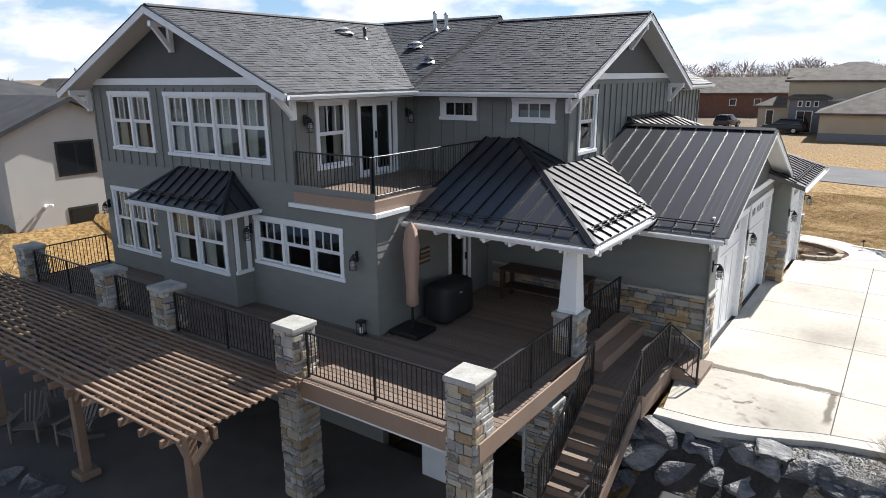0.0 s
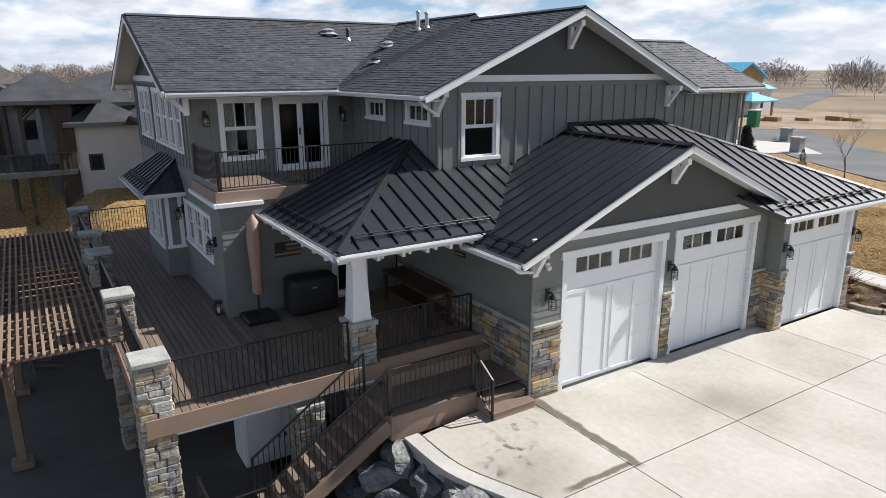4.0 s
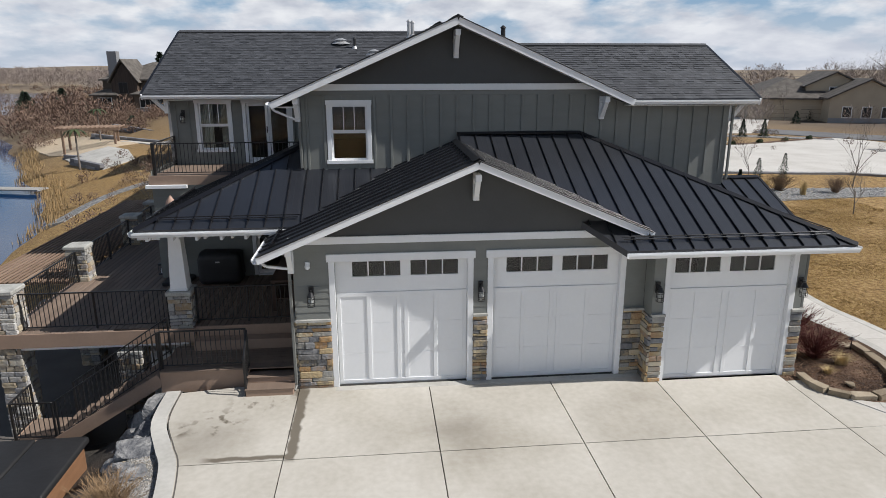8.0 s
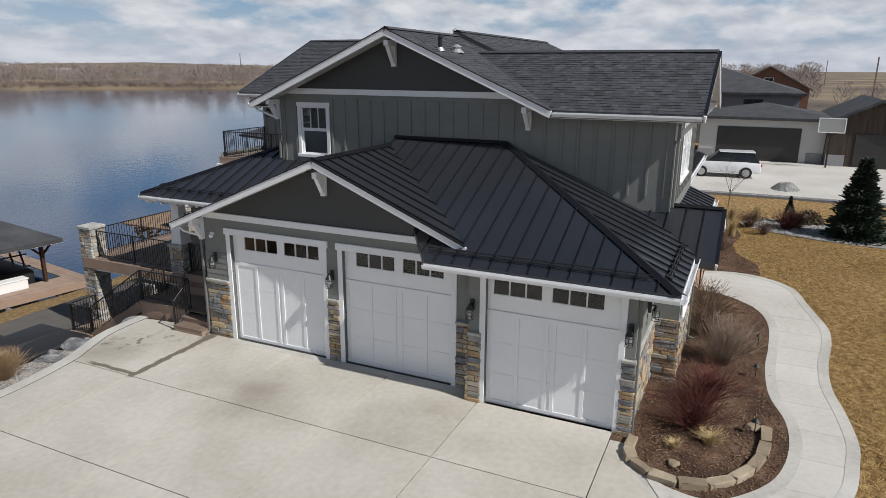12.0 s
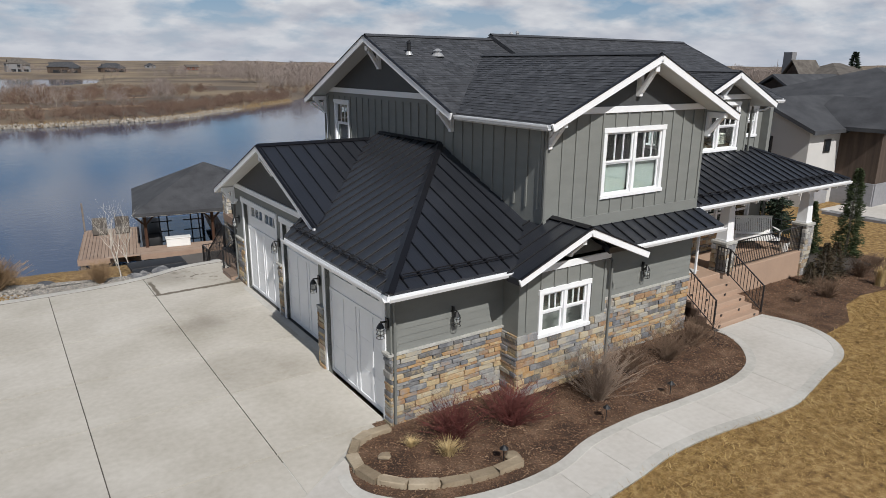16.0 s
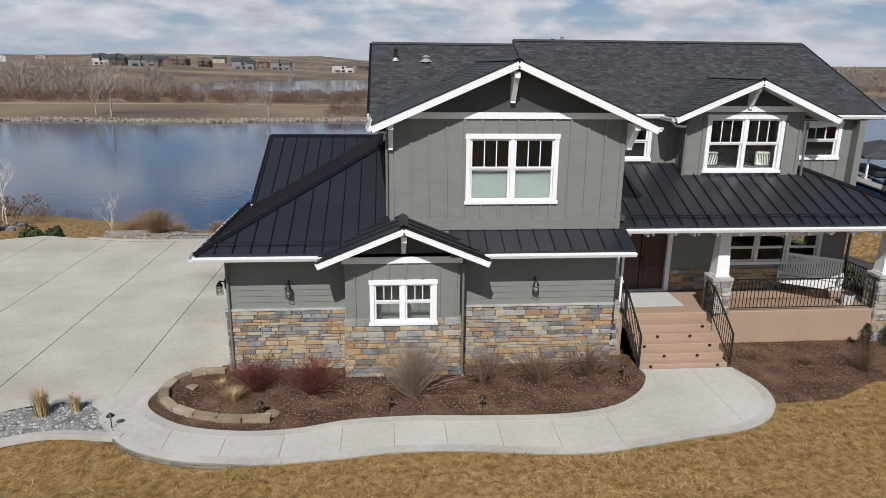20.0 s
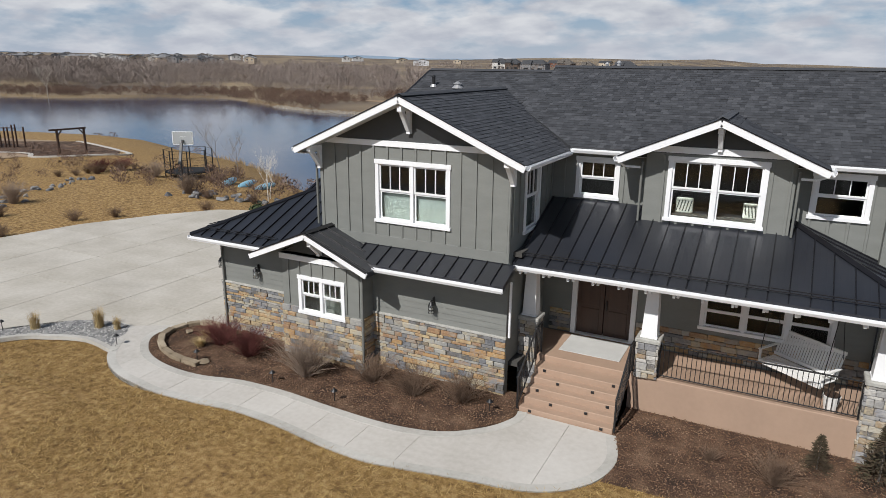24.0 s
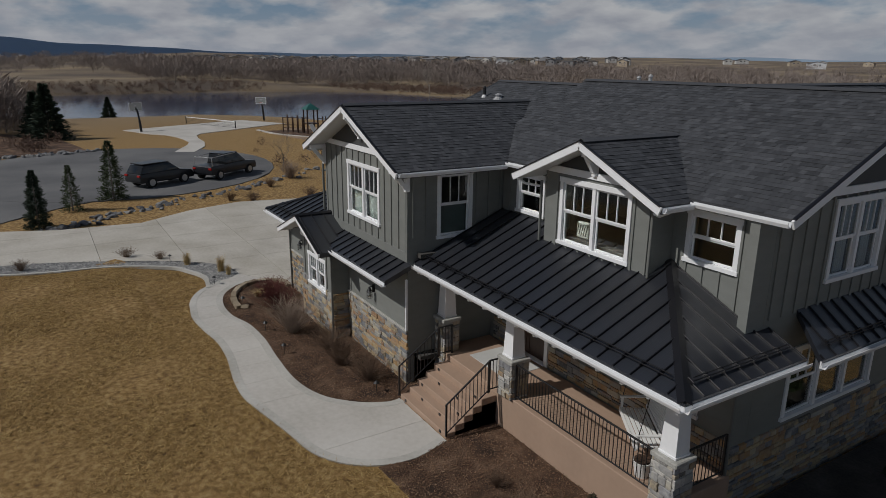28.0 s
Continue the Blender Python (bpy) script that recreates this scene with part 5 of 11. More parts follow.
WALK_OUT = smooth_loop([(-0.6, 29.0), (-1.47, 30.0), (-2.58, 30.57), (-3.72, 30.78), (-4.6, 30.86), (-5.9, 30.75), (-7.02, 30.6), (-8.39, 30.63), (-9.97, 30.83), (-11.12, 30.87), (-11.87, 30.75), (-13.46, 30.42), (-14.57, 30.22), (-15.35, 29.8), (-15.9, 29.1), (-16.08, 28.2), (-15.82, 27.2)])
WALK_IN = smooth_loop([(-13.36, 27.2), (-13.36, 27.6), (-12.95, 28.3), (-12.1, 28.98), (-10.83, 29.28), (-9.04, 29.26), (-7.54, 29.17), (-6.04, 29.25), (-4.86, 29.55), (-3.68, 29.57), (-2.54, 29.3), (-1.71, 28.72), (-1.36, 28.16), (-1.45, 27.55), (-1.75, 27.05)])
WALK = WALK_OUT + WALK_IN + [(-0.9, 27.55), (-0.2, 28.0)]
walkway = tagged(slab("walkway", WALK, -0.2, -0.03, "joint"), "curving pale concrete garden walk with a smooth border", "walkway", kind="structure")
panels(WALK, [-17, -14.7, -11.75, -10.45, -9.25, -8.1, -7.0, -5.9, -4.7, -3.5, -2.3, 1], [20, 40], -0.12, 0.008, "concrete", walkway, 0.004)


def ribbon(name, line, w, z0, z1, mat, parent, label=""):
    """A narrow strip to the left of a line."""
    vs, fs = [], []
    n = len(line)
    for i, (x, y) in enumerate(line):
        a, b = line[max(i - 1, 0)], line[min(i + 1, n - 1)]
        d = Vector((b[0] - a[0], b[1] - a[1]))
        d.normalize()
        nx, ny = -d.y * w, d.x * w
        vs += [(x, y, z0), (x, y, z1), (x + nx, y + ny, z1), (x + nx, y + ny, z0)]
    for i in range(n - 1):
        k = i * 4
        fs += [(k + j, k + (j + 1) % 4, k + 4 + (j + 1) % 4, k + 4 + j) for j in range(4)]
    fs += [(0, 3, 2, 1), (4 * n - 4, 4 * n - 3, 4 * n - 2, 4 * n - 1)]
    bm = bmesh.new()
    vv = [bm.verts.new(v) for v in vs]
    for f in fs:
        bm.faces.new([vv[i] for i in f])
    return part(name, bm, mat, parent, label)


ribbon("border", WALK_OUT, 0.24, -0.1, 0.014, "concrete_edge", walkway)
ribbon("border", WALK_IN[:-6], 0.24, -0.1, 0.014, "concrete_edge", walkway)
lake_edge = smooth_loop([(6.5, 12.9), (4.4, 13.45), (2.2, 13.5), (0.86, 13.45), (-0.53, 13.2), (-1.2, 12.93), (-2.2, 12.55), (-3.5, 12.47)])
ribbon("border", lake_edge, 0.3, -0.24, 0.012, "concrete_edge", drive)
ribbon("border_joint", [(x, y + 0.02) for x, y in lake_edge], -0.025, -0.02, 0.004, "joint", drive)
tagged(slab("apron", [(-3.1, 26.62), (1.2, 26.62), (1.2, 29.35), (-3.1, 29.35)], -0.2, -0.006, "concrete_edge"), "pale concrete apron where walk and drive meet", "paving", kind="structure")
# mulch beds: uneven bark with loose chips
BED = smooth_loop([(-1.75, 27.0), (-1.45, 27.55), (-1.36, 28.16), (-1.71, 28.72), (-2.54, 29.3), (-3.68, 29.57), (-4.86, 29.55), (-6.04, 29.25), (-7.54, 29.17), (-9.04, 29.26), (-10.83, 29.28), (-12.1, 28.98), (-12.95, 28.3), (-13.36, 27.6)]) + [(-13.36, 26.3), (-2.6, 26.3), (-2.6, 26.72)]
BED2 = [(-15.7, 27.1), (-16.1, 28.2), (-15.95, 29.1), (-17.5, 29.0), (-19.0, 28.2), (-20.4, 28.0), (-22.3, 28.3), (-24.2, 28.0), (-26.0, 26.5), (-25.6, 24.0), (-23.5, 23.2), (-21.6, 25.0), (-21.6, 25.6), (-15.7, 25.6)]


def in_loop(x, y, loop):
    return signed(np.array([x]), np.array([y]), loop)[0] < 0


def mulch_bed(loop, label, seed, rise=0.05):
    xs = [p[0] for p in loop]
    ys = [p[1] for p in loop]
    base = tagged(slab("mulch_bed", loop, -0.25, 0.004, "mulch"), label, "mulch", kind="structure")
    r = np.random.RandomState(seed)
    n = int(420 * (max(xs) - min(xs)) * (max(ys) - min(ys)))
    px, py = r.uniform(min(xs), max(xs), n), r.uniform(min(ys), max(ys), n)
    d = signed(px, py, loop)
    keep = d < -0.02
    px, py, d = px[keep], py[keep], d[keep]
    vs, fs = [], []
    for x, y, e in zip(px, py, d):
        a, ln, w = r.uniform(0, 6.28), r.uniform(0.02, 0.065), r.uniform(0.008, 0.02)
        t = r.uniform(-0.35, 0.35)
        z = 0.006 + r.uniform(0, 0.03)
        ux, uy, uz = math.cos(a) * ln / 2, math.sin(a) * ln / 2, t * ln / 2
        wx, wy = -math.sin(a) * w / 2, math.cos(a) * w / 2
        k = len(vs)
        vs += [(x - ux - wx, y - uy - wy, z - uz), (x + ux - wx, y + uy - wy, z + uz), (x + ux + wx, y + uy + wy, z + uz + 0.006), (x - ux + wx, y - uy + wy, z - uz + 0.006), (x, y, z + 0.014)]
        fs += [(k, k + 1, k + 4), (k + 1, k + 2, k + 4), (k + 2, k + 3, k + 4), (k + 3, k, k + 4)]
    tagged(solid("bark_chips", vs, fs, "chips"), "loose dark brown bark chips on the planting bed", "mulch", kind="stuff")
    return base


MAT["chips"] = make_mat("loose bark", [(0.05, 0.026, 0.014), (0.12, 0.062, 0.034), (0.19, 0.112, 0.066), (0.32, 0.225, 0.15)], 0.95, scale=1.2, fine=30, bump=0.0, spread=1.0)
mulch_bed(BED, "planting bed of dark bark mulch between walk and house", 11)
mulch_bed(BED2, "planting bed of dark bark mulch below the entry porch", 12)
GRAVEL = smooth_loop([(0.35, 28.05), (1.9, 28.55), (3.6, 30.6), (5.6, 34.7), (6.3, 37.5), (5.6, 38.2), (4.6, 36.9), (4.0, 35.2), (3.6, 32.6), (2.4, 30.5), (1.4, 29.85), (0.2, 29.45), (-1.1, 29.6), (-0.75, 28.95), (-0.2, 28.3)], closed=True)
tagged(slab("gravel_strip", GRAVEL, -0.2, 0.0, "gravel"), "strip of grey gravel between lawn and drive", "gravel", kind="structure")
tagged(ribbon("kerb", smooth_loop([(-1.3, 29.7), (0.2, 29.5), (1.4, 29.9), (2.4, 30.55), (3.6, 32.65), (4.05, 35.2), (4.6, 36.9), (5.6, 38.3)]), -0.16, -0.1, 0.03, "concrete_edge", None), "low pale concrete lawn kerb", "kerb", kind="structure")


def pebbles(loop, n, seed, label, zf, size=(0.02, 0.06), mat="gravel_stone"):
    r = np.random.RandomState(seed)
    xs, ys = [p[0] for p in loop], [p[1] for p in loop]
    px, py = r.uniform(min(xs), max(xs), n), r.uniform(min(ys), max(ys), n)
    keep = signed(px, py, loop) < -0.01
    px, py = px[keep], py[keep]
    pz = zf(px, py)
    vs, fs = [], []
    for x, y, z in zip(px, py, pz):
        a, b, c = r.uniform(*size, 3)
        t = r.uniform(0, 3.14)
        ct, st = math.cos(t), math.sin(t)
        k = len(vs)
        for dx, dy, dz in ((a, 0, 0), (0, b, 0), (-a, 0, 0), (0, -b, 0), (0, 0, c * 0.7)):
            vs.append((x + dx * ct - dy * st, y + dx * st + dy * ct, z + dz))
        fs += [(k, k + 1, k + 4), (k + 1, k + 2, k + 4), (k + 2, k + 3, k + 4), (k + 3, k, k + 4)]
    return tagged(solid("pebbles", vs, fs, mat), label, "gravel", kind="stuff")


MAT["gravel_stone"] = make_mat("gravel stones", [(0.10, 0.10, 0.105), (0.22, 0.22, 0.22), (0.36, 0.355, 0.34), (0.48, 0.46, 0.43)], 0.85, scale=4, fine=30, bump=0.0, spread=1.2)
pebbles(GRAVEL, 9000, 5, "loose grey gravel beside the drive", lambda x, y: 0 * x)

# ---- railings ----
def railing(p0, p1, label, h=0.92, ends=(True, True), step=0.105, mid_posts=0, gap=0.08, group="deck railings", drop=0.0):
    """Black steel rail with square balusters from p0 to p1 (feet on the floor; a slope follows stairs)."""
    p0, p1 = Vector(p0), Vector(p1)
    d = p1 - p0
    n = max(2, int(Vector((d.x, d.y)).length / step))
    rl = thing("railing", p0, label, "railing", group)
    up = Vector((0, 0, 1))
    beam("top_rail", p0 + up * h, p1 + up * h, 0.045, 0.03, "iron", rl)
    beam("bottom_rail", p0 + up * gap, p1 + up * gap, 0.03, 0.025, "iron", rl)
    posts = [i for i, e in zip((0, 1), ends) if e] + [(k + 1) / (mid_posts + 1) for k in range(mid_posts)]
    for f in posts:
        q = p0 + d * f
        beam("post", q + up * -drop, q + up * (h + 0.01), 0.045, 0.045, "iron", rl)
    for i in range(1, n):
        q = p0 + d * (i / n)
        beam("baluster", q + up * gap, q + up * h, 0.016, 0.016, "iron", rl, 0.002)
    return rl


# ---- deck on the lake side ----
DZ = 0.93
deck = thing("deck", (-13, 10, 0.9), "raised brown composite deck along the lake side of the house", "deck")
y = 7.98
while y < 15.0:
    if y < 10.45:
        x0, x1 = (-20.65, -4.98)
        cuts = [x0, -16.9, -12.9, -8.95, x1] if int(y / 0.145) % 2 else [x0, -14.9, -10.9, -6.9, x1]
    else:
        cuts = [-9.17, -5.1]
    for a, b in zip(cuts, cuts[1:]):
        cbox("deck_board", a + 0.003, b - 0.003, y, y + 0.132, DZ - 0.03, DZ, "deck", deck, 0.004)
    y += 0.145
solid("fascia", *boxes_mesh([(-20.65, -4.98, 7.94, 7.975, 0.58, DZ - 0.004)]), "fascia", deck)
solid("fascia", *boxes_mesh([(-4.975, -4.94, 7.94, 12.5, 0.58, DZ - 0.004)]), "fascia", deck)
solid("fascia", *boxes_mesh([(-5.1, -5.065, 12.5, 15.1, 0.4, DZ - 0.004)]), "fascia", deck)
solid("fascia", *boxes_mesh([(-20.69, -20.655, 7.94, 10.5, 0.58, DZ - 0.004)]), "fascia", deck)
cbox("beam", -20.6, -5.02, 7.99, 8.1, 0.50, 0.60, "trim", deck)
cbox("beam", -5.12, -5.0, 8.1, 12.3, 0.50, 0.60, "trim", deck)
cbox("under_deck", -20.6, -5.1, 8.1, 10.5, 0.80, 0.885, "fascia", deck)
cbox("under_deck", -9.15, -5.12, 10.5, 15.0, 0.80, 0.885, "fascia", deck)


def stone_pillar(x, y, w, z0, z1, label, cap=0.32):
    p = thing("stone_pillar", (x, y, z0), label, "pillar", "deck pillars")
    h = w / 2
    cbox("core", x - h, x + h, y - h, y + h, z0, z1, "mortar", p)
    for ax, c, s, u in (("y", y + h, 1, x), ("y", y - h, -1, x), ("x", x + h, 1, y), ("x", x - h, -1, y)):
        ext = 0.04 if ax == "x" else 0.0
        veneer(ax, c, s, u - h - ext, u + h + ext, z0, z1, p, apart=(s > 0 or ax == "x") and z1 - z0 > 1.2 and x > -10, wide=(0.13, 0.34), tall=(0.07, 0.10, 0.12, 0.15, 0.19), mat="stone_pale")
    cp = chamfered(cap, cap, 0.055, 0.02)
    solid("capstone", [(x + v[0] * (1 + 0.03 * math.sin(9 * v[1])), y + v[1], z1 + 0.055 + v[2]) for v in cp[0]], cp[1], "capstone", p, "pale cut stone cap")
    return p


for x in (-5.27, -9.33):
    stone_pillar(x, 8.14, 0.49, -1.76, 1.90, "tall ledge stone pillar with a pale cap at the deck edge")
for x in (-13.62, -16.11, -20.4):
    stone_pillar(x, 8.18, 0.49, -1.76, 1.88, "ledge stone pillar with a pale cap in shade")
for a, b, m in ((-5.6, -9.0, 1), (-9.66, -13.3, 1), (-13.95, -15.8, 0), (-16.4, -20.1, 1)):
    railing((a, 8.15, DZ), (b, 8.15, DZ), "black steel deck railing between stone pillars", mid_posts=m)
railing((-5.2, 8.45, DZ), (-5.2, 11.85, DZ), "black steel deck railing beside the stairs", mid_posts=1)
railing((-5.33, 12.5, DZ), (-5.33, 14.95, DZ), "black steel railing under the covered deck", mid_posts=1)
railing((-20.4, 8.5, DZ), (-20.4, 10.4, DZ), "black steel railing at the end of the deck")


def tapered_column(x, y, z0, z1, w0, w1, label):
    c = thing("porch_column", (x, y, z0), label, "column", "porch columns")
    vs = [(x + sx * w / 2, y + sy * w / 2, z) for z, w in ((z0, w0), (z1, w1)) for sx, sy in ((-1, -1), (1, -1), (1, 1), (-1, 1))]
    fs = [(3, 2, 1, 0), (4, 5, 6, 7)] + [(i, (i + 1) % 4, (i + 1) % 4 + 4, i + 4) for i in range(4)]
    sh = solid("shaft", vs, fs, "trim", c)
    cbox("foot_trim", x - w0 / 2 - 0.015, x + w0 / 2 + 0.015, y - w0 / 2 - 0.015, y + w0 / 2 + 0.015, z0, z0 + 0.05, "trim", c)
    cbox("top_trim", x - w1 / 2 - 0.03, x + w1 / 2 + 0.03, y - w1 / 2 - 0.03, y + w1 / 2 + 0.03, z1 - 0.07, z1, "trim", c)
    return c


stone_pillar(-5.35, 12.16, 0.46, -1.76, 1.72, "ledge stone pier carrying a white porch column", 0.31)
tapered_column(-5.35, 12.16, 1.83, 3.3, 0.40, 0.27, "white tapered wooden column on a stone pier")
cbox("porch_beam", -9.2, -5.2, 12.0, 12.22, 3.24, 3.45, "trim", house)
cbox("porch_beam", -5.46, -5.22, 12.2, 15.1, 3.24, 3.45, "trim", house)
x = -9.0
while x < -4.7:
    cbox("rafter_tail", x - 0.03, x + 0.03, 11.5, 12.0, 3.22, 3.36, "trim", house)
    x += 0.61
y = 11.8
while y < 14.9:
    cbox("rafter_tail", -5.2, -4.66, y - 0.03, y + 0.03, 3.22, 3.36, "trim", house)
    y += 0.61
cbox("ceiling", -9.15, -4.75, 11.6, 15.05, 3.36, 3.38, "soffit", house)

# walls under the deck, with a white door
cellar = wall("wall", "y", 12.6, -1, -9.2, -5.6, -1.9, 0.8, [], "siding", house)
cbox("cellar_door", -6.75, -5.75, 12.54, 12.6, -1.72, 0.35, "trim", house, label="white panelled door under the deck")
cbox("door_knob", -5.86, -5.82, 12.49, 12.54, -0.75, -0.70, "iron", house)
stone_pillar(-5.25, 10.9, 0.5, -1.76, 0.28, "short ledge stone pier under the deck", 0.3)
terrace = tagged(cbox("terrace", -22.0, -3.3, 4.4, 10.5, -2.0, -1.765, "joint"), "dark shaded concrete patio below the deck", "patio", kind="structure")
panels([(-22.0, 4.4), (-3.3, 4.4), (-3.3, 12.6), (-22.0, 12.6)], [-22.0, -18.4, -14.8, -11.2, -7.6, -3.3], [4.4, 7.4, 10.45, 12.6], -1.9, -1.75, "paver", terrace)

# balcony
balc = thing("balcony", (-10.4, 12.8, 3.95), "small upper balcony with brown boards and black railing", "balcony")
y = 10.52
while y < 15.0:
    cbox("deck_board", -11.64, -9.22, y, y + 0.139, 3.98, 4.01, "deck", balc, 0.003)
    y += 0.145
cbox("fascia", -11.64, -9.15, 10.42, 10.46, 3.74, 4.02, "fascia", balc)
cbox("fascia", -9.19, -9.15, 10.46, 15.0, 3.74, 4.02, "fascia", balc)
cbox("trim_board", -11.75, -9.05, 10.34, 10.42, 3.66, 3.76, "trim", balc)
cbox("trim_board", -9.15, -9.05, 10.42, 11.5, 3.66, 3.76, "trim", balc)
cbox("joists", -11.6, -9.22, 10.5, 15.05, 3.8, 3.97, "fascia", balc)
railing((-11.6, 10.55, 4.01), (-9.33, 10.55, 4.01), "black steel balcony railing", group="balcony railings", mid_posts=0)
railing((-9.3, 10.6, 4.01), (-9.3, 14.9, 4.01), "black steel balcony railing beside the porch roof", group="balcony railings", mid_posts=1)

# stairs from the deck to drive and terrace
landing = thing("stair_landing", (-4.4, 13.5, 0.4), "brown composite stair landing beside the garage", "landing")
x = -5.06
while x < -3.75:
    cbox("deck_board", x, x + 0.138, 12.02, 15.08, 0.40, 0.43, "deck", landing, 0.003)
    x += 0.144
cbox("fascia", -3.72, -3.68, 12.0, 13.98, -0.12, 0.425, "fascia", landing)
cbox("fascia", -5.06, -3.72, 11.98, 12.02, -0.1, 0.40, "fascia", landing)
cbox("step_box", -5.06, -4.72, 12.5, 15.05, 0.43, 0.68, "fascia", landing, 0.01)
for k, (xa, xb, zt) in enumerate(((-3.72, -3.40, 0.29), (-3.40, -3.08, 0.145))):
    cbox("step", xa, xb, 13.98, 15.02, -0.02, zt, "fascia", landing, 0.008)
    cbox("tread", xa - 0.01, xb + 0.02, 13.96, 15.04, zt, zt + 0.025, "deck", landing, 0.006)
stairs = thing("deck_stairs", (-4.2, 10.8, -0.4), "brown open stairs going down beside the deck", "stairs")
for k in range(8):
    zt, ya = 0.43 - 0.178 * (k + 1), 12.0 - 0.295 * (k + 1)
    cbox("tread", -4.72, -3.74, ya, ya + 0.31, zt - 0.035, zt, "deck", stairs, 0.006)
    cbox("riser", -4.72, -3.74, ya + 0.285, ya + 0.30, zt, zt + 0.145, "fascia", stairs, 0.003)
for x in (-4.74, -3.72):
    beam("stringer", (x, 12.0, 0.20), (x, 9.6, -1.25), 0.045, 0.30, "fascia", stairs)
for a, b in ((-4.75, -3.7),):
    yy = 8.62
    while yy < 9.55:
        cbox("deck_board", a, b, yy, yy + 0.138, -1.20, -1.17, "deck", stairs, 0.003)
        yy += 0.144
cbox("fascia", -3.71, -3.67, 8.6, 9.62, -1.42, -1.175, "fascia", stairs)
cbox("fascia", -4.75, -3.7, 8.56, 8.6, -1.42, -1.175, "fascia", stairs)
cbox("block", -4.7, -3.75, 8.65, 9.5, -1.75, -1.42, "fascia", stairs)
for k in range(2):
    cbox("step", -5.05 - 0.3 * k, -4.75 - 0.3 * k, 8.62, 9.55, -1.76, -1.36 - 0.19 * k, "fascia", stairs, 0.01)
railing((-3.78, 12.05, 0.43), (-3.78, 13.92, 0.43), "black steel landing railing", group="stair railings", h=0.9)
railing((-3.78, 13.95, 0.43), (-3.14, 13.98, 0.0), "short sloping black rail at the drive steps", group="stair railings", h=0.86)
railing((-3.76, 12.0, 0.40), (-3.76, 9.62, -1.15), "sloping black stair railing", group="stair railings", h=0.92)
railing((-4.72, 11.95, 0.40), (-4.72, 9.62, -1.15), "sloping black stair railing", group="stair railings", h=0.92)
railing((-3.74, 9.55, -1.17), (-3.74, 8.66, -1.17), "black rail round the lower landing", group="stair railings")
railing((-3.78, 8.64, -1.17), (-4.7, 8.64, -1.17), "black rail round the lower landing", group="stair railings")

# pergola
perg = thing("pergola", (-14, 6.5, -1.75), "weathered cedar pergola with close slats over the patio", "pergola")
for x in (-9.62, -13.7, -17.8, -21.2):
    beam("post", (x, 5.85, -1.75), (x, 5.85, 0.70), 0.19, 0.19, "cedar", perg, 0.012)
    cbox("post_base", x - 0.22, x + 0.22, 5.63, 6.07, -1.76, -1.6, "cedar", perg, 0.02)
    for sgn in (-1, 1):
        beam("brace", (x + 0.08 * sgn, 5.85, 0.05), (x + 0.6 * sgn, 5.85, 0.66), 0.09, 0.12, "cedar", perg)
beam("beam", (-8.95, 5.78, 0.78), (-21.6, 5.78, 0.78), 0.09, 0.24, "cedar", perg, 0.012)
beam("beam", (-8.95, 5.95, 0.78), (-21.6, 5.95, 0.78), 0.09, 0.24, "cedar", perg, 0.012)
beam("ledger", (-9.0, 7.90, 0.82), (-20.7, 7.90, 0.82), 0.05, 0.2, "cedar", perg)
x = -9.15
while x > -21.5:
    beam("rafter", (x, 5.05, 0.93), (x, 7.9, 0.93), 0.06, 0.14, "cedar", perg, 0.01)
    x -= 0.61
y = 5.2
while y < 7.9:
    beam("slat", (-8.85, y, 1.02), (-21.6, y, 1.02), 0.06, 0.045, "cedar", perg, 0.004)
    y += 0.155

# ---- entry porch ----
porch = thing("entry_porch", (-16.8, 25, 0), "brown stained concrete entry porch with broad steps", "porch")
cbox("porch_slab", -21.1, -12.75, 23.8, 25.66, -0.3, 0.95, "porch_paint", porch, 0.015)
for k in range(5):
    zt = 0.95 - 0.165 * (k + 1) + 0.0
    cbox("step", -15.72, -13.36, 25.665, 26.12 + 0.26 * k, -0.1, zt, "porch_paint", porch, 0.012)
    for x in ((-14.1, -15.0) if k % 2 else (-13.65, -15.45)):
        cbox("step_light", x - 0.04, x + 0.04, 26.12 + 0.26 * k, 26.14 + 0.26 * k, zt - 0.09, zt - 0.02, "iron", porch, 0.004)
for x, w0 in ((-12.98, 0.44), (-16.1, 0.47), (-20.97, 0.47)):
    stone_pillar(x, 25.46, w0, 0.93 if x == -16.1 else -0.1, 1.86, "ledge stone pier on the entry porch", 0.30)
    tapered_column(x, 25.46, 1.97, 3.42, 0.38, 0.26, "white tapered column on a stone pier at the entry")
cbox("porch_beam", -21.2, -12.75, 25.34, 25.58, 3.40, 3.56, "trim", house)
cbox("porch_beam", -21.1, -20.85, 23.8, 25.34, 3.40, 3.56, "trim", house)
cbox("ceiling", -21.5, -12.78, 23.8, 26.3, 3.555, 3.575, "soffit", house)
x = -13.1
while x > -21.7:
    cbox("rafter_tail", x - 0.03, x + 0.03, 25.6, 26.40, 3.36, 3.50, "trim", house)
    x -= 0.61
railing((-16.4, 25.58, 0.95), (-20.68, 25.58, 0.95), "black steel railing along the entry porch", group="entry railings", mid_posts=0)
railing((-20.97, 25.2, 0.95), (-20.97, 23.9, 0.95), "black steel railing at the porch end", group="entry railings")
for x in (-13.32, -15.76):
    railing((x, 25.95, 0.93), (x, 27.18, 0.08), "sloping black steel entry stair railing", group="entry railings", h=0.86)
    railing((x, 25.5, 0.95), (x, 25.93, 0.95), "short black steel entry railing", group="entry railings", h=0.86)

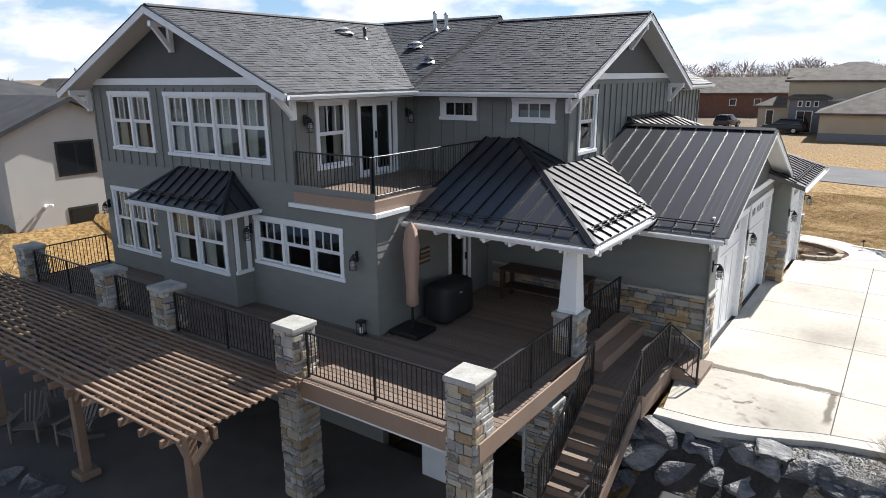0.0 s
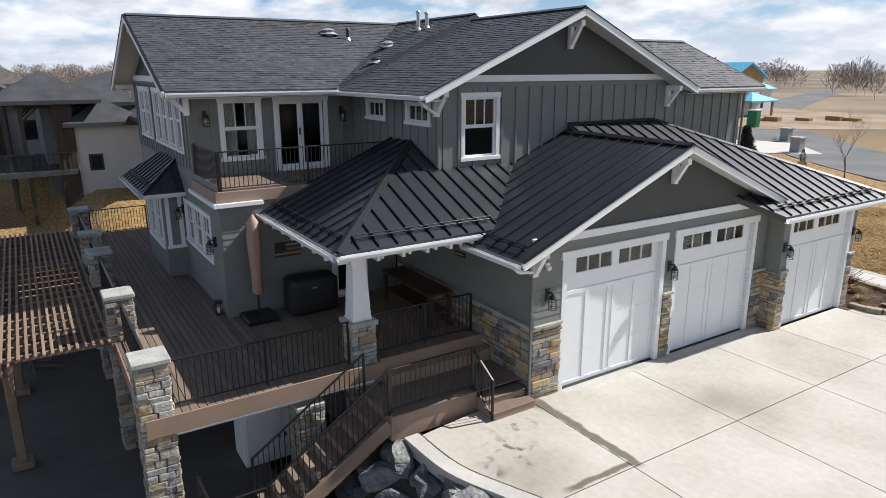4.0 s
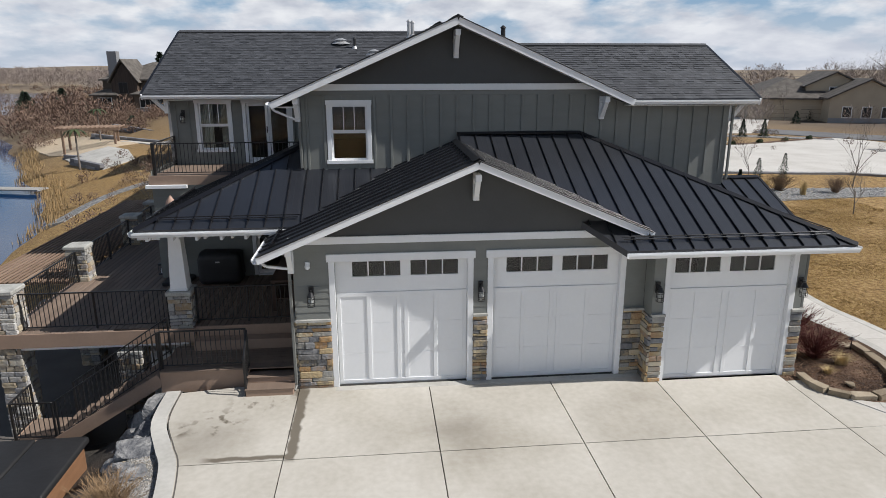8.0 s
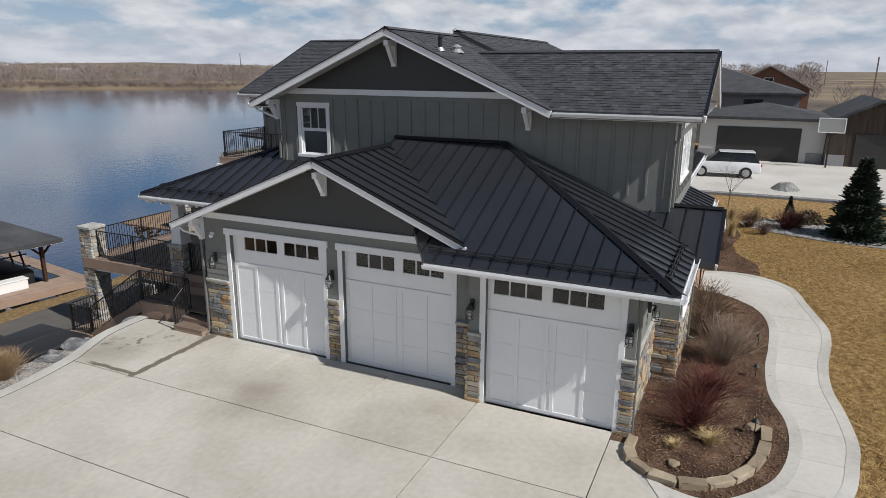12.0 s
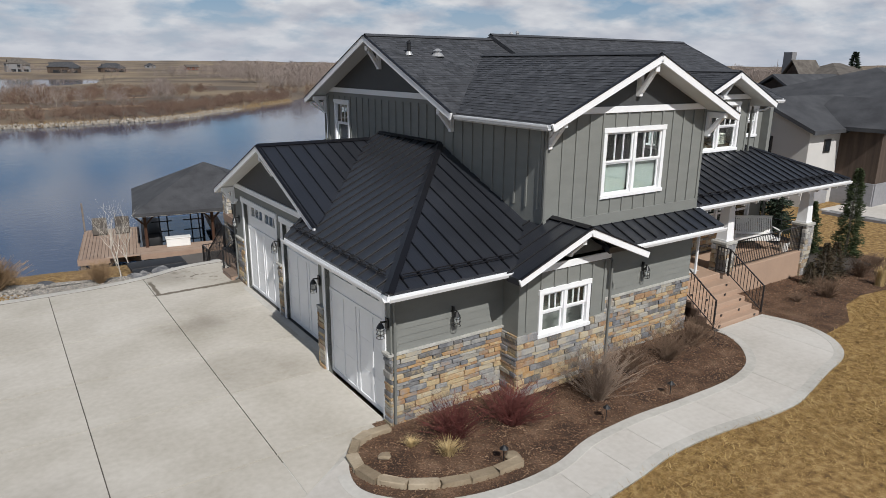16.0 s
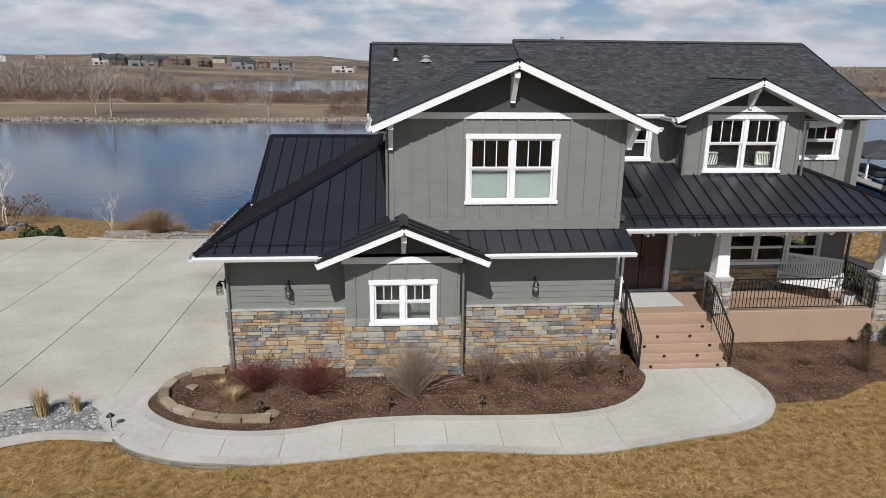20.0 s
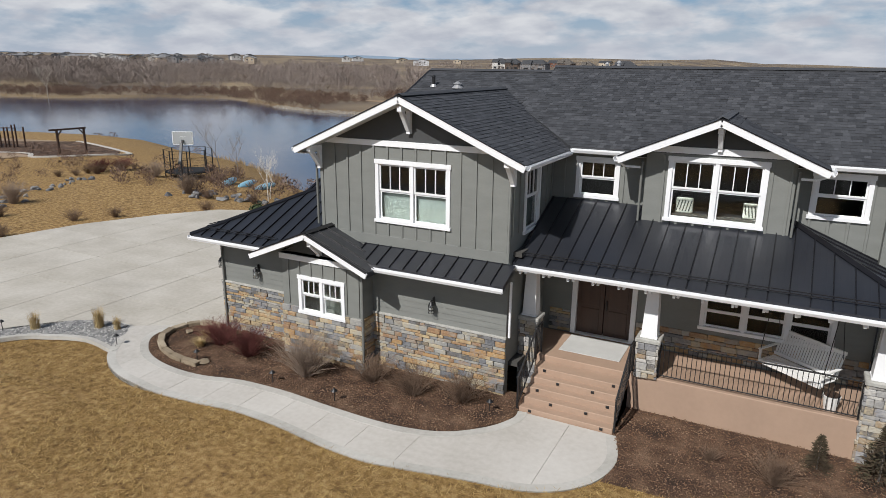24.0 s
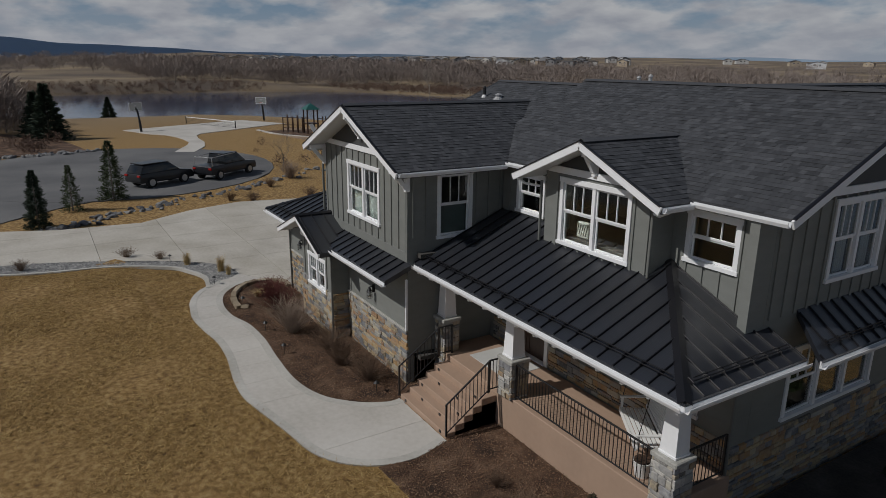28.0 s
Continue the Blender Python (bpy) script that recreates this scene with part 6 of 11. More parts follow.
MAT["cloth"] = make_mat("faded canvas", two((0.42, 0.28, 0.22), 0.92), 0.9, fine=40, bump=0.2, bump_dist=0.003)
MAT["cover"] = make_mat("black vinyl cover", two((0.014, 0.014, 0.015), 0.8), 0.6, fine=6, bump=0.4, bump_dist=0.02)
MAT["vent"] = make_mat("galvanised vent", two((0.5, 0.5, 0.5), 0.9), 0.45, metal=0.6, bump=0.0)
MAT["rug"] = make_mat("pale woven rug", two((0.5, 0.5, 0.48), 0.9), 0.95, fine=60, bump=0.3, bump_dist=0.003)
MAT["rug_dark"] = make_mat("grey rug pattern", two((0.06, 0.065, 0.07), 0.9), 0.95, fine=60, bump=0.3, bump_dist=0.003)
MAT["flag_red"] = make_mat("faded red paint", two((0.10, 0.04, 0.035), 0.85), 0.7, bump=0.0)
MAT["flag_blue"] = make_mat("faded blue paint", two((0.025, 0.03, 0.045), 0.85), 0.7, bump=0.0)

# ---- house fittings ----
def garage_door(y0, y1, x, z1, shift=0.0):
    d = new("garage_door")
    d.location = (x, (y0 + y1) / 2, 0)
    under(d, house)
    tagged(d, "white panelled garage door with a row of small panes")
    w = y1 - y0
    secs = 4
    h = z1 / secs
    for k in range(secs):
        zb = k * h
        if k < secs - 1:
            cbox("panel", x - 0.06, x - 0.02, y0, y1, zb + 0.001, zb + h - 0.001, "door_white", d, 0.0025)
        else:
            a, b = zb + 0.36, zb + h - 0.03
            bx = [(x - 0.06, x - 0.02, y0, y1, zb + 0.004, a), (x - 0.06, x - 0.02, y0, y1, b, zb + h)]
            us = []
            for g in range(2):
                g0 = (y0 + y1) / 2 + shift - 1.185 + g * 1.285
                for j in range(3):
                    us.append((g0 + j * 0.362, g0 + j * 0.362 + 0.335))
            at = y0
            for p, q in us:
                bx.append((x - 0.06, x - 0.02, at, p, a, b))
                at = q
            bx.append((x - 0.06, x - 0.02, at, y1, a, b))
            solid("panel", *boxes_mesh(bx), "door_white", d)
            for p, q in us:
                pn = cbox("pane", x - 0.05, x - 0.045, p - 0.005, q + 0.005, a - 0.005, b + 0.005, "glass", d, 0.001)
                pn.visible_shadow = False
    # raised carriage-style stiles and rails
    for f in (0.0, 0.235, 0.47, 0.53, 0.765, 1.0):
        yy = y0 + 0.05 + (w - 0.10) * f
        cbox("stile", x - 0.02, x - 0.002, yy - 0.045, yy + 0.045, 0.06, z1 - h - 0.02, "door_white", d, 0.004)
    for zz in (0.05, z1 - h - 0.05):
        cbox("rail", x - 0.02, x - 0.001, y0, y1, zz - 0.045, zz + 0.045, "door_white", d, 0.004)
    cbox("rubber_seal", x - 0.065, x - 0.01, y0, y1, -0.02, 0.006, "soffit", d)
    return d


MAT["door_white"] = make_mat("white painted steel door", two((0.80, 0.81, 0.82), 0.98), 0.38, fine=12, bump=0.04, bump_dist=0.001)
for (a, b), xw, sh_ in ((D1, -3.38, 0.1), (D2, -3.38, 0.04), (D3, -2.92, -0.1)):
    garage_door(a, b, xw - 0.1, 2.94, sh_)
    cbox("jamb", xw - 0.2, xw + 0.025, a - 0.13, a, 0.0, 2.96, "trim", house)
    cbox("jamb", xw - 0.2, xw + 0.025, b, b + 0.13, 0.0, 2.96, "trim", house)
    cbox("head_trim", xw - 0.2, xw + 0.045, a - 0.17, b + 0.17, 2.96, 3.13, "trim", house)


def lantern(at, out, parent_label="black cage wall lantern with clear glass"):
    """A caged barn light on an arm."""
    o = Vector(out)
    p = Vector(at)
    l = thing("wall_lantern", p, parent_label, "lantern", "wall lanterns")
    beam("back_plate", p + Vector((0, 0, 0.05)), p + Vector((0, 0, 0.30)), 0.11, 0.03, "iron", l)
    beam("arm", p + o * 0.01 + Vector((0, 0, 0.22)), p + o * 0.15 + Vector((0, 0, 0.24)), 0.03, 0.03, "iron", l)
    c = p + o * 0.15
    bm = bmesh.new()
    bmesh.ops.create_cone(bm, cap_ends=True, segments=14, radius1=0.085, radius2=0.03, depth=0.1, matrix=Matrix.Translation(c + Vector((0, 0, 0.17))))
    part("hood", bm, "iron", l, smooth=False)
    bm = bmesh.new()
    bmesh.ops.create_uvsphere(bm, u_segments=12, v_segments=8, radius=0.062, matrix=Matrix.Translation(c + Vector((0, 0, 0.02))) @ Matrix.Diagonal((1, 1, 1.7, 1)))
    part("glass_jar", bm, "jar", l, smooth=True)
    for k in range(6):
        a = k * math.pi / 3
        e = Vector((math.cos(a) * 0.08, math.sin(a) * 0.08, 0))
        beam("cage_bar", c + e + Vector((0, 0, -0.1)), c + e + Vector((0, 0, 0.13)), 0.009, 0.009, "iron", l, 0.002)
    for z in (-0.1, -0.01, 0.08):
        bm = bmesh.new()
        n = 16
        for k in range(n):
            a0, a1 = 2 * math.pi * k / n, 2 * math.pi * (k + 1) / n
            q = [c + Vector((math.cos(a) * r, math.sin(a) * r, z + dz)) for a in (a0, a1) for r, dz in ((0.079, -0.005), (0.088, -0.005), (0.088, 0.005), (0.079, 0.005))]
            v = [bm.verts.new(w) for w in q]
            for i in range(4):
                j = (i + 1) % 4
                bm.faces.new((v[i], v[j], v[j + 4], v[i + 4]))
        bmesh.ops.remove_doubles(bm, verts=bm.verts, dist=0.001)
        part("cage_ring", bm, "iron", l)
    return l


def jar_mat():
    m = bpy.data.materials.new("clear ribbed jar")
    m.use_nodes = True
    b = m.node_tree.nodes["Principled BSDF"]
    b.inputs["Base Color"].default_value = (0.7, 0.72, 0.7, 1)
    b.inputs["Roughness"].default_value = 0.12
    b.inputs["Transmission Weight"].default_value = 0.6
    return m


MAT["jar"] = jar_mat()
for at, out in (((-3.35, 15.5, 2.12), (1, 0, 0)), ((-3.35, 19.23, 2.12), (1, 0, 0)), ((-2.89, 23.14, 2.12), (1, 0, 0)), ((-2.89, 26.5, 2.12), (1, 0, 0)),
                ((-4.45, 26.62, 2.1), (0, 1, 0)), ((-10.62, 26.62, 2.1), (0, 1, 0)), ((-9.75, 10.46, 2.55), (0, -1, 0)), ((-13.32, 10.46, 2.75), (0, -1, 0)),
                ((-20.0, 10.46, 2.7), (0, -1, 0)), ((-11.6, 10.9, 5.45), (1, 0, 0)), ((-11.6, 14.7, 5.45), (1, 0, 0))):
    lantern(at, out)


def downspout(pts, label="square white downspout"):
    d = new("downspout")
    d.location = pts[-1]
    under(d, house)
    for a, b in zip(pts, pts[1:]):
        beam("pipe", a, b, 0.07, 0.055, d_mat[0], d, 0.012)
    return d


d_mat = ["trim"]
downspout([(-3.2, 14.42, 3.1), (-3.2, 14.6, 2.95), (-3.33, 15.03, 2.85)])
d_mat = ["siding_pipe"]
MAT["siding_pipe"] = make_mat("grey painted downspout", two((0.15, 0.155, 0.145), 0.95), 0.5, bump=0.0)
downspout([(-3.33, 15.06, 2.88), (-3.33, 15.06, 0.1), (-3.22, 15.02, 0.03)])
downspout([(-6.89, 15.06, 5.7), (-6.89, 15.06, 4.5)])
d_mat = ["trim"]
downspout([(-6.6, 14.36, 6.15), (-6.6, 14.5, 5.98), (-6.87, 15.03, 5.72)])
d_mat = ["siding_pipe"]
downspout([(-6.9, 26.66, 6.0), (-6.9, 26.66, 4.0)])
downspout([(-2.98, 26.66, 3.1), (-2.98, 26.66, 0.05)])
downspout([(-8.72, 26.68, 3.1), (-8.72, 27.22, 2.9), (-8.72, 27.22, 0.1), (-8.72, 27.4, 0.05)])
downspout([(-15.3, 24.18, 6.1), (-15.3, 24.18, 4.55)])
downspout([(-18.86, 24.18, 6.1), (-18.86, 24.18, 4.55)])
downspout([(-21.0, 23.85, 3.5), (-21.0, 23.85, 0.0)])
d_mat = ["trim"]
downspout([(-14.72, 24.5, 6.12), (-14.9, 24.4, 5.98), (-15.26, 24.2, 5.95)])
downspout([(-19.5, 24.5, 6.12), (-19.2, 24.4, 5.98), (-18.9, 24.2, 5.95)])
downspout([(-12.85, 26.7, 3.2), (-12.85, 26.7, 1.7)])
# corner boards
for ax, c, s, u, z0, z1 in (("y", 26.58, 1, -7.02, 3.65, 6.33), ("y", 26.58, 1, -12.66, 3.65, 6.33), ("x", -6.95, 1, 15.16, 4.2, 6.45), ("x", -6.95, 1, 26.5, 4.2, 6.2)):
    wbox("corner_board", ax, c, s, u - 0.05, u + 0.05, 0.001, 0.024, z0, z1, "siding", house)


# doors
def glazed_door(axis, c, s, u0, u1, z0, z1, label, split=False):
    d = new("door")
    d.location = on_wall(axis, c, s, (u0 + u1) / 2, 0, z0)
    under(d, house)
    tagged(d, label)
    B = lambda n, a, b, n0, n1, za, zb, m: wbox(n, axis, c, s, a, b, n0, n1, za, zb, m, d)
    for a, b in ((u0 - 0.11, u0), (u1, u1 + 0.11)):
        B("casing", a, b, -0.05, 0.035, z0, z1, "trim")
    B("casing", u0 - 0.13, u1 + 0.13, -0.05, 0.045, z1, z1 + 0.14, "trim")
    B("threshold", u0, u1, -0.15, 0.05, z0 - 0.02, z0 + 0.03, "trim")
    leaves = [(u0, (u0 + u1) / 2), ((u0 + u1) / 2, u1)] if split else [(u0, u1)]
    for i, (a, b) in enumerate(leaves):
        dn = -0.04 * i
        st = 0.09
        for p, q, za, zb in ((a, a + st, z0 + 0.03, z1), (b - st, b, z0 + 0.03, z1), (a + st, b - st, z0 + 0.03, z0 + 0.15), (a + st, b - st, z1 - st, z1)):
            B("stile", p, q, -0.1 + dn, -0.055 + dn, za, zb, "trim")
        pn = B("pane", a + st - 0.01, b - st + 0.01, -0.082 + dn, -0.076 + dn, z0 + 0.14, z1 - st + 0.01, "glass")
        pn.visible_shadow = False
    B("handle", leaves[0][1] - 0.06, leaves[0][1] - 0.03, -0.05, 0.0, z0 + 0.95, z0 + 1.15, "iron")
    return d


glazed_door("x", -11.66, 1, 12.84, 14.2, 4.05, 5.94, "white sliding glass door to the balcony", True)
glazed_door("x", -9.2, 1, 13.32, 14.12, 0.95, 3.02, "white glazed door to the covered deck")
fd = new("front_door")
fd.location = (-14.5, 23.75, 0.95)
under(fd, house)
tagged(fd, "dark stained double front door in a white frame")
for a, b in ((-15.42, -15.28), (-13.74, -13.60)):
    cbox("casing", a, b, 23.68, 23.80, 0.95, 2.95, "trim", fd)
cbox("casing", -15.45, -13.57, 23.68, 23.81, 2.92, 3.08, "trim", fd)
cbox("threshold", -15.3, -13.72, 23.6, 23.82, 0.94, 0.985, "trim", fd)
for a, b in ((-15.28, -14.52), (-14.50, -13.74)):
    cbox("leaf", a, b, 23.62, 23.67, 0.98, 2.92, "door_wood", fd)
    for za, zb in ((1.1, 1.75), (1.85, 2.8)):
        cbox("raised_panel", a + 0.12, b - 0.12, 23.665, 23.685, za, zb, "door_wood", fd, 0.008)
cbox("handle", -14.6, -14.57, 23.68, 23.72, 1.75, 2.05, "iron", fd)
mat_ = tagged(cbox("door_mat", -15.35, -13.7, 23.95, 25.15, 0.953, 0.968, "rug"), "grey and white patterned rug before the front door", "rug")
for k in range(5):
    for j in range(4):
        x, y = -15.19 + 0.33 * k, 24.1 + 0.3 * j
        for a in (45, 135):
            dx, dy = 0.13 * math.cos(radians(a)), 0.13 * math.sin(radians(a))
            beam("rug_pattern", (x - dx, y - dy, 0.971), (x + dx, y + dy, 0.971), 0.085, 0.012, "rug_dark", mat_, 0.001)

# roof vents
for x, y, h, r, m in ((-14.47, 16.31, 0.32, 0.05, "iron"), (-14.9, 15.8, 0.12, 0.16, "vent"), (-13.12, 18.2, 0.55, 0.06, "vent"), (-12.75, 18.3, 0.45, 0.06, "vent"), (-12.98, 17.0, 0.12, 0.14, "vent"), (-7.2, 20.34, 0.32, 0.06, "iron"), (-8.17, 20.4, 0.14, 0.10, "vent"), (-11.7, 15.9, 0.1, 0.12, "iron")):
    zz = (g_z(y) if x > -11.2 else (w_z(x) if y < 17.5 and x < -12.5 and abs(x + 15.95) < 4 - 0 and w_z(x) > main_l(y) else max(main_l(y), g_z(y))))
    v = thing("roof_vent", (x, y, zz), "small pipe vent standing on the shingle roof", "vent", "roof vents")
    bm = bmesh.new()
    bmesh.ops.create_cone(bm, cap_ends=True, segments=12, radius1=r, radius2=r, depth=h + 0.2, matrix=Matrix.Translation((x, y, zz + h / 2 - 0.1)))
    part("pipe", bm, m, v)
    bm = bmesh.new()
    bmesh.ops.create_cone(bm, cap_ends=True, segments=12, radius1=r * 2.2, radius2=r * 1.1, depth=0.1, matrix=Matrix.Translation((x, y, zz + 0.03)))
    part("flashing", bm, "vent", v)
    bm = bmesh.new()
    bmesh.ops.create_cone(bm, cap_ends=True, segments=12, radius1=r * 1.5, radius2=r * 0.4, depth=0.07, matrix=Matrix.Translation((x, y, zz + h + 0.03)))
    part("cap", bm, m, v)
cam_ = thing("security_camera", (-3.33, 15.45, 2.9), "small white dome camera on the garage wall", "camera")
bm = bmesh.new()
bmesh.ops.create_uvsphere(bm, u_segments=12, v_segments=8, radius=0.06, matrix=Matrix.Translation((-3.3, 15.45, 2.88)))
part("dome", bm, "trim", cam_, smooth=True)
cbox("mount", -3.38, -3.31, 15.4, 15.5, 2.9, 2.98, "trim", cam_)

# ---- things on the covered deck ----
um = thing("patio_umbrella", (-8.72, 11.1, 0.93), "closed pale brown patio umbrella on a black base", "umbrella")
prof = [(0.03, 1.55), (0.13, 1.62), (0.12, 2.0), (0.15, 2.5), (0.17, 3.0), (0.12, 3.35), (0.02, 3.52)]
vs, fs = [], []
for r, z in prof:
    for k in range(14):
        a = 2 * math.pi * k / 14
        rr = r * (1.18 if k % 2 else 0.8)
        vs.append((-8.72 + rr * math.cos(a), 11.1 + rr * math.sin(a) * 0.9, z))
for i in range(len(prof) - 1):
    for k in range(14):
        fs.append((i * 14 + k, i * 14 + (k + 1) % 14, (i + 1) * 14 + (k + 1) % 14, (i + 1) * 14 + k))
solid("canopy", vs, fs, "cloth", um, "folded pale canvas canopy", smooth=True)
beam("pole", (-8.72, 11.1, 0.98), (-8.72, 11.1, 3.5), 0.05, 0.05, "iron", um)
cbox("base", -9.12, -8.32, 10.72, 11.48, 0.93, 1.05, "iron", um, 0.05)


def rounded_block(name, x0, x1, y0, y1, z0, z1, mat, parent, r=0.12, wob=0.02, seed=1, label=""):
    """A soft-cornered upright form, as of cloth drawn over something."""
    bm = bmesh.new()
    bmesh.ops.create_cube(bm, size=1, matrix=Matrix.Translation(((x0 + x1) / 2, (y0 + y1) / 2, (z0 + z1) / 2)) @ Matrix.Diagonal((x1 - x0, y1 - y0, z1 - z0, 1)))
    bmesh.ops.bevel(bm, geom=[e for e in bm.edges] , offset=r, segments=3, affect="EDGES", profile=0.6)
    rr = random.Random(seed)
    for v in bm.verts:
        if v.co.z > z0 + 0.02:
            v.co += Vector((rr.uniform(-wob, wob), rr.uniform(-wob, wob), rr.uniform(-wob, wob)))
    return part(name, bm, mat, parent, label, smooth=True)


gr = thing("barbecue_grill", (-8.6, 12.4, 0.93), "barbecue grill under a black fitted cover", "grill")
rounded_block("cover", -8.95, -8.25, 11.75, 13.0, 0.95, 1.9, "cover", gr, 0.2, 0.02, 4)
cbox("badge", -8.245, -8.235, 12.3, 12.42, 1.62, 1.66, "vent", gr)
tb = thing("work_bench", (-7.2, 14.5, 0.93), "dark wooden bench with a shelf against the garage wall", "bench")
cbox("top", -8.3, -5.9, 14.2, 14.85, 1.72, 1.78, "door_wood", tb)
cbox("shelf", -8.25, -5.95, 14.25, 14.8, 1.25, 1.29, "door_wood", tb)
for x in (-8.22, -6.0):
    for y in (14.27, 14.78):
        cbox("leg", x - 0.05, x + 0.05, y - 0.05, y + 0.05, 0.93, 1.72, "door_wood", tb)
fl = thing("wooden_flag", (-9.17, 12.05, 2.25), "small striped wooden flag plaque on the wall", "wall art")
for k in range(7):
    cbox("stripe", -9.175, -9.15, 11.72, 12.38, 2.26 + 0.055 * k, 2.31 + 0.055 * k, "flag_red" if k % 2 == 0 else "sandstone", fl, 0.003)
cbox("canton", -9.15, -9.142, 11.72, 12.0, 2.425, 2.64, "flag_blue", fl, 0.002)


# white rafter tails below the porch and deck eaves
for k in range(15):
    x = -12.95 - 0.62 * k
    beam("rafter_tail", (x, 25.75, 3.43), (x, 26.40, 3.42), 0.06, 0.15, "trim", house)
for k in range(7):
    y = 11.75 + 0.55 * k
    beam("rafter_tail", (-5.25, y, 3.29), (-4.6, y, 3.28), 0.07, 0.15, "trim", house)
for k in range(7):
    x = -5.2 - 0.62 * k
    beam("rafter_tail", (x, 12.05, 3.29), (x, 11.43, 3.28), 0.07, 0.15, "trim", house)


# storage closet below the deck, drain pipes, dark plaque
cl_ = thing("storage_closet", (-7.2, 10.85, -1.75), "white storage closet with double doors under the deck", "closet")
cbox("body", -7.7, -6.84, 10.02, 11.68, -1.76, -0.42, "trim", cl_)
for y0, y1 in ((10.06, 10.84), (10.86, 11.64)):
    dr_ = cbox("door", -6.84, -6.80, y0, y1, -1.72, -0.5, "trim", cl_)
    ky = y1 - 0.06 if y0 < 10.5 else y0 + 0.06
    cbox("knob", -6.80, -6.76, ky - 0.02, ky + 0.02, -1.2, -1.1, "iron", dr_)
pp_ = thing("drain_pipe", (-6.3, 11.3, -0.7), "white plastic drain pipe below the deck", "pipe")
for a, b in (((-6.96, 11.3, -0.55), (-6.33, 11.3, -0.84)), ((-6.33, 11.3, -0.84), (-5.93, 11.3, -0.72)), ((-5.93, 11.3, -0.74), (-5.9, 11.3, -0.3)), ((-5.93, 11.34, -0.72), (-5.93, 11.34, -1.75))):
    beam("pipe", a, b, 0.09, 0.09, "trim", pp_, 0.03)
wp = thing("wall_plaque", (-6.0, 15.12, 2.59), "small dark wall plaque with worn pale lettering", "plaque")
cbox("board", -6.22, -5.8, 15.10, 15.125, 2.53, 2.65, "door_wood", wp)
cbox("writing_bar", -6.16, -5.86, 15.095, 15.10, 2.575, 2.605, "capstone", wp)


# window seat with striped cushions in the dormer
MAT["cushion"] = make_mat("pale cushion cloth", two((0.50, 0.50, 0.45), 0.92), 0.95, fine=40, bump=0.2, bump_dist=0.003)
MAT["cushion_dark"] = make_mat("dark cushion stripe", two((0.05, 0.06, 0.055), 0.9), 0.95, bump=0.0)
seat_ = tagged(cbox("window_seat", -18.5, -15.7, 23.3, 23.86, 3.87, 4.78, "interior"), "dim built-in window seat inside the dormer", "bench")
for x, ln_ in ((-17.95, -0.25), (-16.35, 0.3)):
    cu = thing("cushion", (x, 23.66, 4.78), "pale cushion with dark stripes on the window seat", "cushion", "dormer cushions")
    rounded_block("cover", x - 0.21, x + 0.21, 23.58, 23.72, 4.78, 5.18, "cushion", cu, 0.06, 0.012, 5)
    for k in range(5):
        beam("stripe", (x - 0.15 + 0.075 * k + ln_ * 0.1, 23.722, 4.84), (x - 0.15 + 0.075 * k - ln_ * 0.1, 23.722, 5.12), 0.03, 0.006, "cushion_dark", cu, 0.001, up=(0, 1, 0))
sp_ = thing("deck_lantern", (-9.62, 10.44, 0.93), "small dark metal lantern standing on the deck", "lantern")
cbox("base", -9.72, -9.52, 10.26, 10.44, 0.93, 0.97, "iron", sp_)
for a in (-9.71, -9.545):
    for b in (10.27, 10.415):
        cbox("post", a, a + 0.015, b, b + 0.015, 0.97, 1.22, "iron", sp_, 0.002)
cbox("candle", -9.65, -9.59, 10.32, 10.38, 0.97, 1.1, "trim", sp_)
cbox("roof", -9.72, -9.52, 10.26, 10.44, 1.22, 1.27, "iron", sp_, 0.02)


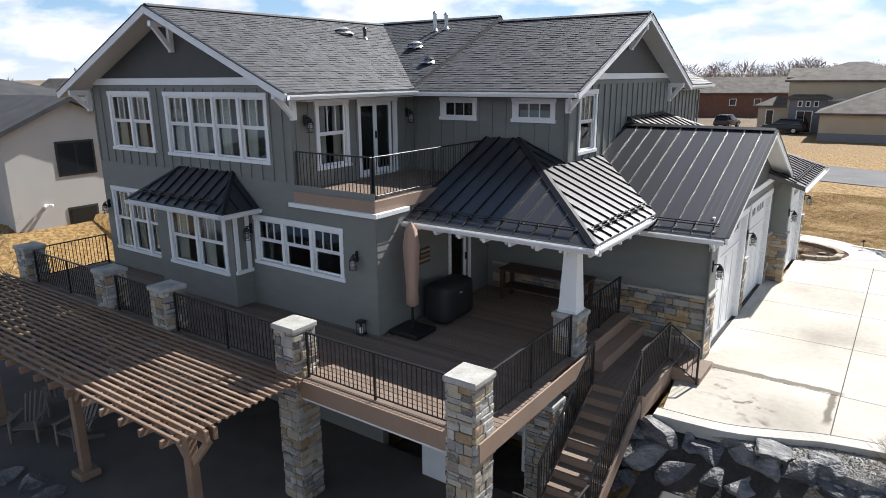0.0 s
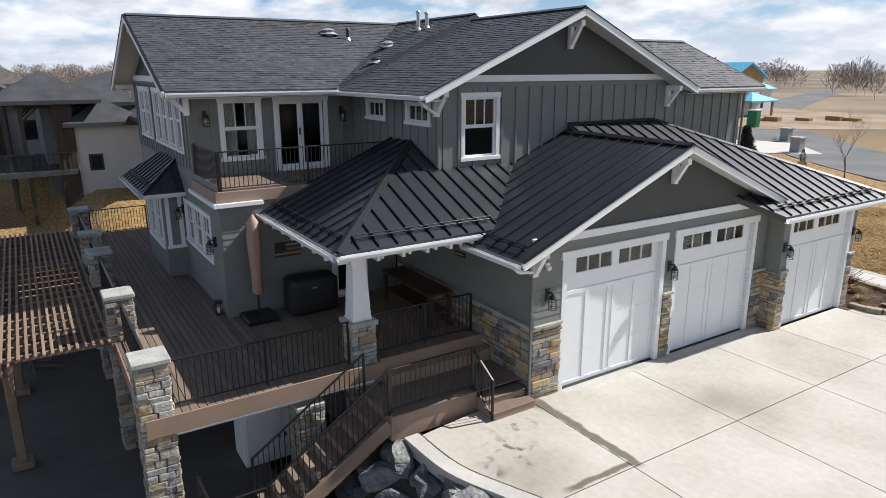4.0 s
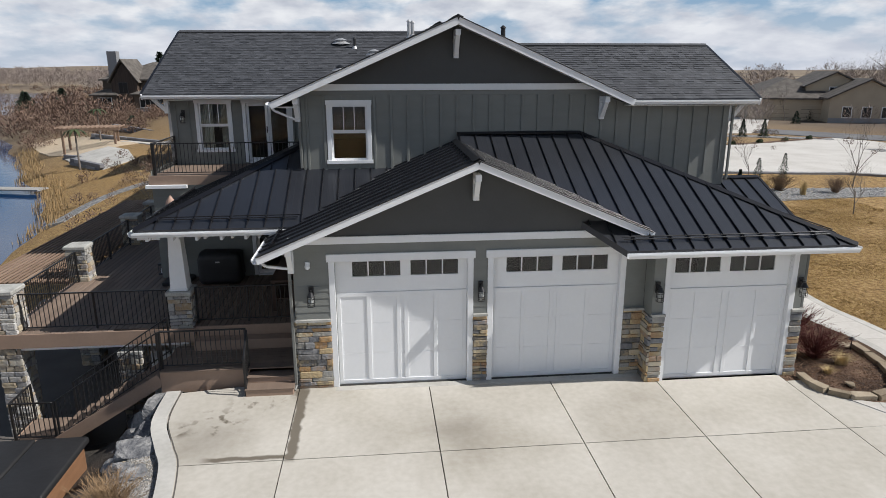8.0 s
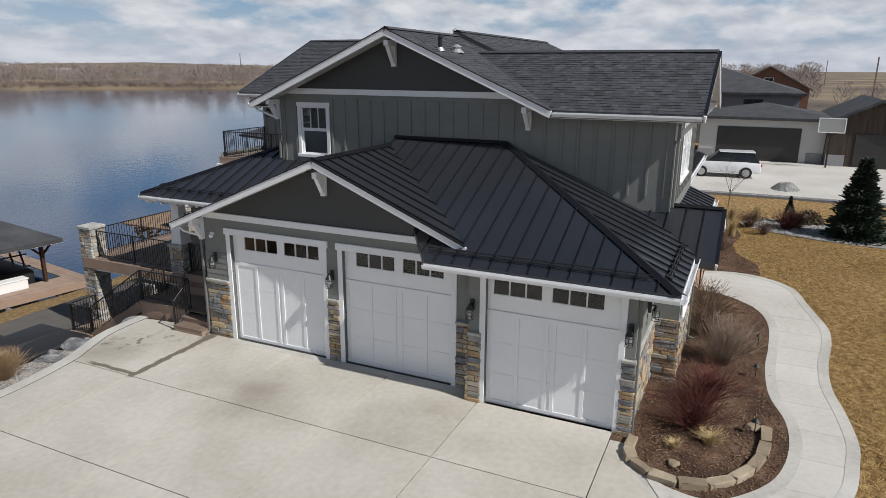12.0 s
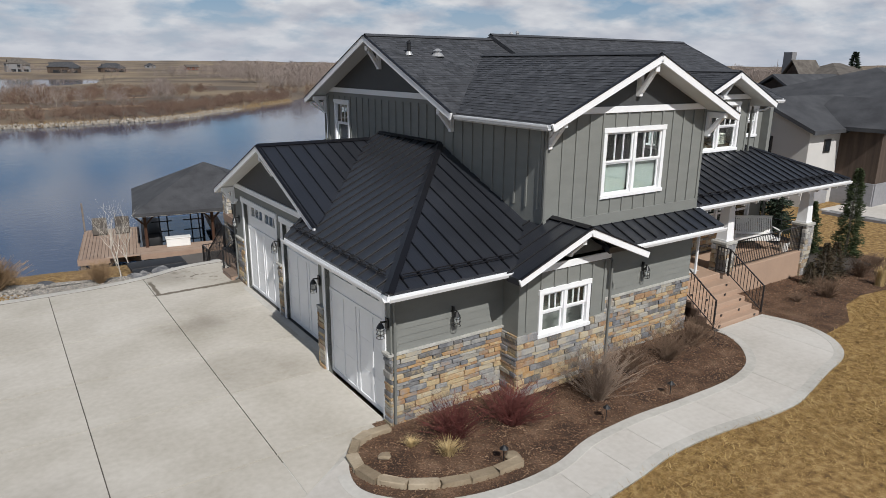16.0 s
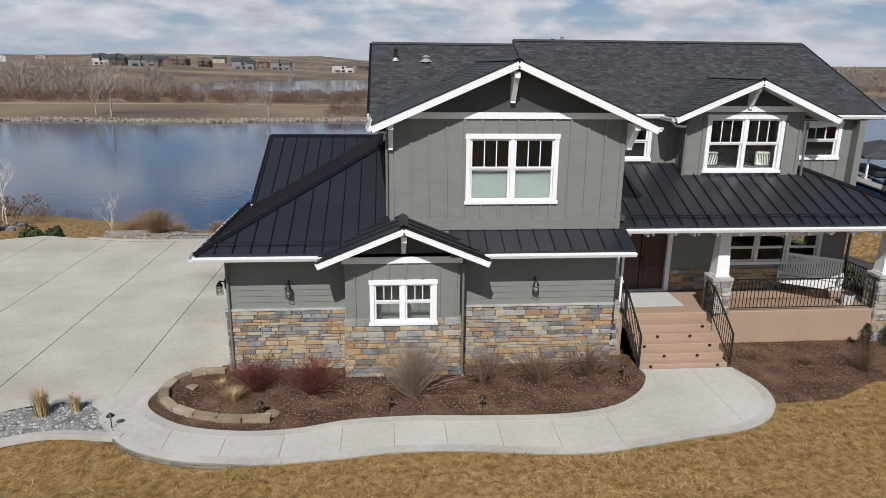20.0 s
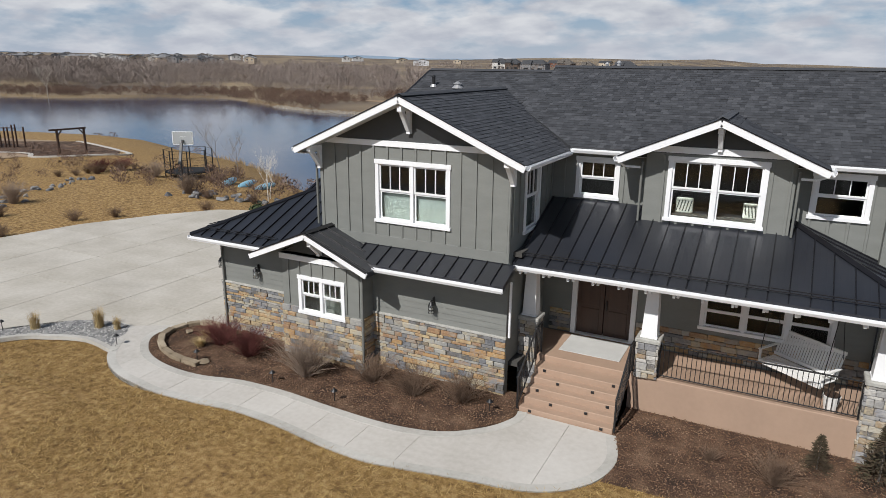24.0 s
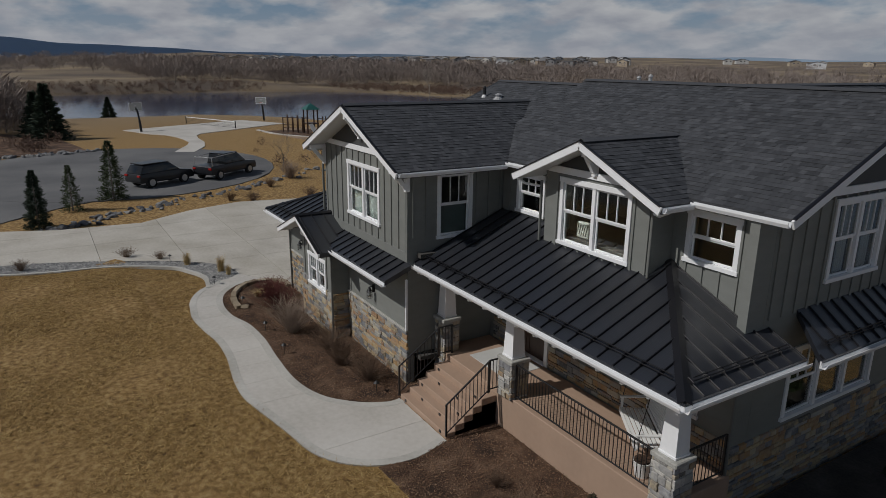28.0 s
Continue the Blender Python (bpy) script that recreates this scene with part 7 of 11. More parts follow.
# ---- plants ----
MAT.update(
    twig_brown=make_mat("brown twigs", two((0.16, 0.105, 0.07), 0.8), 0.9, bump=0.0, spread=0.4),
    twig_pale=make_mat("pale dry stems", two((0.25, 0.19, 0.145), 0.75), 0.9, bump=0.0, spread=0.5),
    twig_tan=make_mat("tan brown stems", two((0.25, 0.165, 0.09), 0.75), 0.9, bump=0.0, spread=0.5),
    pale_bark=make_mat("pale cottonwood bark", two((0.34, 0.295, 0.245), 0.85), 0.9, scale=3, fine=20, bump=0.2, bump_dist=0.01),
    twig_red=make_mat("red dogwood stems", two((0.115, 0.03, 0.025), 0.7), 0.85, bump=0.0, spread=0.4),
    reed=make_mat("dry lake reed", [(0.20, 0.125, 0.055), (0.29, 0.195, 0.09), (0.38, 0.28, 0.15)], 0.9, bump=0.0, spread=0.6),
    straw=make_mat("straw grass", [(0.30, 0.21, 0.09), (0.46, 0.34, 0.16), (0.58, 0.46, 0.25)], 0.9, bump=0.0, spread=0.5),
    blade=make_mat("dormant grass blades", [(0.10, 0.056, 0.015), (0.21, 0.125, 0.038), (0.33, 0.21, 0.07), (0.44, 0.30, 0.115), (0.58, 0.43, 0.20)], 0.95, scale=0.8, fine=3.5, bump=0.0, spread=1.4),
    bark=make_mat("grey bark", two((0.17, 0.145, 0.125), 0.8), 0.9, scale=3, fine=20, bump=0.3, bump_dist=0.01),
    birch=make_mat("pale birch bark", two((0.52, 0.48, 0.42), 0.85), 0.8, scale=4, fine=14, bump=0.1, stretch=(1, 1, 3)),
    wood_far=make_mat("bare grey brown wood", [(0.17, 0.135, 0.115), (0.25, 0.205, 0.18), (0.34, 0.29, 0.26)], 0.95, scale=0.05, fine=0.4, bump=0.0, spread=0.5),
    brush_far=make_mat("russet brush", [(0.085, 0.055, 0.045), (0.15, 0.095, 0.07), (0.24, 0.165, 0.115)], 0.95, scale=0.05, fine=0.4, bump=0.0, spread=0.6),
    needle=make_mat("dark conifer needles", [(0.012, 0.022, 0.014), (0.025, 0.042, 0.024), (0.045, 0.07, 0.04)], 0.85, scale=2, fine=14, bump=0.0, spread=0.6),
    needle_blue=make_mat("blue spruce needles", [(0.022, 0.036, 0.032), (0.045, 0.066, 0.058), (0.075, 0.10, 0.088)], 0.85, scale=2, fine=14, bump=0.0, spread=0.6),
    leaf=make_mat("evergreen shrub leaves", [(0.02, 0.034, 0.012), (0.04, 0.06, 0.02), (0.075, 0.095, 0.035)], 0.8, scale=2, fine=14, bump=0.0, spread=0.6),
    juniper=make_mat("bronzed juniper", [(0.05, 0.036, 0.022), (0.085, 0.06, 0.036), (0.06, 0.07, 0.035)], 0.9, scale=2, fine=14, bump=0.0, spread=0.6),
)


def tubes(segs, sides=3):
    """Thin tapering sticks, given as (from, to, radius at from, radius at to)."""
    vs, fs = [], []
    for p, q, a, b in segs:
        p, q = Vector(p), Vector(q)
        d = (q - p).normalized()
        x = d.orthogonal().normalized()
        y = d.cross(x)
        k = len(vs)
        for c, r in ((p, a), (q, b)):
            for i in range(sides):
                t = 2 * math.pi * i / sides
                vs.append(c + x * (r * math.cos(t)) + y * (r * math.sin(t)))
        for i in range(sides):
            j = (i + 1) % sides
            fs.append((k + i, k + j, k + sides + j, k + sides + i))
    return vs, fs


def raw_mesh(name, vs, fs, mat, smooth=False):
    me = bpy.data.meshes.new(name)
    me.from_pydata([tuple(v) for v in vs], [], fs)
    me.materials.append(MAT[mat])
    if smooth:
        me.polygons.foreach_set("use_smooth", [True] * len(me.polygons))
    return me


def tree_segs(seed, h, depth=5, spread=0.55, split=3, trunk=0.3, r0=None, lift=0.25):
    r = random.Random(seed)
    segs = []
    r0 = r0 or h * 0.016

    def grow(p, d, ln, rad, k):
        n = 2 if k else 3
        for _ in range(n):
            e = p + d * (ln / n)
            segs.append((p, e, rad, rad * 0.88))
            p, rad = e, rad * 0.88
            d = (d + Vector((r.gauss(0, 0.09), r.gauss(0, 0.09), r.gauss(0.02, 0.05)))).normalized()
        if k >= depth:
            return
        for i in range(split + (1 if k == 0 else 0)):
            t = r.uniform(0, 2 * math.pi)
            side = Vector((math.cos(t), math.sin(t), 0))
            nd = (d * (1 - spread) + side * spread * r.uniform(0.6, 1.3) + Vector((0, 0, lift))).normalized()
            grow(p - d * (ln * r.uniform(0.0, 0.45)), nd, ln * r.uniform(0.55, 0.85), rad * r.uniform(0.5, 0.75), k + 1)

    grow(Vector((0, 0, -0.1)), Vector((0, 0, 1)), h * trunk, r0, 0)
    top = max(s[1].z for s in segs)
    f = h / top
    return [(a * f, b * f, ra, rb) for a, b, ra, rb in segs]


def shrub_segs(seed, n, rad, h, thick=0.006, fork=3):
    r = random.Random(seed)
    segs = []
    for _ in range(n):
        t, lean = r.uniform(0, 2 * math.pi), abs(r.gauss(0, 0.42))
        d = Vector((math.cos(t) * lean, math.sin(t) * lean, 1)).normalized()
        p = Vector((math.cos(t), math.sin(t), 0)) * r.uniform(0, 0.12)
        ln = r.uniform(0.55, 1.0)
        for k in range(3):
            e = p + Vector((d.x * rad, d.y * rad, d.z * h)) * (ln / 3)
            segs.append((p, e, thick * (1 - 0.25 * k), thick * (0.75 - 0.25 * k) + 0.001))
            p = e
            d = (d + Vector((r.gauss(0, 0.16), r.gauss(0, 0.16), 0.02))).normalized()
            if k and fork:
                for _ in range(fork - 1):
                    q = p + Vector((d.x * rad + r.gauss(0, 0.16), d.y * rad + r.gauss(0, 0.16), d.z * h * 0.8)) * (ln * r.uniform(0.2, 0.34))
                    segs.append((p, q, thick * 0.5, thick * 0.25))
    return segs


def blade_mesh(name, n, rad, h, w, mat, seed, arch=0.5):
    """A tuft of thin bending leaves."""
    r = random.Random(seed)
    vs, fs = [], []
    for _ in range(n):
        t, b = r.uniform(0, 6.283), r.uniform(0, rad * 0.35)
        o = Vector((math.cos(t), math.sin(t), 0))
        s = Vector((-o.y, o.x, 0)) * w
        hh, out = h * r.uniform(0.55, 1.0), rad * r.uniform(0.2, 1.0) * arch
        k = len(vs)
        for f, ww in ((0, 1), (0.5, 0.8), (1, 0.1)):
            c = o * (b + out * f * f) + Vector((0, 0, hh * (f - 0.18 * f * f)))
            vs += [c - s * ww, c + s * ww]
        fs += [(k, k + 1, k + 3, k + 2), (k + 2, k + 3, k + 5, k + 4)]
    return raw_mesh(name, vs, fs, mat)


def conifer_mesh(seed, h, rad, mat, n=2600, open_=0.0, power=1.0):
    """Needle sprays set along drooping tiers of boughs round a stem."""
    r = random.Random(seed)
    vs, fs = [], []
    for _ in range(n):
        f = r.random() ** 1.25
        z = h * (0.04 + 0.96 * f)
        R = rad * (1 - f) ** power * (0.8 + 0.25 * math.sin(f * h * 9 + 3 * r.random()))
        t = r.uniform(0, 6.283)
        k0 = r.uniform(0.35, 1.0) if r.random() > open_ else r.uniform(0.2, 0.7)
        c = Vector((math.cos(t) * R * k0, math.sin(t) * R * k0, z - 0.12 * R * k0))
        d = Vector((math.cos(t) + r.gauss(0, 0.4), math.sin(t) + r.gauss(0, 0.4), r.uniform(-0.2, 0.55))).normalized()
        ln = rad * r.uniform(0.10, 0.22)
        s = d.cross(Vector((r.gauss(0, 1), r.gauss(0, 1), r.gauss(0, 1)))).normalized() * ln * 0.13
        k = len(vs)
        vs += [c - s, c + s, c + d * ln * 0.7 + s * 0.7, c + d * ln, c + d * ln * 0.7 - s * 0.7]
        fs += [(k, k + 1, k + 2, k + 3, k + 4)]
    return raw_mesh("foliage", vs, fs, mat)


def ball_foliage(seed, rad, h, mat, n=1200):
    r = random.Random(seed)
    vs, fs = [], []
    for _ in range(n):
        d = Vector((r.gauss(0, 1), r.gauss(0, 1), abs(r.gauss(0, 1)) + 0.05)).normalized()
        k0 = r.uniform(0.55, 1.0) * (1 + 0.15 * math.sin(5 * d.x + 3 * d.y))
        c = Vector((d.x * rad * k0, d.y * rad * k0, d.z * h * k0))
        s = Vector((r.gauss(0, 1), r.gauss(0, 1), r.gauss(0, 1))).normalized() * 0.05
        e = d.cross(s).normalized() * 0.07
        k = len(vs)
        vs += [c - s, c + e, c + s, c - e]
        fs.append((k, k + 1, k + 2, k + 3))
    return raw_mesh("foliage", vs, fs, mat)


MESH = {}
for k in range(3):
    MESH["shrub_red", k] = raw_mesh("branchwork", *tubes(shrub_segs(20 + k, 300, 1.15, 0.66, 0.0045, 4)), "twig_red")
    MESH["shrub_brown", k] = raw_mesh("branchwork", *tubes(shrub_segs(30 + k, 170, 0.9, 0.58, 0.0045, 4)), "twig_brown")
    MESH["shrub_pale", k] = raw_mesh("branchwork", *tubes(shrub_segs(40 + k, 300, 1.35, 0.98, 0.0048, 4)), "twig_pale")
    MESH["shrub_tan", k] = raw_mesh("branchwork", *tubes(shrub_segs(45 + k, 420, 1.1, 0.95, 0.0055, 5)), "twig_tan")
    MESH["tuft", k] = blade_mesh("leaf_tuft", 260, 0.5, 0.95, 0.006, "straw", 50 + k, 0.35)
    MESH["tuft_low", k] = blade_mesh("leaf_tuft", 240, 0.42, 0.42, 0.006, "straw", 60 + k, 0.9)


def plant(kind, name, x, y, s, label, category, group, z=None, sub="branchwork", turn=None):
    k = rng.randrange(3)
    zz = z if z is not None else max(float(ground_z(x, y)), -4.5)
    t = thing(name, (x, y, zz), label, category, group)
    ob = new(sub, MESH[kind, k])
    ob.matrix_basis = Matrix.Translation((x, y, zz)) @ Matrix.Rotation(rng.uniform(0, 6.28), 4, "Z") @ Matrix.Diagonal((s * rng.uniform(0.92, 1.08), s * rng.uniform(0.92, 1.08), s, 1))
    under(ob, t)
    return t


for x, y, s in ((-3.75, 27.75, 1.1), (-5.1, 27.95, 1.2), (-24.6, 30.2, 1.2)):
    plant("shrub_red", "dogwood_shrub", x, y, s, "leafless red stemmed dogwood shrub in mulch", "shrub", "red shrubs", z=0.0)
plant("shrub_pale", "bare_shrub", -7.45, 28.2, 1.15, "large leafless shrub of pale arching twigs", "shrub", "bed shrubs", z=0.0)
for x, y, s in ((-9.25, 27.6, 1.25), (-10.6, 27.7, 1.3), (-11.9, 27.45, 1.3), (-17.9, 27.2, 0.5), (-19.2, 27.5, 1.05), (-22.5, 27.0, 1.1), (-24.4, 26.7, 0.9), (-24.4, 28.6, 1.3), (-23.0, 29.2, 0.9), (-25.0, 30.6, 1.5), (-24.7, 35.4, 1.9), (-24.9, 36.9, 1.5), (-26.0, 40.6, 1.6), (-25.2, 43.6, 1.5)):
    plant("shrub_brown", "bare_shrub", x, y, s, "small leafless brown shrub in the mulch bed", "shrub", "bed shrubs", z=0.0)
for x, y, s in ((-3.3, 28.15, 0.9), (-2.85, 27.5, 0.55)):
    plant("tuft_low", "grass_clump", x, y, s, "low clump of straw coloured grass", "grass", "grass clumps", z=0.0, sub="leaf_tuft")
for x, y, s in ((0.75, 28.62, 0.95), (0.1, 28.45, 0.6), (2.45, 29.7, 0.8), (-22.0, 27.9, 1.0), (-23.4, 27.6, 0.9), (-25.2, 27.8, 1.1), (-26.0, 28.9, 1.15), (-25.3, 39.3, 1.2), (-24.6, 41.2, 1.1), (-26.3, 34.0, 0.9)):
    plant("tuft", "ornamental_grass", x, y, s, "upright tuft of dry golden ornamental grass", "grass", "grass clumps", z=0.0, sub="leaf_tuft")
for x, y, s in ((5.08, 31.9, 0.75), (4.02, 30.6, 0.6), (5.0, 36.1, 0.8), (16.0, 16.6, 0.95), (17.0, 18.5, 1.1), (16.7, 22.7, 1.1), (31.4, 6.7, 1.5), (31.6, 4.4, 1.4), (12.6, 12.8, 1.1), (9.9, 11.2, 0.9), (13.0, 8.3, 1.2)):
    plant("shrub_brown", "bare_shrub", x, y, s, "leafless brown shrub beside the drive", "shrub", "drive shrubs")
plant("shrub_tan", "bare_shrub", 0.75, 12.5, 0.72, "bushy tan shrub in the gravel ledge", "shrub", "lake shrubs", z=-0.12)
for x, y, s in ((3.7, 9.8, 1.25), (0.9, 10.0, 1.0), (3.9, 11.5, 1.2), (5.3, 10.6, 1.0)):
    plant("shrub_tan", "bare_shrub", x, y, s, "large twiggy tan shrub above the lake", "shrub", "lake shrubs")
for k in range(2):
    MESH["green", k] = ball_foliage(70 + k, 0.6, 0.7, "leaf")
    MESH["jun", k] = ball_foliage(75 + k, 0.7, 0.55, "juniper", 1500)
for x, y, s, kd in ((9.2, 12.0, 0.9, "green"), (8.6, 11.2, 0.7, "green"), (-26.5, 31.2, 1.0, "jun")):
    t = thing("evergreen_shrub", (x, y, 0), "low dense evergreen shrub", "shrub", "evergreen shrubs")
    ob = new("foliage", MESH[kd, rng.randrange(2)])
    ob.matrix_basis = Matrix.Translation((x, y, max(float(ground_z(x, y)), -1))) @ Matrix.Rotation(rng.uniform(0, 6), 4, "Z") @ Matrix.Diagonal((s, s, s * 1.1, 1))
    under(ob, t)


def conifer(x, y, h, rad, mat, seed, label, n=2600, power=1.0):
    z = float(ground_z(x, y))
    t = thing("conifer", (x, y, z), label, "tree", "conifers")
    me = conifer_mesh(seed, h, rad, mat, int(n * 2.6), power=power)
    ob = new("foliage", me)
    ob.matrix_basis = Matrix.Translation((x, y, z))
    under(ob, t)
    vs, fs = tubes([((x, y, z - 0.1), (x, y, z + h * 0.9), h * 0.02, 0.01)], 7)
    solid("trunk", vs, fs, "bark", t)


conifer(-24.0, 32.9, 3.5, 1.35, "needle", 81, "dark green spruce in the gravel bed", 5200, 0.85)
conifer(-26.1, 30.3, 1.35, 0.4, "needle", 82, "small dark green spruce in the gravel bed", 1800)
conifer(-26.2, 38.2, 1.3, 0.42, "needle", 182, "small dark green spruce in the gravel bed", 1800)
conifer(-61.9, 58.5, 2.0, 0.65, "needle", 183, "small conical evergreen beside the street", 1200)
conifer(-61.8, 61.0, 2.0, 0.65, "needle", 184, "small conical evergreen beside the street", 1200)
conifer(-64.0, 46.5, 2.0, 0.6, "juniper", 185, "small conical evergreen beside the street", 1200)
conifer(-64.0, 52.5, 2.2, 0.65, "needle", 186, "small conical evergreen beside the street", 1200)
conifer(-25.0, 25.3, 3.6, 0.62, "leaf", 83, "tall narrow dark evergreen by the porch", 3200, 0.5)
conifer(-24.1, 24.2, 2.2, 0.6, "leaf", 84, "narrow evergreen by the porch", 2200, 0.6)
conifer(14.8, 35.3, 3.3, 0.75, "needle", 85, "dense dark conical evergreen near the drive", 3600, 0.6)
conifer(18.9, 33.4, 2.9, 0.75, "leaf", 86, "open young pine near the drive", 1200, 0.7)
conifer(21.6, 30.8, 4.0, 1.0, "leaf", 87, "open young pine near the drive", 1700, 0.6)
conifer(-22.8, 51.2, 3.0, 1.35, "needle_blue", 88, "blue green spruce on the far lawn", 3600)
for k_ in range(9):
    x, y = (-51.7 - 0.08 * k_, 38.5 + 3.1 * k_) if k_ < 5 else (-53.0 - 1.9 * (k_ - 5), 52.5 + 4.0 * (k_ - 5))
    t = thing("clipped_shrub", (x, y, float(ground_z(x, y))), "small clipped round evergreen shrub in mulch", "shrub", "clipped shrubs")
    ob = new("foliage", MESH["green", k_ % 2])
    ob.matrix_basis = Matrix.Translation((x, y, float(ground_z(x, y)) + 0.03)) @ Matrix.Diagonal((0.62, 0.62, 0.62, 1))
    under(ob, t)
for x, y, h, s in ((-29.5, 52.5, 1.4, 90), (-33.5, 55.0, 1.3, 91), (-37, 58.5, 1.2, 92), (-22, 57.5, 1.2, 93), (-29.0, 41.0, 1.6, 94), (-31.0, 44.0, 1.7, 95)):
    conifer(x, y, h, 0.4, "needle", s, "small dark conical evergreen", 700, 0.7)
# dark spruces beyond the cul-de-sac
for x, y, h, s in ((64.5, 33.4, 6.4, 96), (68.5, 34.6, 5.4, 97), (100, 23.7, 3.4, 98)):
    conifer(x, y, h, h * 0.42, "needle", s, "dark spruce by the park", 2600)


def bare_tree(x, y, h, seed, mat, label, depth=5, split=3, trunk=0.28, r0=None, lift=0.25):
    z = float(ground_z(x, y))
    t = thing("bare_tree", (x, y, z), label, "tree", "bare trees")
    segs = tree_segs(seed, h, depth, 0.5, split, trunk, r0, lift)
    lim = 0.5 * max(s[2] for s in segs)
    for nm, sel in (("trunk", [s for s in segs if s[2] >= lim]), ("crown", [s for s in segs if s[2] < lim])):
        if sel:
            vs, fs = tubes([(a + Vector((x, y, z)), b + Vector((x, y, z)), ra, rb) for a, b, ra, rb in sel], 5 if nm == "trunk" else 3)
            solid(nm, vs, fs, mat, t, smooth=nm == "trunk")


for x, y, h, s in ((-0.6, 7.0, 3.6, 1), (-1.1, 6.5, 3.0, 2), (7.6, 7.4, 2.6, 3), (13.2, 6.7, 4.0, 4), (14.0, 5.6, 3.6, 5)):
    bare_tree(x, y, h, s, "birch", "slim leafless birch by the lake", 4, 3, 0.3, h * 0.011, 0.5)
for x, y, h, s in ((28.2, 16.8, 4.4, 6), (29.0, -4.2, 6.2, 8), (25.2, -2.7, 5.0, 9), (-19.5, 40.5, 3.2, 10), (-16.0, 52.0, 5.0, 11), (-25.0, 9.0, 4.0, 12), (-27.5, 4.0, 4.2, 13), (5, 62, 5, 14), (-44, 62, 4.5, 15), (-29.0, 27.5, 3.0, 16), (-30.0, 41.0, 3.0, 17), (-27.6, 46.5, 4.2, 18), (-88, 80, 6.0, 19), (-84, 92, 4.6, 20), (-66.5, 57, 3.0, 21)):
    bare_tree(x, y, h, s, "bark", "young leafless tree with a fine grey crown", 5, 3, 0.28, h * 0.011, 0.35)

# lawn blades
def grass_field():
    r = np.random.RandomState(21)
    n = 300000
    x, y = r.uniform(-27, 8, n), r.uniform(26.5, 43, n)
    keep = np.ones(n, bool)
    for loop in (WALK, DRIVE, GRAVEL, BED, BED2):
        keep &= signed(x, y, loop) > 0.03
    keep &= ~((x > -22) & (y < 28.2))
    x, y = x[keep], y[keep]
    n = len(x)
    z = ground_z(x, y)
    t, ln = r.uniform(0, 6.283, n), r.uniform(0.06, 0.16, n)
    lean = r.uniform(0.6, 2.2, n) * ln
    a = r.uniform(0, 6.283, n)
    w = r.uniform(0.007, 0.014, n)
    v = np.empty((n, 3, 3))
    v[:, 0] = np.stack([x - w * np.cos(t), y - w * np.sin(t), z - 0.005], 1)
    v[:, 1] = np.stack([x + w * np.cos(t), y + w * np.sin(t), z - 0.005], 1)
    v[:, 2] = np.stack([x + lean * np.cos(a), y + lean * np.sin(a), z + 0.45 * ln], 1)
    f = np.arange(n * 3).reshape(n, 3)
    tagged(solid("lawn_grass", v.reshape(-1, 3).tolist(), f.tolist(), "blade"), "short dry golden lawn grass", "grass", kind="stuff")


grass_field()


# ---- rocks ----
def rock_mesh(seed, mat, flat=0.8, cuts=3):
    r = random.Random(seed)
    bm = bmesh.new()
    bmesh.ops.create_icosphere(bm, subdivisions=cuts, radius=0.5)
    for _ in range(13):
        d = Vector((r.gauss(0, 1), r.gauss(0, 1), r.gauss(0, 1))).normalized()
        lim = r.uniform(0.22, 0.40)
        for v in bm.verts:
            k = v.co.dot(d)
            if k > lim:
                v.co -= d * (k - lim)
    for v in bm.verts:
        v.co += Vector((r.gauss(0, 0.007), r.gauss(0, 0.007), r.gauss(0, 0.007)))
        v.co.z *= flat
    me = bpy.data.meshes.new("boulder")
    bm.to_mesh(me)
    bm.free()
    me.materials.append(MAT[mat])
    return me


ROCKS = [rock_mesh(k, "boulder") for k in range(9)]
PALE = [rock_mesh(20 + k, "sandstone", 0.6) for k in range(3)]


def boulder(x, y, z, s, label, group, meshes=ROCKS):
    ob = new("boulder", rng.choice(meshes))
    ob.matrix_basis = Matrix.Translation((x, y, z)) @ Matrix.Rotation(rng.uniform(0, 6.28), 4, "Z") @ Matrix.Rotation(rng.uniform(-0.35, 0.35), 4, "X") @ Matrix.Diagonal((s * rng.uniform(0.95, 1.3), s * rng.uniform(0.75, 1.0), s * rng.uniform(0.7, 0.95), 1))
    return tagged(ob, label, "boulder", group)


LAB = "rough dark grey boulder in the retaining bank below the drive"
# stacked rows of rocks hold the gravel ledge beside the drive
for row, (zz, ss, back) in enumerate(((-0.36, 0.72, 0.0), (-0.80, 0.9, 0.36), (-1.3, 1.0, 0.7), (-1.75, 1.05, 1.1))):
    x = -4.3 + 0.3 * (row % 2)
    while x < (2.4, 2.8, 2.6, 1.4)[row]:
        s = ss * rng.uniform(0.85, 1.25)
        edge_y = float(np.interp(x, [-4.3, -3.2, -2.3, -1.2, -0.2, 1.0, 2.4], [12.15, 12.12, 12.1, 12.1, 12.05, 11.85, 11.4]))
        boulder(x, edge_y - back + rng.uniform(-0.08, 0.08), zz + rng.uniform(-0.08, 0.08), s * 1.04, LAB, "bank boulders")
        x += s * 0.66
LEDGE = [(-2.3, 12.42), (-1.2, 12.75), (-0.6, 12.95), (2.0, 13.4), (4.4, 13.36), (6.0, 12.4), (6.4, 11.0), (4.0, 10.9), (2.4, 11.5), (1.0, 11.9), (-0.2, 12.1), (-1.2, 12.2), (-2.3, 12.25)]
tagged(slab("gravel_ledge", LEDGE, -0.7, -0.11, "gravel"), "ledge of grey gravel beside the drive kerb", "gravel", kind="structure")
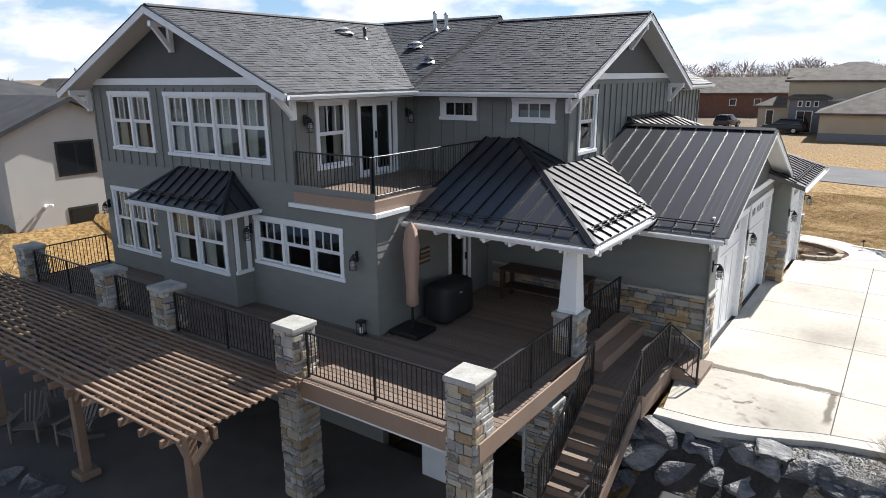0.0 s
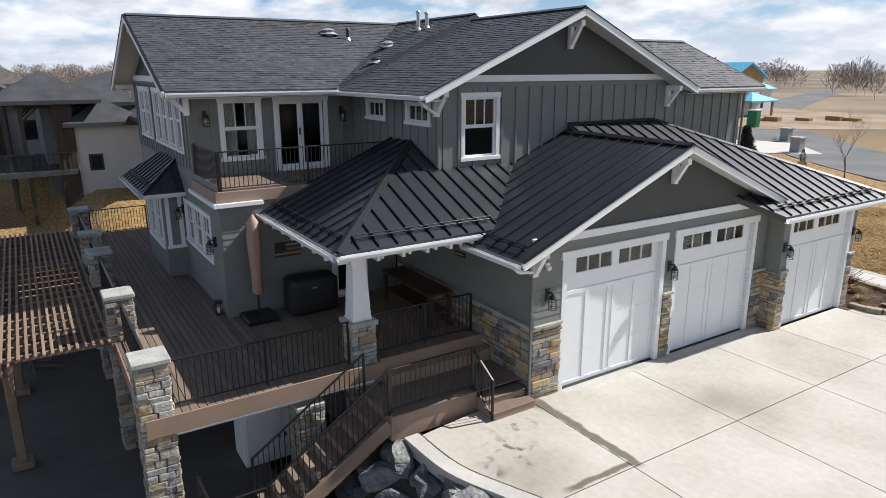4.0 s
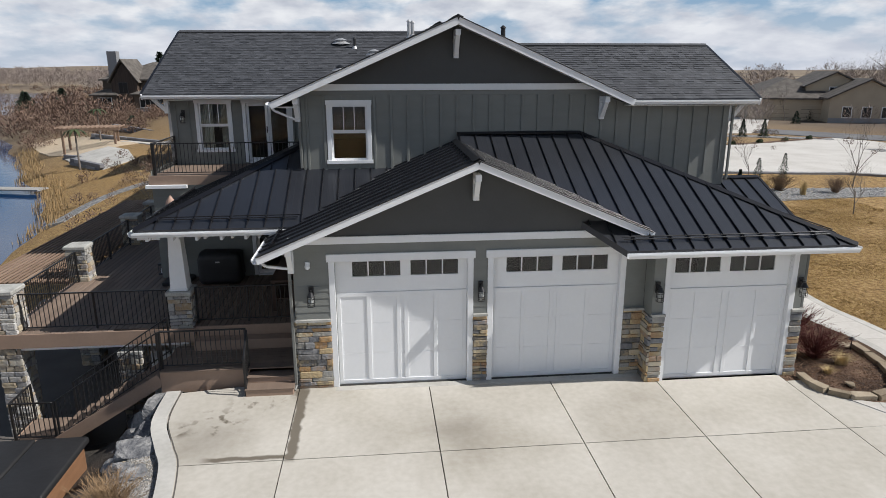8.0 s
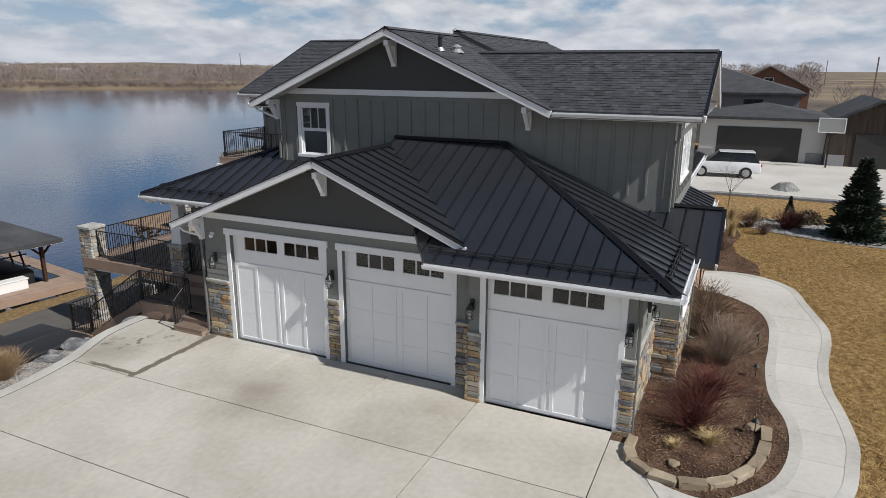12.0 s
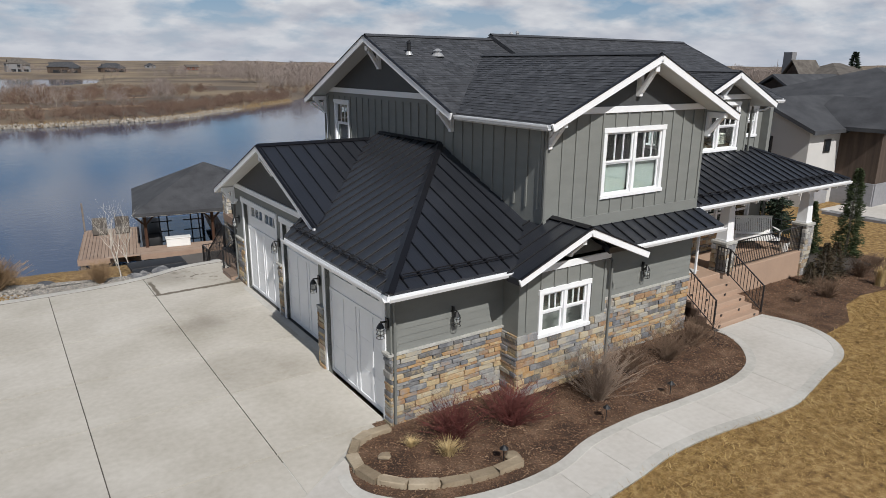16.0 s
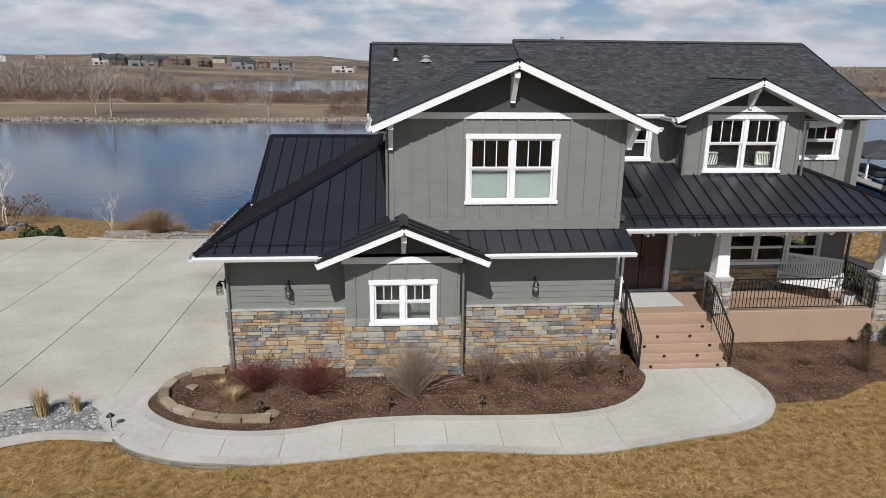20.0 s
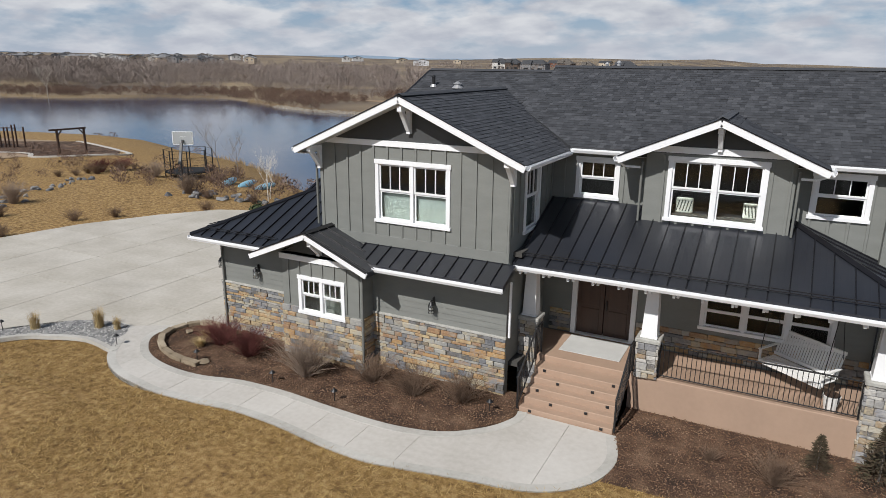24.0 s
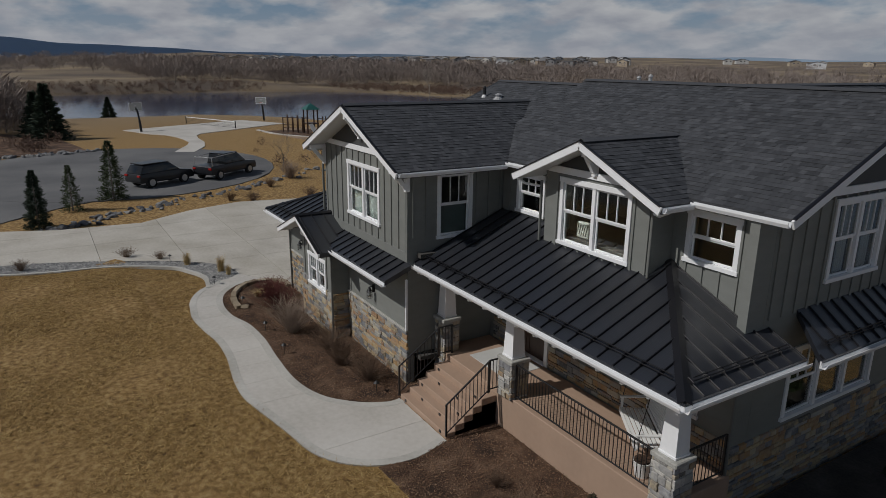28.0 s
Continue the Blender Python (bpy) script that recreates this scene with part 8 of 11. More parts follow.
MAT["gravel_tan"] = make_mat("tan grey fine gravel", [(0.10, 0.09, 0.078), (0.2, 0.182, 0.158), (0.31, 0.285, 0.25), (0.42, 0.39, 0.35)], 0.9, scale=4, fine=30, bump=0.0, spread=1.2)
pebbles(LEDGE, 15000, 8, "loose tan grey gravel on the ledge", lambda x, y: 0 * x - 0.11, (0.012, 0.032), "gravel_tan")
for x, y, s in ((-1.35, 12.25, 0.95), (-0.4, 12.35, 0.8)):
    boulder(x, y, -0.07, s, "flat dark grey slab of rock on the gravel ledge", "ledge slabs", [ROCKS[0], ROCKS[4]]).scale.z *= 0.45
for x, y, s in ((-2.3, 12.3, 0.3), (-0.85, 12.1, 0.22), (-3.3, 12.3, 0.45)):
    boulder(x, y, -0.15, s, "small tan stone on the gravel ledge", "ledge stones", PALE)
for x, y, s in ((-15.1, 4.7, 0.9), (-14.3, 5.0, 0.8), (-13.6, 5.0, 0.7), (-16.0, 4.5, 1.0), (-14.8, 4.1, 0.8), (-17.2, 4.3, 0.9), (-12.9, 4.4, 0.6)):
    boulder(x, y, max(float(ground_z(x, y)), -1.9) + 0.15, s, "grey boulder at the edge of the patio", "patio boulders")
r_ = random.Random(5)
for k in range(26):
    x = r_.uniform(-9, 12)
    y = float(np.interp(x, [-9, 4, 10, 12], [-4.0, -5.2, -6.4, -7.0])) + r_.uniform(-0.4, 0.9)
    boulder(x, y, max(float(ground_z(x, y)), -4.6) + 0.05, r_.uniform(0.35, 0.8), "grey boulder along the lake edge", "shore boulders")
for k in range(30):
    x = r_.uniform(12, 19)
    y = 6.8 + 0.35 * (x - 12) + r_.uniform(-1.6, 1.2)
    boulder(x, y, float(ground_z(x, y)) + 0.08, r_.uniform(0.35, 0.85), "grey boulder in the rock garden by the lake", "garden boulders")
strip = smooth_loop([(13.0, 37.5), (14.2, 34.2), (16.5, 30.9), (18.2, 27.8), (20.5, 23.6), (23.6, 19.3), (27.7, 13.9), (30.0, 9.0)])
for k in range(125):
    p = r_.choice(strip)
    x, y = p[0] + r_.uniform(-0.75, 0.75), p[1] + r_.uniform(-0.75, 0.75)
    boulder(x, y, float(ground_z(x, y)) + 0.04, r_.uniform(0.3, 0.65), "small grey rock in the dry creek strip", "creek rocks")
edge = [(-2.8, 26.74), (-2.3, 26.72), (-1.95, 26.85), (-1.68, 27.2), (-1.58, 27.7), (-1.72, 28.2), (-2.1, 28.6), (-2.6, 28.9), (-3.15, 29.08), (-3.7, 29.16), (-4.3, 29.18)]
for a, b in zip(edge, edge[1:]):
    ang = math.atan2(b[1] - a[1], b[0] - a[0])
    ln = math.hypot(b[0] - a[0], b[1] - a[1])
    bm = bmesh.new()
    bmesh.ops.create_cube(bm, size=1)
    bmesh.ops.bevel(bm, geom=list(bm.edges), offset=0.09, segments=2, affect="EDGES", profile=0.6)
    for v in bm.verts:
        v.co += Vector((rng.gauss(0, 0.035), rng.gauss(0, 0.035), rng.gauss(0, 0.035)))
    ob = part("edging_stone", bm, "sandstone", None)
    ob.matrix_basis = Matrix.Translation(((a[0] + b[0]) / 2, (a[1] + b[1]) / 2, 0.05)) @ Matrix.Rotation(ang, 4, "Z") @ Matrix.Diagonal((ln * 0.95, 0.2 + rng.uniform(-0.03, 0.03), 0.14 + rng.uniform(-0.03, 0.03), 1))
    tagged(ob, "tan sandstone block edging the mulch bed", "edging stone", "bed edging")
for x, y, s in ((-4.3, 28.9, 0.4), (-2.2, 27.6, 0.28)):
    boulder(x, y, 0.05, s, "flat tan stone lying in the mulch", "bed stones", PALE)
for x, y in ((-6.9, 28.95), (-4.05, 28.95), (-12.75, 27.6), (-9.0, 29.0), (-1.0, 29.3), (3.2, 30.3)):
    t = thing("path_light", (x, y, 0), "small black path light on a stake", "lamp", "path lights")
    beam("stake", (x, y, -0.05), (x, y, 0.32), 0.02, 0.02, "iron", t)
    bm = bmesh.new()
    bmesh.ops.create_cone(bm, cap_ends=True, segments=12, radius1=0.09, radius2=0.02, depth=0.07, matrix=Matrix.Translation((x, y, 0.34)))
    part("hat", bm, "iron", t)
BANK = [(-3.6, 12.45), (-2.6, 12.5), (-0.6, 12.98), (2.0, 13.45), (4.4, 13.4), (6.0, 11.5), (2.0, 10.3), (-1.0, 10.2), (-3.0, 11.0)]
pebbles(BANK, 4000, 9, "loose gravel on the bank below the drive", lambda x, y: ground_z(x, y), (0.03, 0.08), "gravel_tan")

# ---- hot tub, chairs, swing ----
MAT["tub_wood"] = make_mat("brown slatted tub side", two((0.20, 0.105, 0.055), 0.85), 0.6, scale=2, fine=20, bump=0.2, bump_dist=0.003, stretch=(1, 1, 5))
tub = thing("hot_tub", (-1.75, 9.6, -1.7), "hot tub with a black cover and brown sides", "hot tub")
rounded_block("shell", -2.72, -0.76, 8.62, 10.62, -1.72, -0.74, "tub_wood", tub, 0.10, 0.0, 2)
rounded_block("cover", -2.8, -0.68, 8.54, 9.61, -0.745, -0.60, "cover", tub, 0.06, 0.008, 3, "black folding vinyl cover")
rounded_block("cover", -2.8, -0.68, 9.63, 10.70, -0.745, -0.60, "cover", tub, 0.06, 0.008, 4, "black folding vinyl cover")
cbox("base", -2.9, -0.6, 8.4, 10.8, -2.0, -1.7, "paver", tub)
MAT["white_wood"] = make_mat("white painted wood", two((0.74, 0.74, 0.72), 0.96), 0.5, bump=0.05)
MAT["chair_wood"] = make_mat("grey weathered chair wood", two((0.16, 0.145, 0.13), 0.85), 0.8, bump=0.1, spread=0.3)


def slat_chair(x, y, z, turn, label, mat="chair_wood"):
    """A slatted garden armchair with a raked fan back."""
    c = thing("garden_chair", (x, y, z), label, "chair", "garden chairs")
    M = Matrix.Translation((x, y, z)) @ Matrix.Rotation(radians(turn), 4, "Z")
    P = lambda a, b, h: M @ Vector((a, b, h))
    for k in range(5):
        beam("seat_slat", P(-0.27, -0.25 + 0.11 * k, 0.36 - 0.02 * k), P(0.27, -0.25 + 0.11 * k, 0.36 - 0.02 * k), 0.09, 0.02, mat, c)
    for k in range(5):
        a = -0.22 + 0.11 * k
        beam("back_slat", P(a * 0.85, 0.2, 0.3), P(a * 1.15, 0.52, 1.0 - abs(a) * 0.4), 0.085, 0.02, mat, c, up=(0, 1, 0))
    for a in (-0.3, 0.3):
        beam("arm", P(a, -0.32, 0.56), P(a, 0.35, 0.58), 0.11, 0.025, mat, c)
        beam("leg", P(a, -0.28, 0.0), P(a, -0.28, 0.55), 0.04, 0.09, mat, c)
        beam("leg", P(a, -0.28, 0.3), P(a, 0.5, 0.02), 0.04, 0.1, mat, c)
    return c


for x, y, a in ((-16.4, 5.9, 40), (-15.2, 6.4, 10), (-17.2, 7.0, 70)):
    slat_chair(x, y, -1.75, a, "weathered slatted garden chair under the pergola")
slat_chair(-7.4, 11.4, -1.75, 20, "weathered slatted garden chair below the deck")
sw = thing("porch_swing", (-18.9, 24.9, 1.4), "white slatted porch swing hung on chains", "swing")
for k in range(6):
    cbox("seat_slat", -19.7, -18.1, 24.55 + 0.09 * k, 24.62 + 0.09 * k, 1.42, 1.445, "white_wood", sw, 0.004)
for k in range(24):
    x = -19.68 + 0.068 * k
    beam("back_slat", (x, 24.52, 1.45), (x, 24.30, 2.05 + 0.06 * math.sin(math.pi * k / 23)), 0.05, 0.018, "white_wood", sw, 0.003, up=(0, 1, 0))
beam("back_rail", (-19.72, 24.30, 2.06), (-18.08, 24.30, 2.06), 0.05, 0.09, "white_wood", sw)
beam("back_rail", (-19.72, 24.5, 1.5), (-18.08, 24.5, 1.5), 0.05, 0.08, "white_wood", sw)
beam("front_rail", (-19.72, 25.1, 1.4), (-18.08, 25.1, 1.4), 0.04, 0.1, "white_wood", sw)
for x in (-19.72, -18.08):
    beam("arm", (x, 24.42, 1.72), (x, 25.12, 1.70), 0.08, 0.03, "white_wood", sw)
    beam("arm_post", (x, 25.06, 1.4), (x, 25.06, 1.69), 0.05, 0.05, "white_wood", sw)
    beam("chain", (x, 25.06, 1.7), (x, 24.75, 3.5), 0.015, 0.015, "iron", sw, 0.002)
    beam("chain", (x, 24.40, 1.95), (x, 24.75, 3.5), 0.015, 0.015, "iron", sw, 0.002)
sw.rotation_euler.z = radians(-35)
sw.location = (-19.35, 24.62, 1.4)
pot = thing("planter", (-20.1, 25.3, 0.95), "small white and dark glazed pot on the porch", "pot")
bm = bmesh.new()
bmesh.ops.create_cone(bm, cap_ends=True, segments=16, radius1=0.13, radius2=0.19, depth=0.34, matrix=Matrix.Translation((-20.15, 25.3, 1.12)))
part("body", bm, "white_wood", pot, smooth=False)
bm = bmesh.new()
bmesh.ops.create_cone(bm, cap_ends=True, segments=16, radius1=0.17, radius2=0.17, depth=0.03, matrix=Matrix.Translation((-20.15, 25.3, 1.305)))
part("soil", bm, "mulch", pot)

for x, y, s, kd in ((32.4, 9.3, 0.9, "shrub_brown"), (31.9, 8.2, 0.9, "shrub_brown"), (32.1, 7.0, 1.0, "shrub_brown"), (32.2, 5.7, 1.5, "shrub_red"), (31.9, 3.9, 1.4, "shrub_red"), (32.1, 2.6, 0.8, "shrub_brown"), (27.0, 4.6, 1.2, "shrub_pale"), (17.5, 24.0, 1.0, "shrub_brown"), (21.5, 20.0, 1.1, "shrub_brown"), (24.6, 17.4, 1.3, "shrub_pale"), (18.6, 8.8, 1.3, "shrub_pale"), (16.4, 9.2, 1.1, "shrub_brown")):
    plant(kd, "bare_shrub", x, y, s, "leafless shrub in the planting by the park", "shrub", "park shrubs")


# ---- surroundings: roads, neighbours, lake shore ----
MAT.update(
    wrap=make_mat("white building wrap", two((0.62, 0.63, 0.64), 0.92), 0.6, fine=3, bump=0.1),
    osb=make_mat("golden sheathing board", two((0.36, 0.20, 0.08), 0.85), 0.8, fine=10, bump=0.1),
    blue_roof=make_mat("bright blue roof underlay", two((0.10, 0.42, 0.62), 0.93), 0.6, fine=3, bump=0.1),
    car_black=make_mat("black car paint", two((0.012, 0.013, 0.015), 0.95), 0.32, bump=0.0, spec=0.35, coat=0.15),
    car_white=make_mat("white car paint", two((0.72, 0.73, 0.74), 0.98), 0.25, bump=0.0, coat=0.6),
    car_grey=make_mat("dark grey car paint", two((0.018, 0.019, 0.023), 0.95), 0.32, bump=0.0, spec=0.35, coat=0.15),
    car_glass=make_mat("tinted car glass", two((0.01, 0.011, 0.012), 0.98), 0.06, bump=0.0),
    dark_pane=make_mat("dark window glass", two((0.018, 0.022, 0.026), 0.95), 0.08, bump=0.0),
    tyre=make_mat("tyre rubber", two((0.015, 0.015, 0.015), 0.9), 0.85, bump=0.0),
    rim=make_mat("alloy rim", two((0.5, 0.5, 0.5), 0.95), 0.3, metal=0.8, bump=0.0),
    lamp_red=make_mat("red lamp glass", two((0.35, 0.015, 0.012), 0.95), 0.2, bump=0.0),
    dumpster=make_mat("red painted steel", two((0.30, 0.02, 0.025), 0.85), 0.5, bump=0.1),
    toilet=make_mat("green plastic", two((0.01, 0.16, 0.055), 0.9), 0.5, bump=0.0),
    sand=make_mat("pale sand", two((0.50, 0.40, 0.28), 0.9), 0.95, fine=6, bump=0.2),
    dirt=make_mat("bare graded dirt", [(0.20, 0.135, 0.085), (0.28, 0.20, 0.13), (0.36, 0.27, 0.185)], 0.95, scale=0.15, fine=2, bump=0.5, bump_dist=0.05),
    # distance haze is mixed into this blue
    mountain=make_mat("haze-tinted blue mountains", two((0.30, 0.40, 0.52), 0.95), 1.0, scale=0.002, fine=0.01, bump=0.0),
    grey_deck=make_mat("grey dock boards", two((0.30, 0.29, 0.27), 0.85), 0.8, bump=0.1, spread=0.3),
    net=make_mat("black safety net", two((0.01, 0.01, 0.01), 0.9), 0.8, bump=0.0),
    teal=make_mat("teal plastic roof", two((0.02, 0.10, 0.09), 0.9), 0.5, bump=0.0),
    boat_blue=make_mat("pale blue plastic", two((0.22, 0.42, 0.52), 0.9), 0.4, bump=0.0),
)
road_line = smooth_loop([(30, 27), (22, 39), (8, 49), (-6, 54.0), (-20, 63.5), (-34, 77), (-50, 95), (-66, 122), (-95, 185), (-130, 265)])
side_line = smooth_loop([(-46, 91), (-55, 79), (-66, 68), (-80, 58), (-97, 47), (-125, 34), (-170, 20)])


def drape(name, loop, dz, mat, label, category, step=2.0):
    """A paved or bare area that follows the ground."""
    xs, ys = [p[0] for p in loop], [p[1] for p in loop]
    vs, fs, idx = [], [], {}
    bm = bmesh.new()
    f = bm.faces.new([bm.verts.new((x, y, 0)) for x, y in loop])
    bmesh.ops.triangulate(bm, faces=[f])
    n = 0
    while n < 4 and len(bm.faces) < 6000:
        long = [e for e in bm.edges if e.calc_length() > step * 2]
        if not long:
            break
        bmesh.ops.subdivide_edges(bm, edges=long, cuts=1, use_grid_fill=False)
        bmesh.ops.triangulate(bm, faces=bm.faces[:])
        n += 1
    co = np.array([v.co[:2] for v in bm.verts])
    z = ground_z(co[:, 0], co[:, 1]) + 0.03 * 1.5 * np.where(True, 1, 1) + dz
    for v, zz in zip(bm.verts, z):
        v.co.z = zz
    geom = bmesh.ops.extrude_face_region(bm, geom=bm.faces[:])
    for g in geom["geom"]:
        if isinstance(g, bmesh.types.BMVert):
            g.co.z -= 0.25
    ob = part(name, bm, mat, None)
    return tagged(ob, label, category, kind="structure")


def band(line, w):
    a, b = [], []
    for i, (x, y) in enumerate(line):
        p, q = line[max(i - 1, 0)], line[min(i + 1, len(line) - 1)]
        d = Vector((q[0] - p[0], q[1] - p[1])).normalized()
        a.append((x - d.y * w, y + d.x * w))
        b.append((x + d.y * w, y - d.x * w))
    return a + b[::-1]


drape("road", band(road_line, 4.6), 0.0, "asphalt", "pale worn asphalt street", "road", 3.0)
drape("road", band(side_line, 3.6), 0.015, "asphalt", "pale worn asphalt side street", "road", 3.0)
drape("road", [(36 + 15 * math.cos(a), 29 + 13 * math.sin(a)) for a in np.linspace(0, 6.28, 33)[:-1]], 0.012, "asphalt", "asphalt turning circle at the end of the street", "road")
drape("court", [(72.2, 24.6), (82.0, 6.0), (73.4, 1.6), (65.8, 12.5), (63.2, 16.4), (63.4, 20.8), (66.5, 22.6)], 0.02, "concrete", "pale concrete sports court by the water", "court")
drape("path", [(64.5, 21.0), (60.5, 19.9), (57.4, 19.6), (54.0, 19.6), (51.2, 20.3), (45.5, 22.7), (44.5, 20.9), (49.0, 18.9), (53.2, 18.0), (57.5, 17.8), (61.0, 17.3), (64.2, 16.0)], 0.03, "concrete", "pale concrete path to the court", "path")
drape("neighbour_drive", [(-33.4, 20), (-33.8, 30), (-34, 41.7), (-33.6, 51), (-28.5, 62), (-25.0, 66.0), (-31.5, 73), (-35.5, 67), (-41, 58.5), (-47, 56), (-52.4, 62), (-56.5, 70), (-60.0, 68), (-54.5, 57), (-51.2, 49), (-51.0, 38), (-50.3, 20)], 0.02, "concrete", "neighbour's wide pale concrete drive", "driveway")
drape("neighbour_drive", [(-66, 62), (-76, 70), (-92, 80), (-96, 76), (-80, 62), (-66, 56)], 0.02, "concrete", "pale concrete drive of a far house", "driveway")
drape("bare_ground", [(-44, 88), (-36, 100), (-44, 130), (-80, 135), (-90, 105), (-60, 88)], 0.02, "dirt", "bare graded dirt of a building site", "dirt")
drape("beach", [(-93, -34), (-84, -28.5), (-77, -24), (-72, -17.5), (-75.5, -12.5), (-85, -19.5), (-92, -27)], 0.03, "sand", "sandy beach court by the water", "sand")
drape("playground_ground", [(43, -4), (52, -7), (64, -4), (66, 4), (58, 8), (46, 6)], 0.01, "dirt", "bare ground of the playground", "dirt")


# kerbs, gravel and lawns round the neighbour's drive
GBED = smooth_loop([(-24.6, 28.3), (-23.0, 31.0), (-22.4, 34.5), (-22.9, 38.5), (-23.8, 43), (-24.9, 48.5), (-27.0, 49.4), (-26.9, 43), (-26.5, 37), (-26.5, 32), (-26.6, 29.2)], closed=True)
drape("gravel_bed", GBED, 0.0, "gravel", "curved bed of pale grey gravel between two lawns", "gravel", 1.0)
pebbles(GBED, 5200, 14, "loose pale gravel in the bed by the lawn", lambda x, y: ground_z(x, y) + 0.045, (0.03, 0.085))
drape("gravel_strip", band([(-33.2, 20.5), (-33.45, 30), (-33.6, 41.7), (-33.3, 50), (-30.4, 57)], 0.42), 0.03, "gravel", "strip of gravel along the neighbour's drive", "gravel", 1.5)
drape("kerb", band([(-32.72, 20.5), (-32.95, 30), (-33.1, 41.7), (-32.8, 50), (-29.9, 57)], 0.07), 0.09, "stone_grey", "low dark edging of the neighbouring lawn", "kerb", 2.0)
drape("mulch_strip", band([(-51.5, 37), (-51.7, 45), (-52.4, 50.5), (-55.2, 57.5), (-60.3, 68)], 0.5), 0.03, "mulch", "dark mulch strip beyond the neighbour's drive", "mulch", 1.5)
drape("gravel_strip", band([(-63.5, 40), (-64.0, 50), (-62.2, 60), (-58.2, 67)], 1.1), 0.03, "gravel", "gravel planting strip beside the street", "gravel", 1.5)
drape("pavement", band([(-74.0, 36), (-73.0, 48), (-69.5, 58)], 0.8), 0.05, "concrete", "pale concrete pavement beside the street", "pavement", 1.5)
drape("gravel_strip", band([(-100.0, 38), (-88, 49), (-77, 55.5)], 1.6), 0.03, "gravel", "rocky verge of the side street", "gravel", 1.5)


def gable_roof(name, w, d, z, rise, over, mat, M, parent, hip=False):
    """A pitched roof of thickness over a w by d plan, ridge along x."""
    a, b = w / 2 + over, d / 2 + over
    e = a - b if hip else a
    e = max(e, 0.05)
    t = 0.22
    vs = [(-a, -b, z), (a, -b, z), (a, b, z), (-a, b, z), (-e, 0, z + rise), (e, 0, z + rise)]
    vs += [(x, y, q - t) for x, y, q in vs]
    fs = [(0, 1, 5, 4), (2, 3, 4, 5), (1, 2, 5), (3, 0, 4), (7, 6, 10, 11), (9, 8, 11, 10), (8, 7, 11), (6, 9, 10), (0, 6, 7, 1), (1, 7, 8, 2), (2, 8, 9, 3), (3, 9, 6, 0)]
    if not hip:
        fs = [(0, 1, 5, 4), (2, 3, 4, 5), (7, 6, 10, 11), (9, 8, 11, 10), (0, 6, 7, 1), (2, 8, 9, 3), (0, 4, 10, 6), (4, 3, 9, 10), (1, 7, 11, 5), (5, 11, 8, 2)]
    return solid(name, [M @ Vector(v) for v in vs], fs, mat, parent)


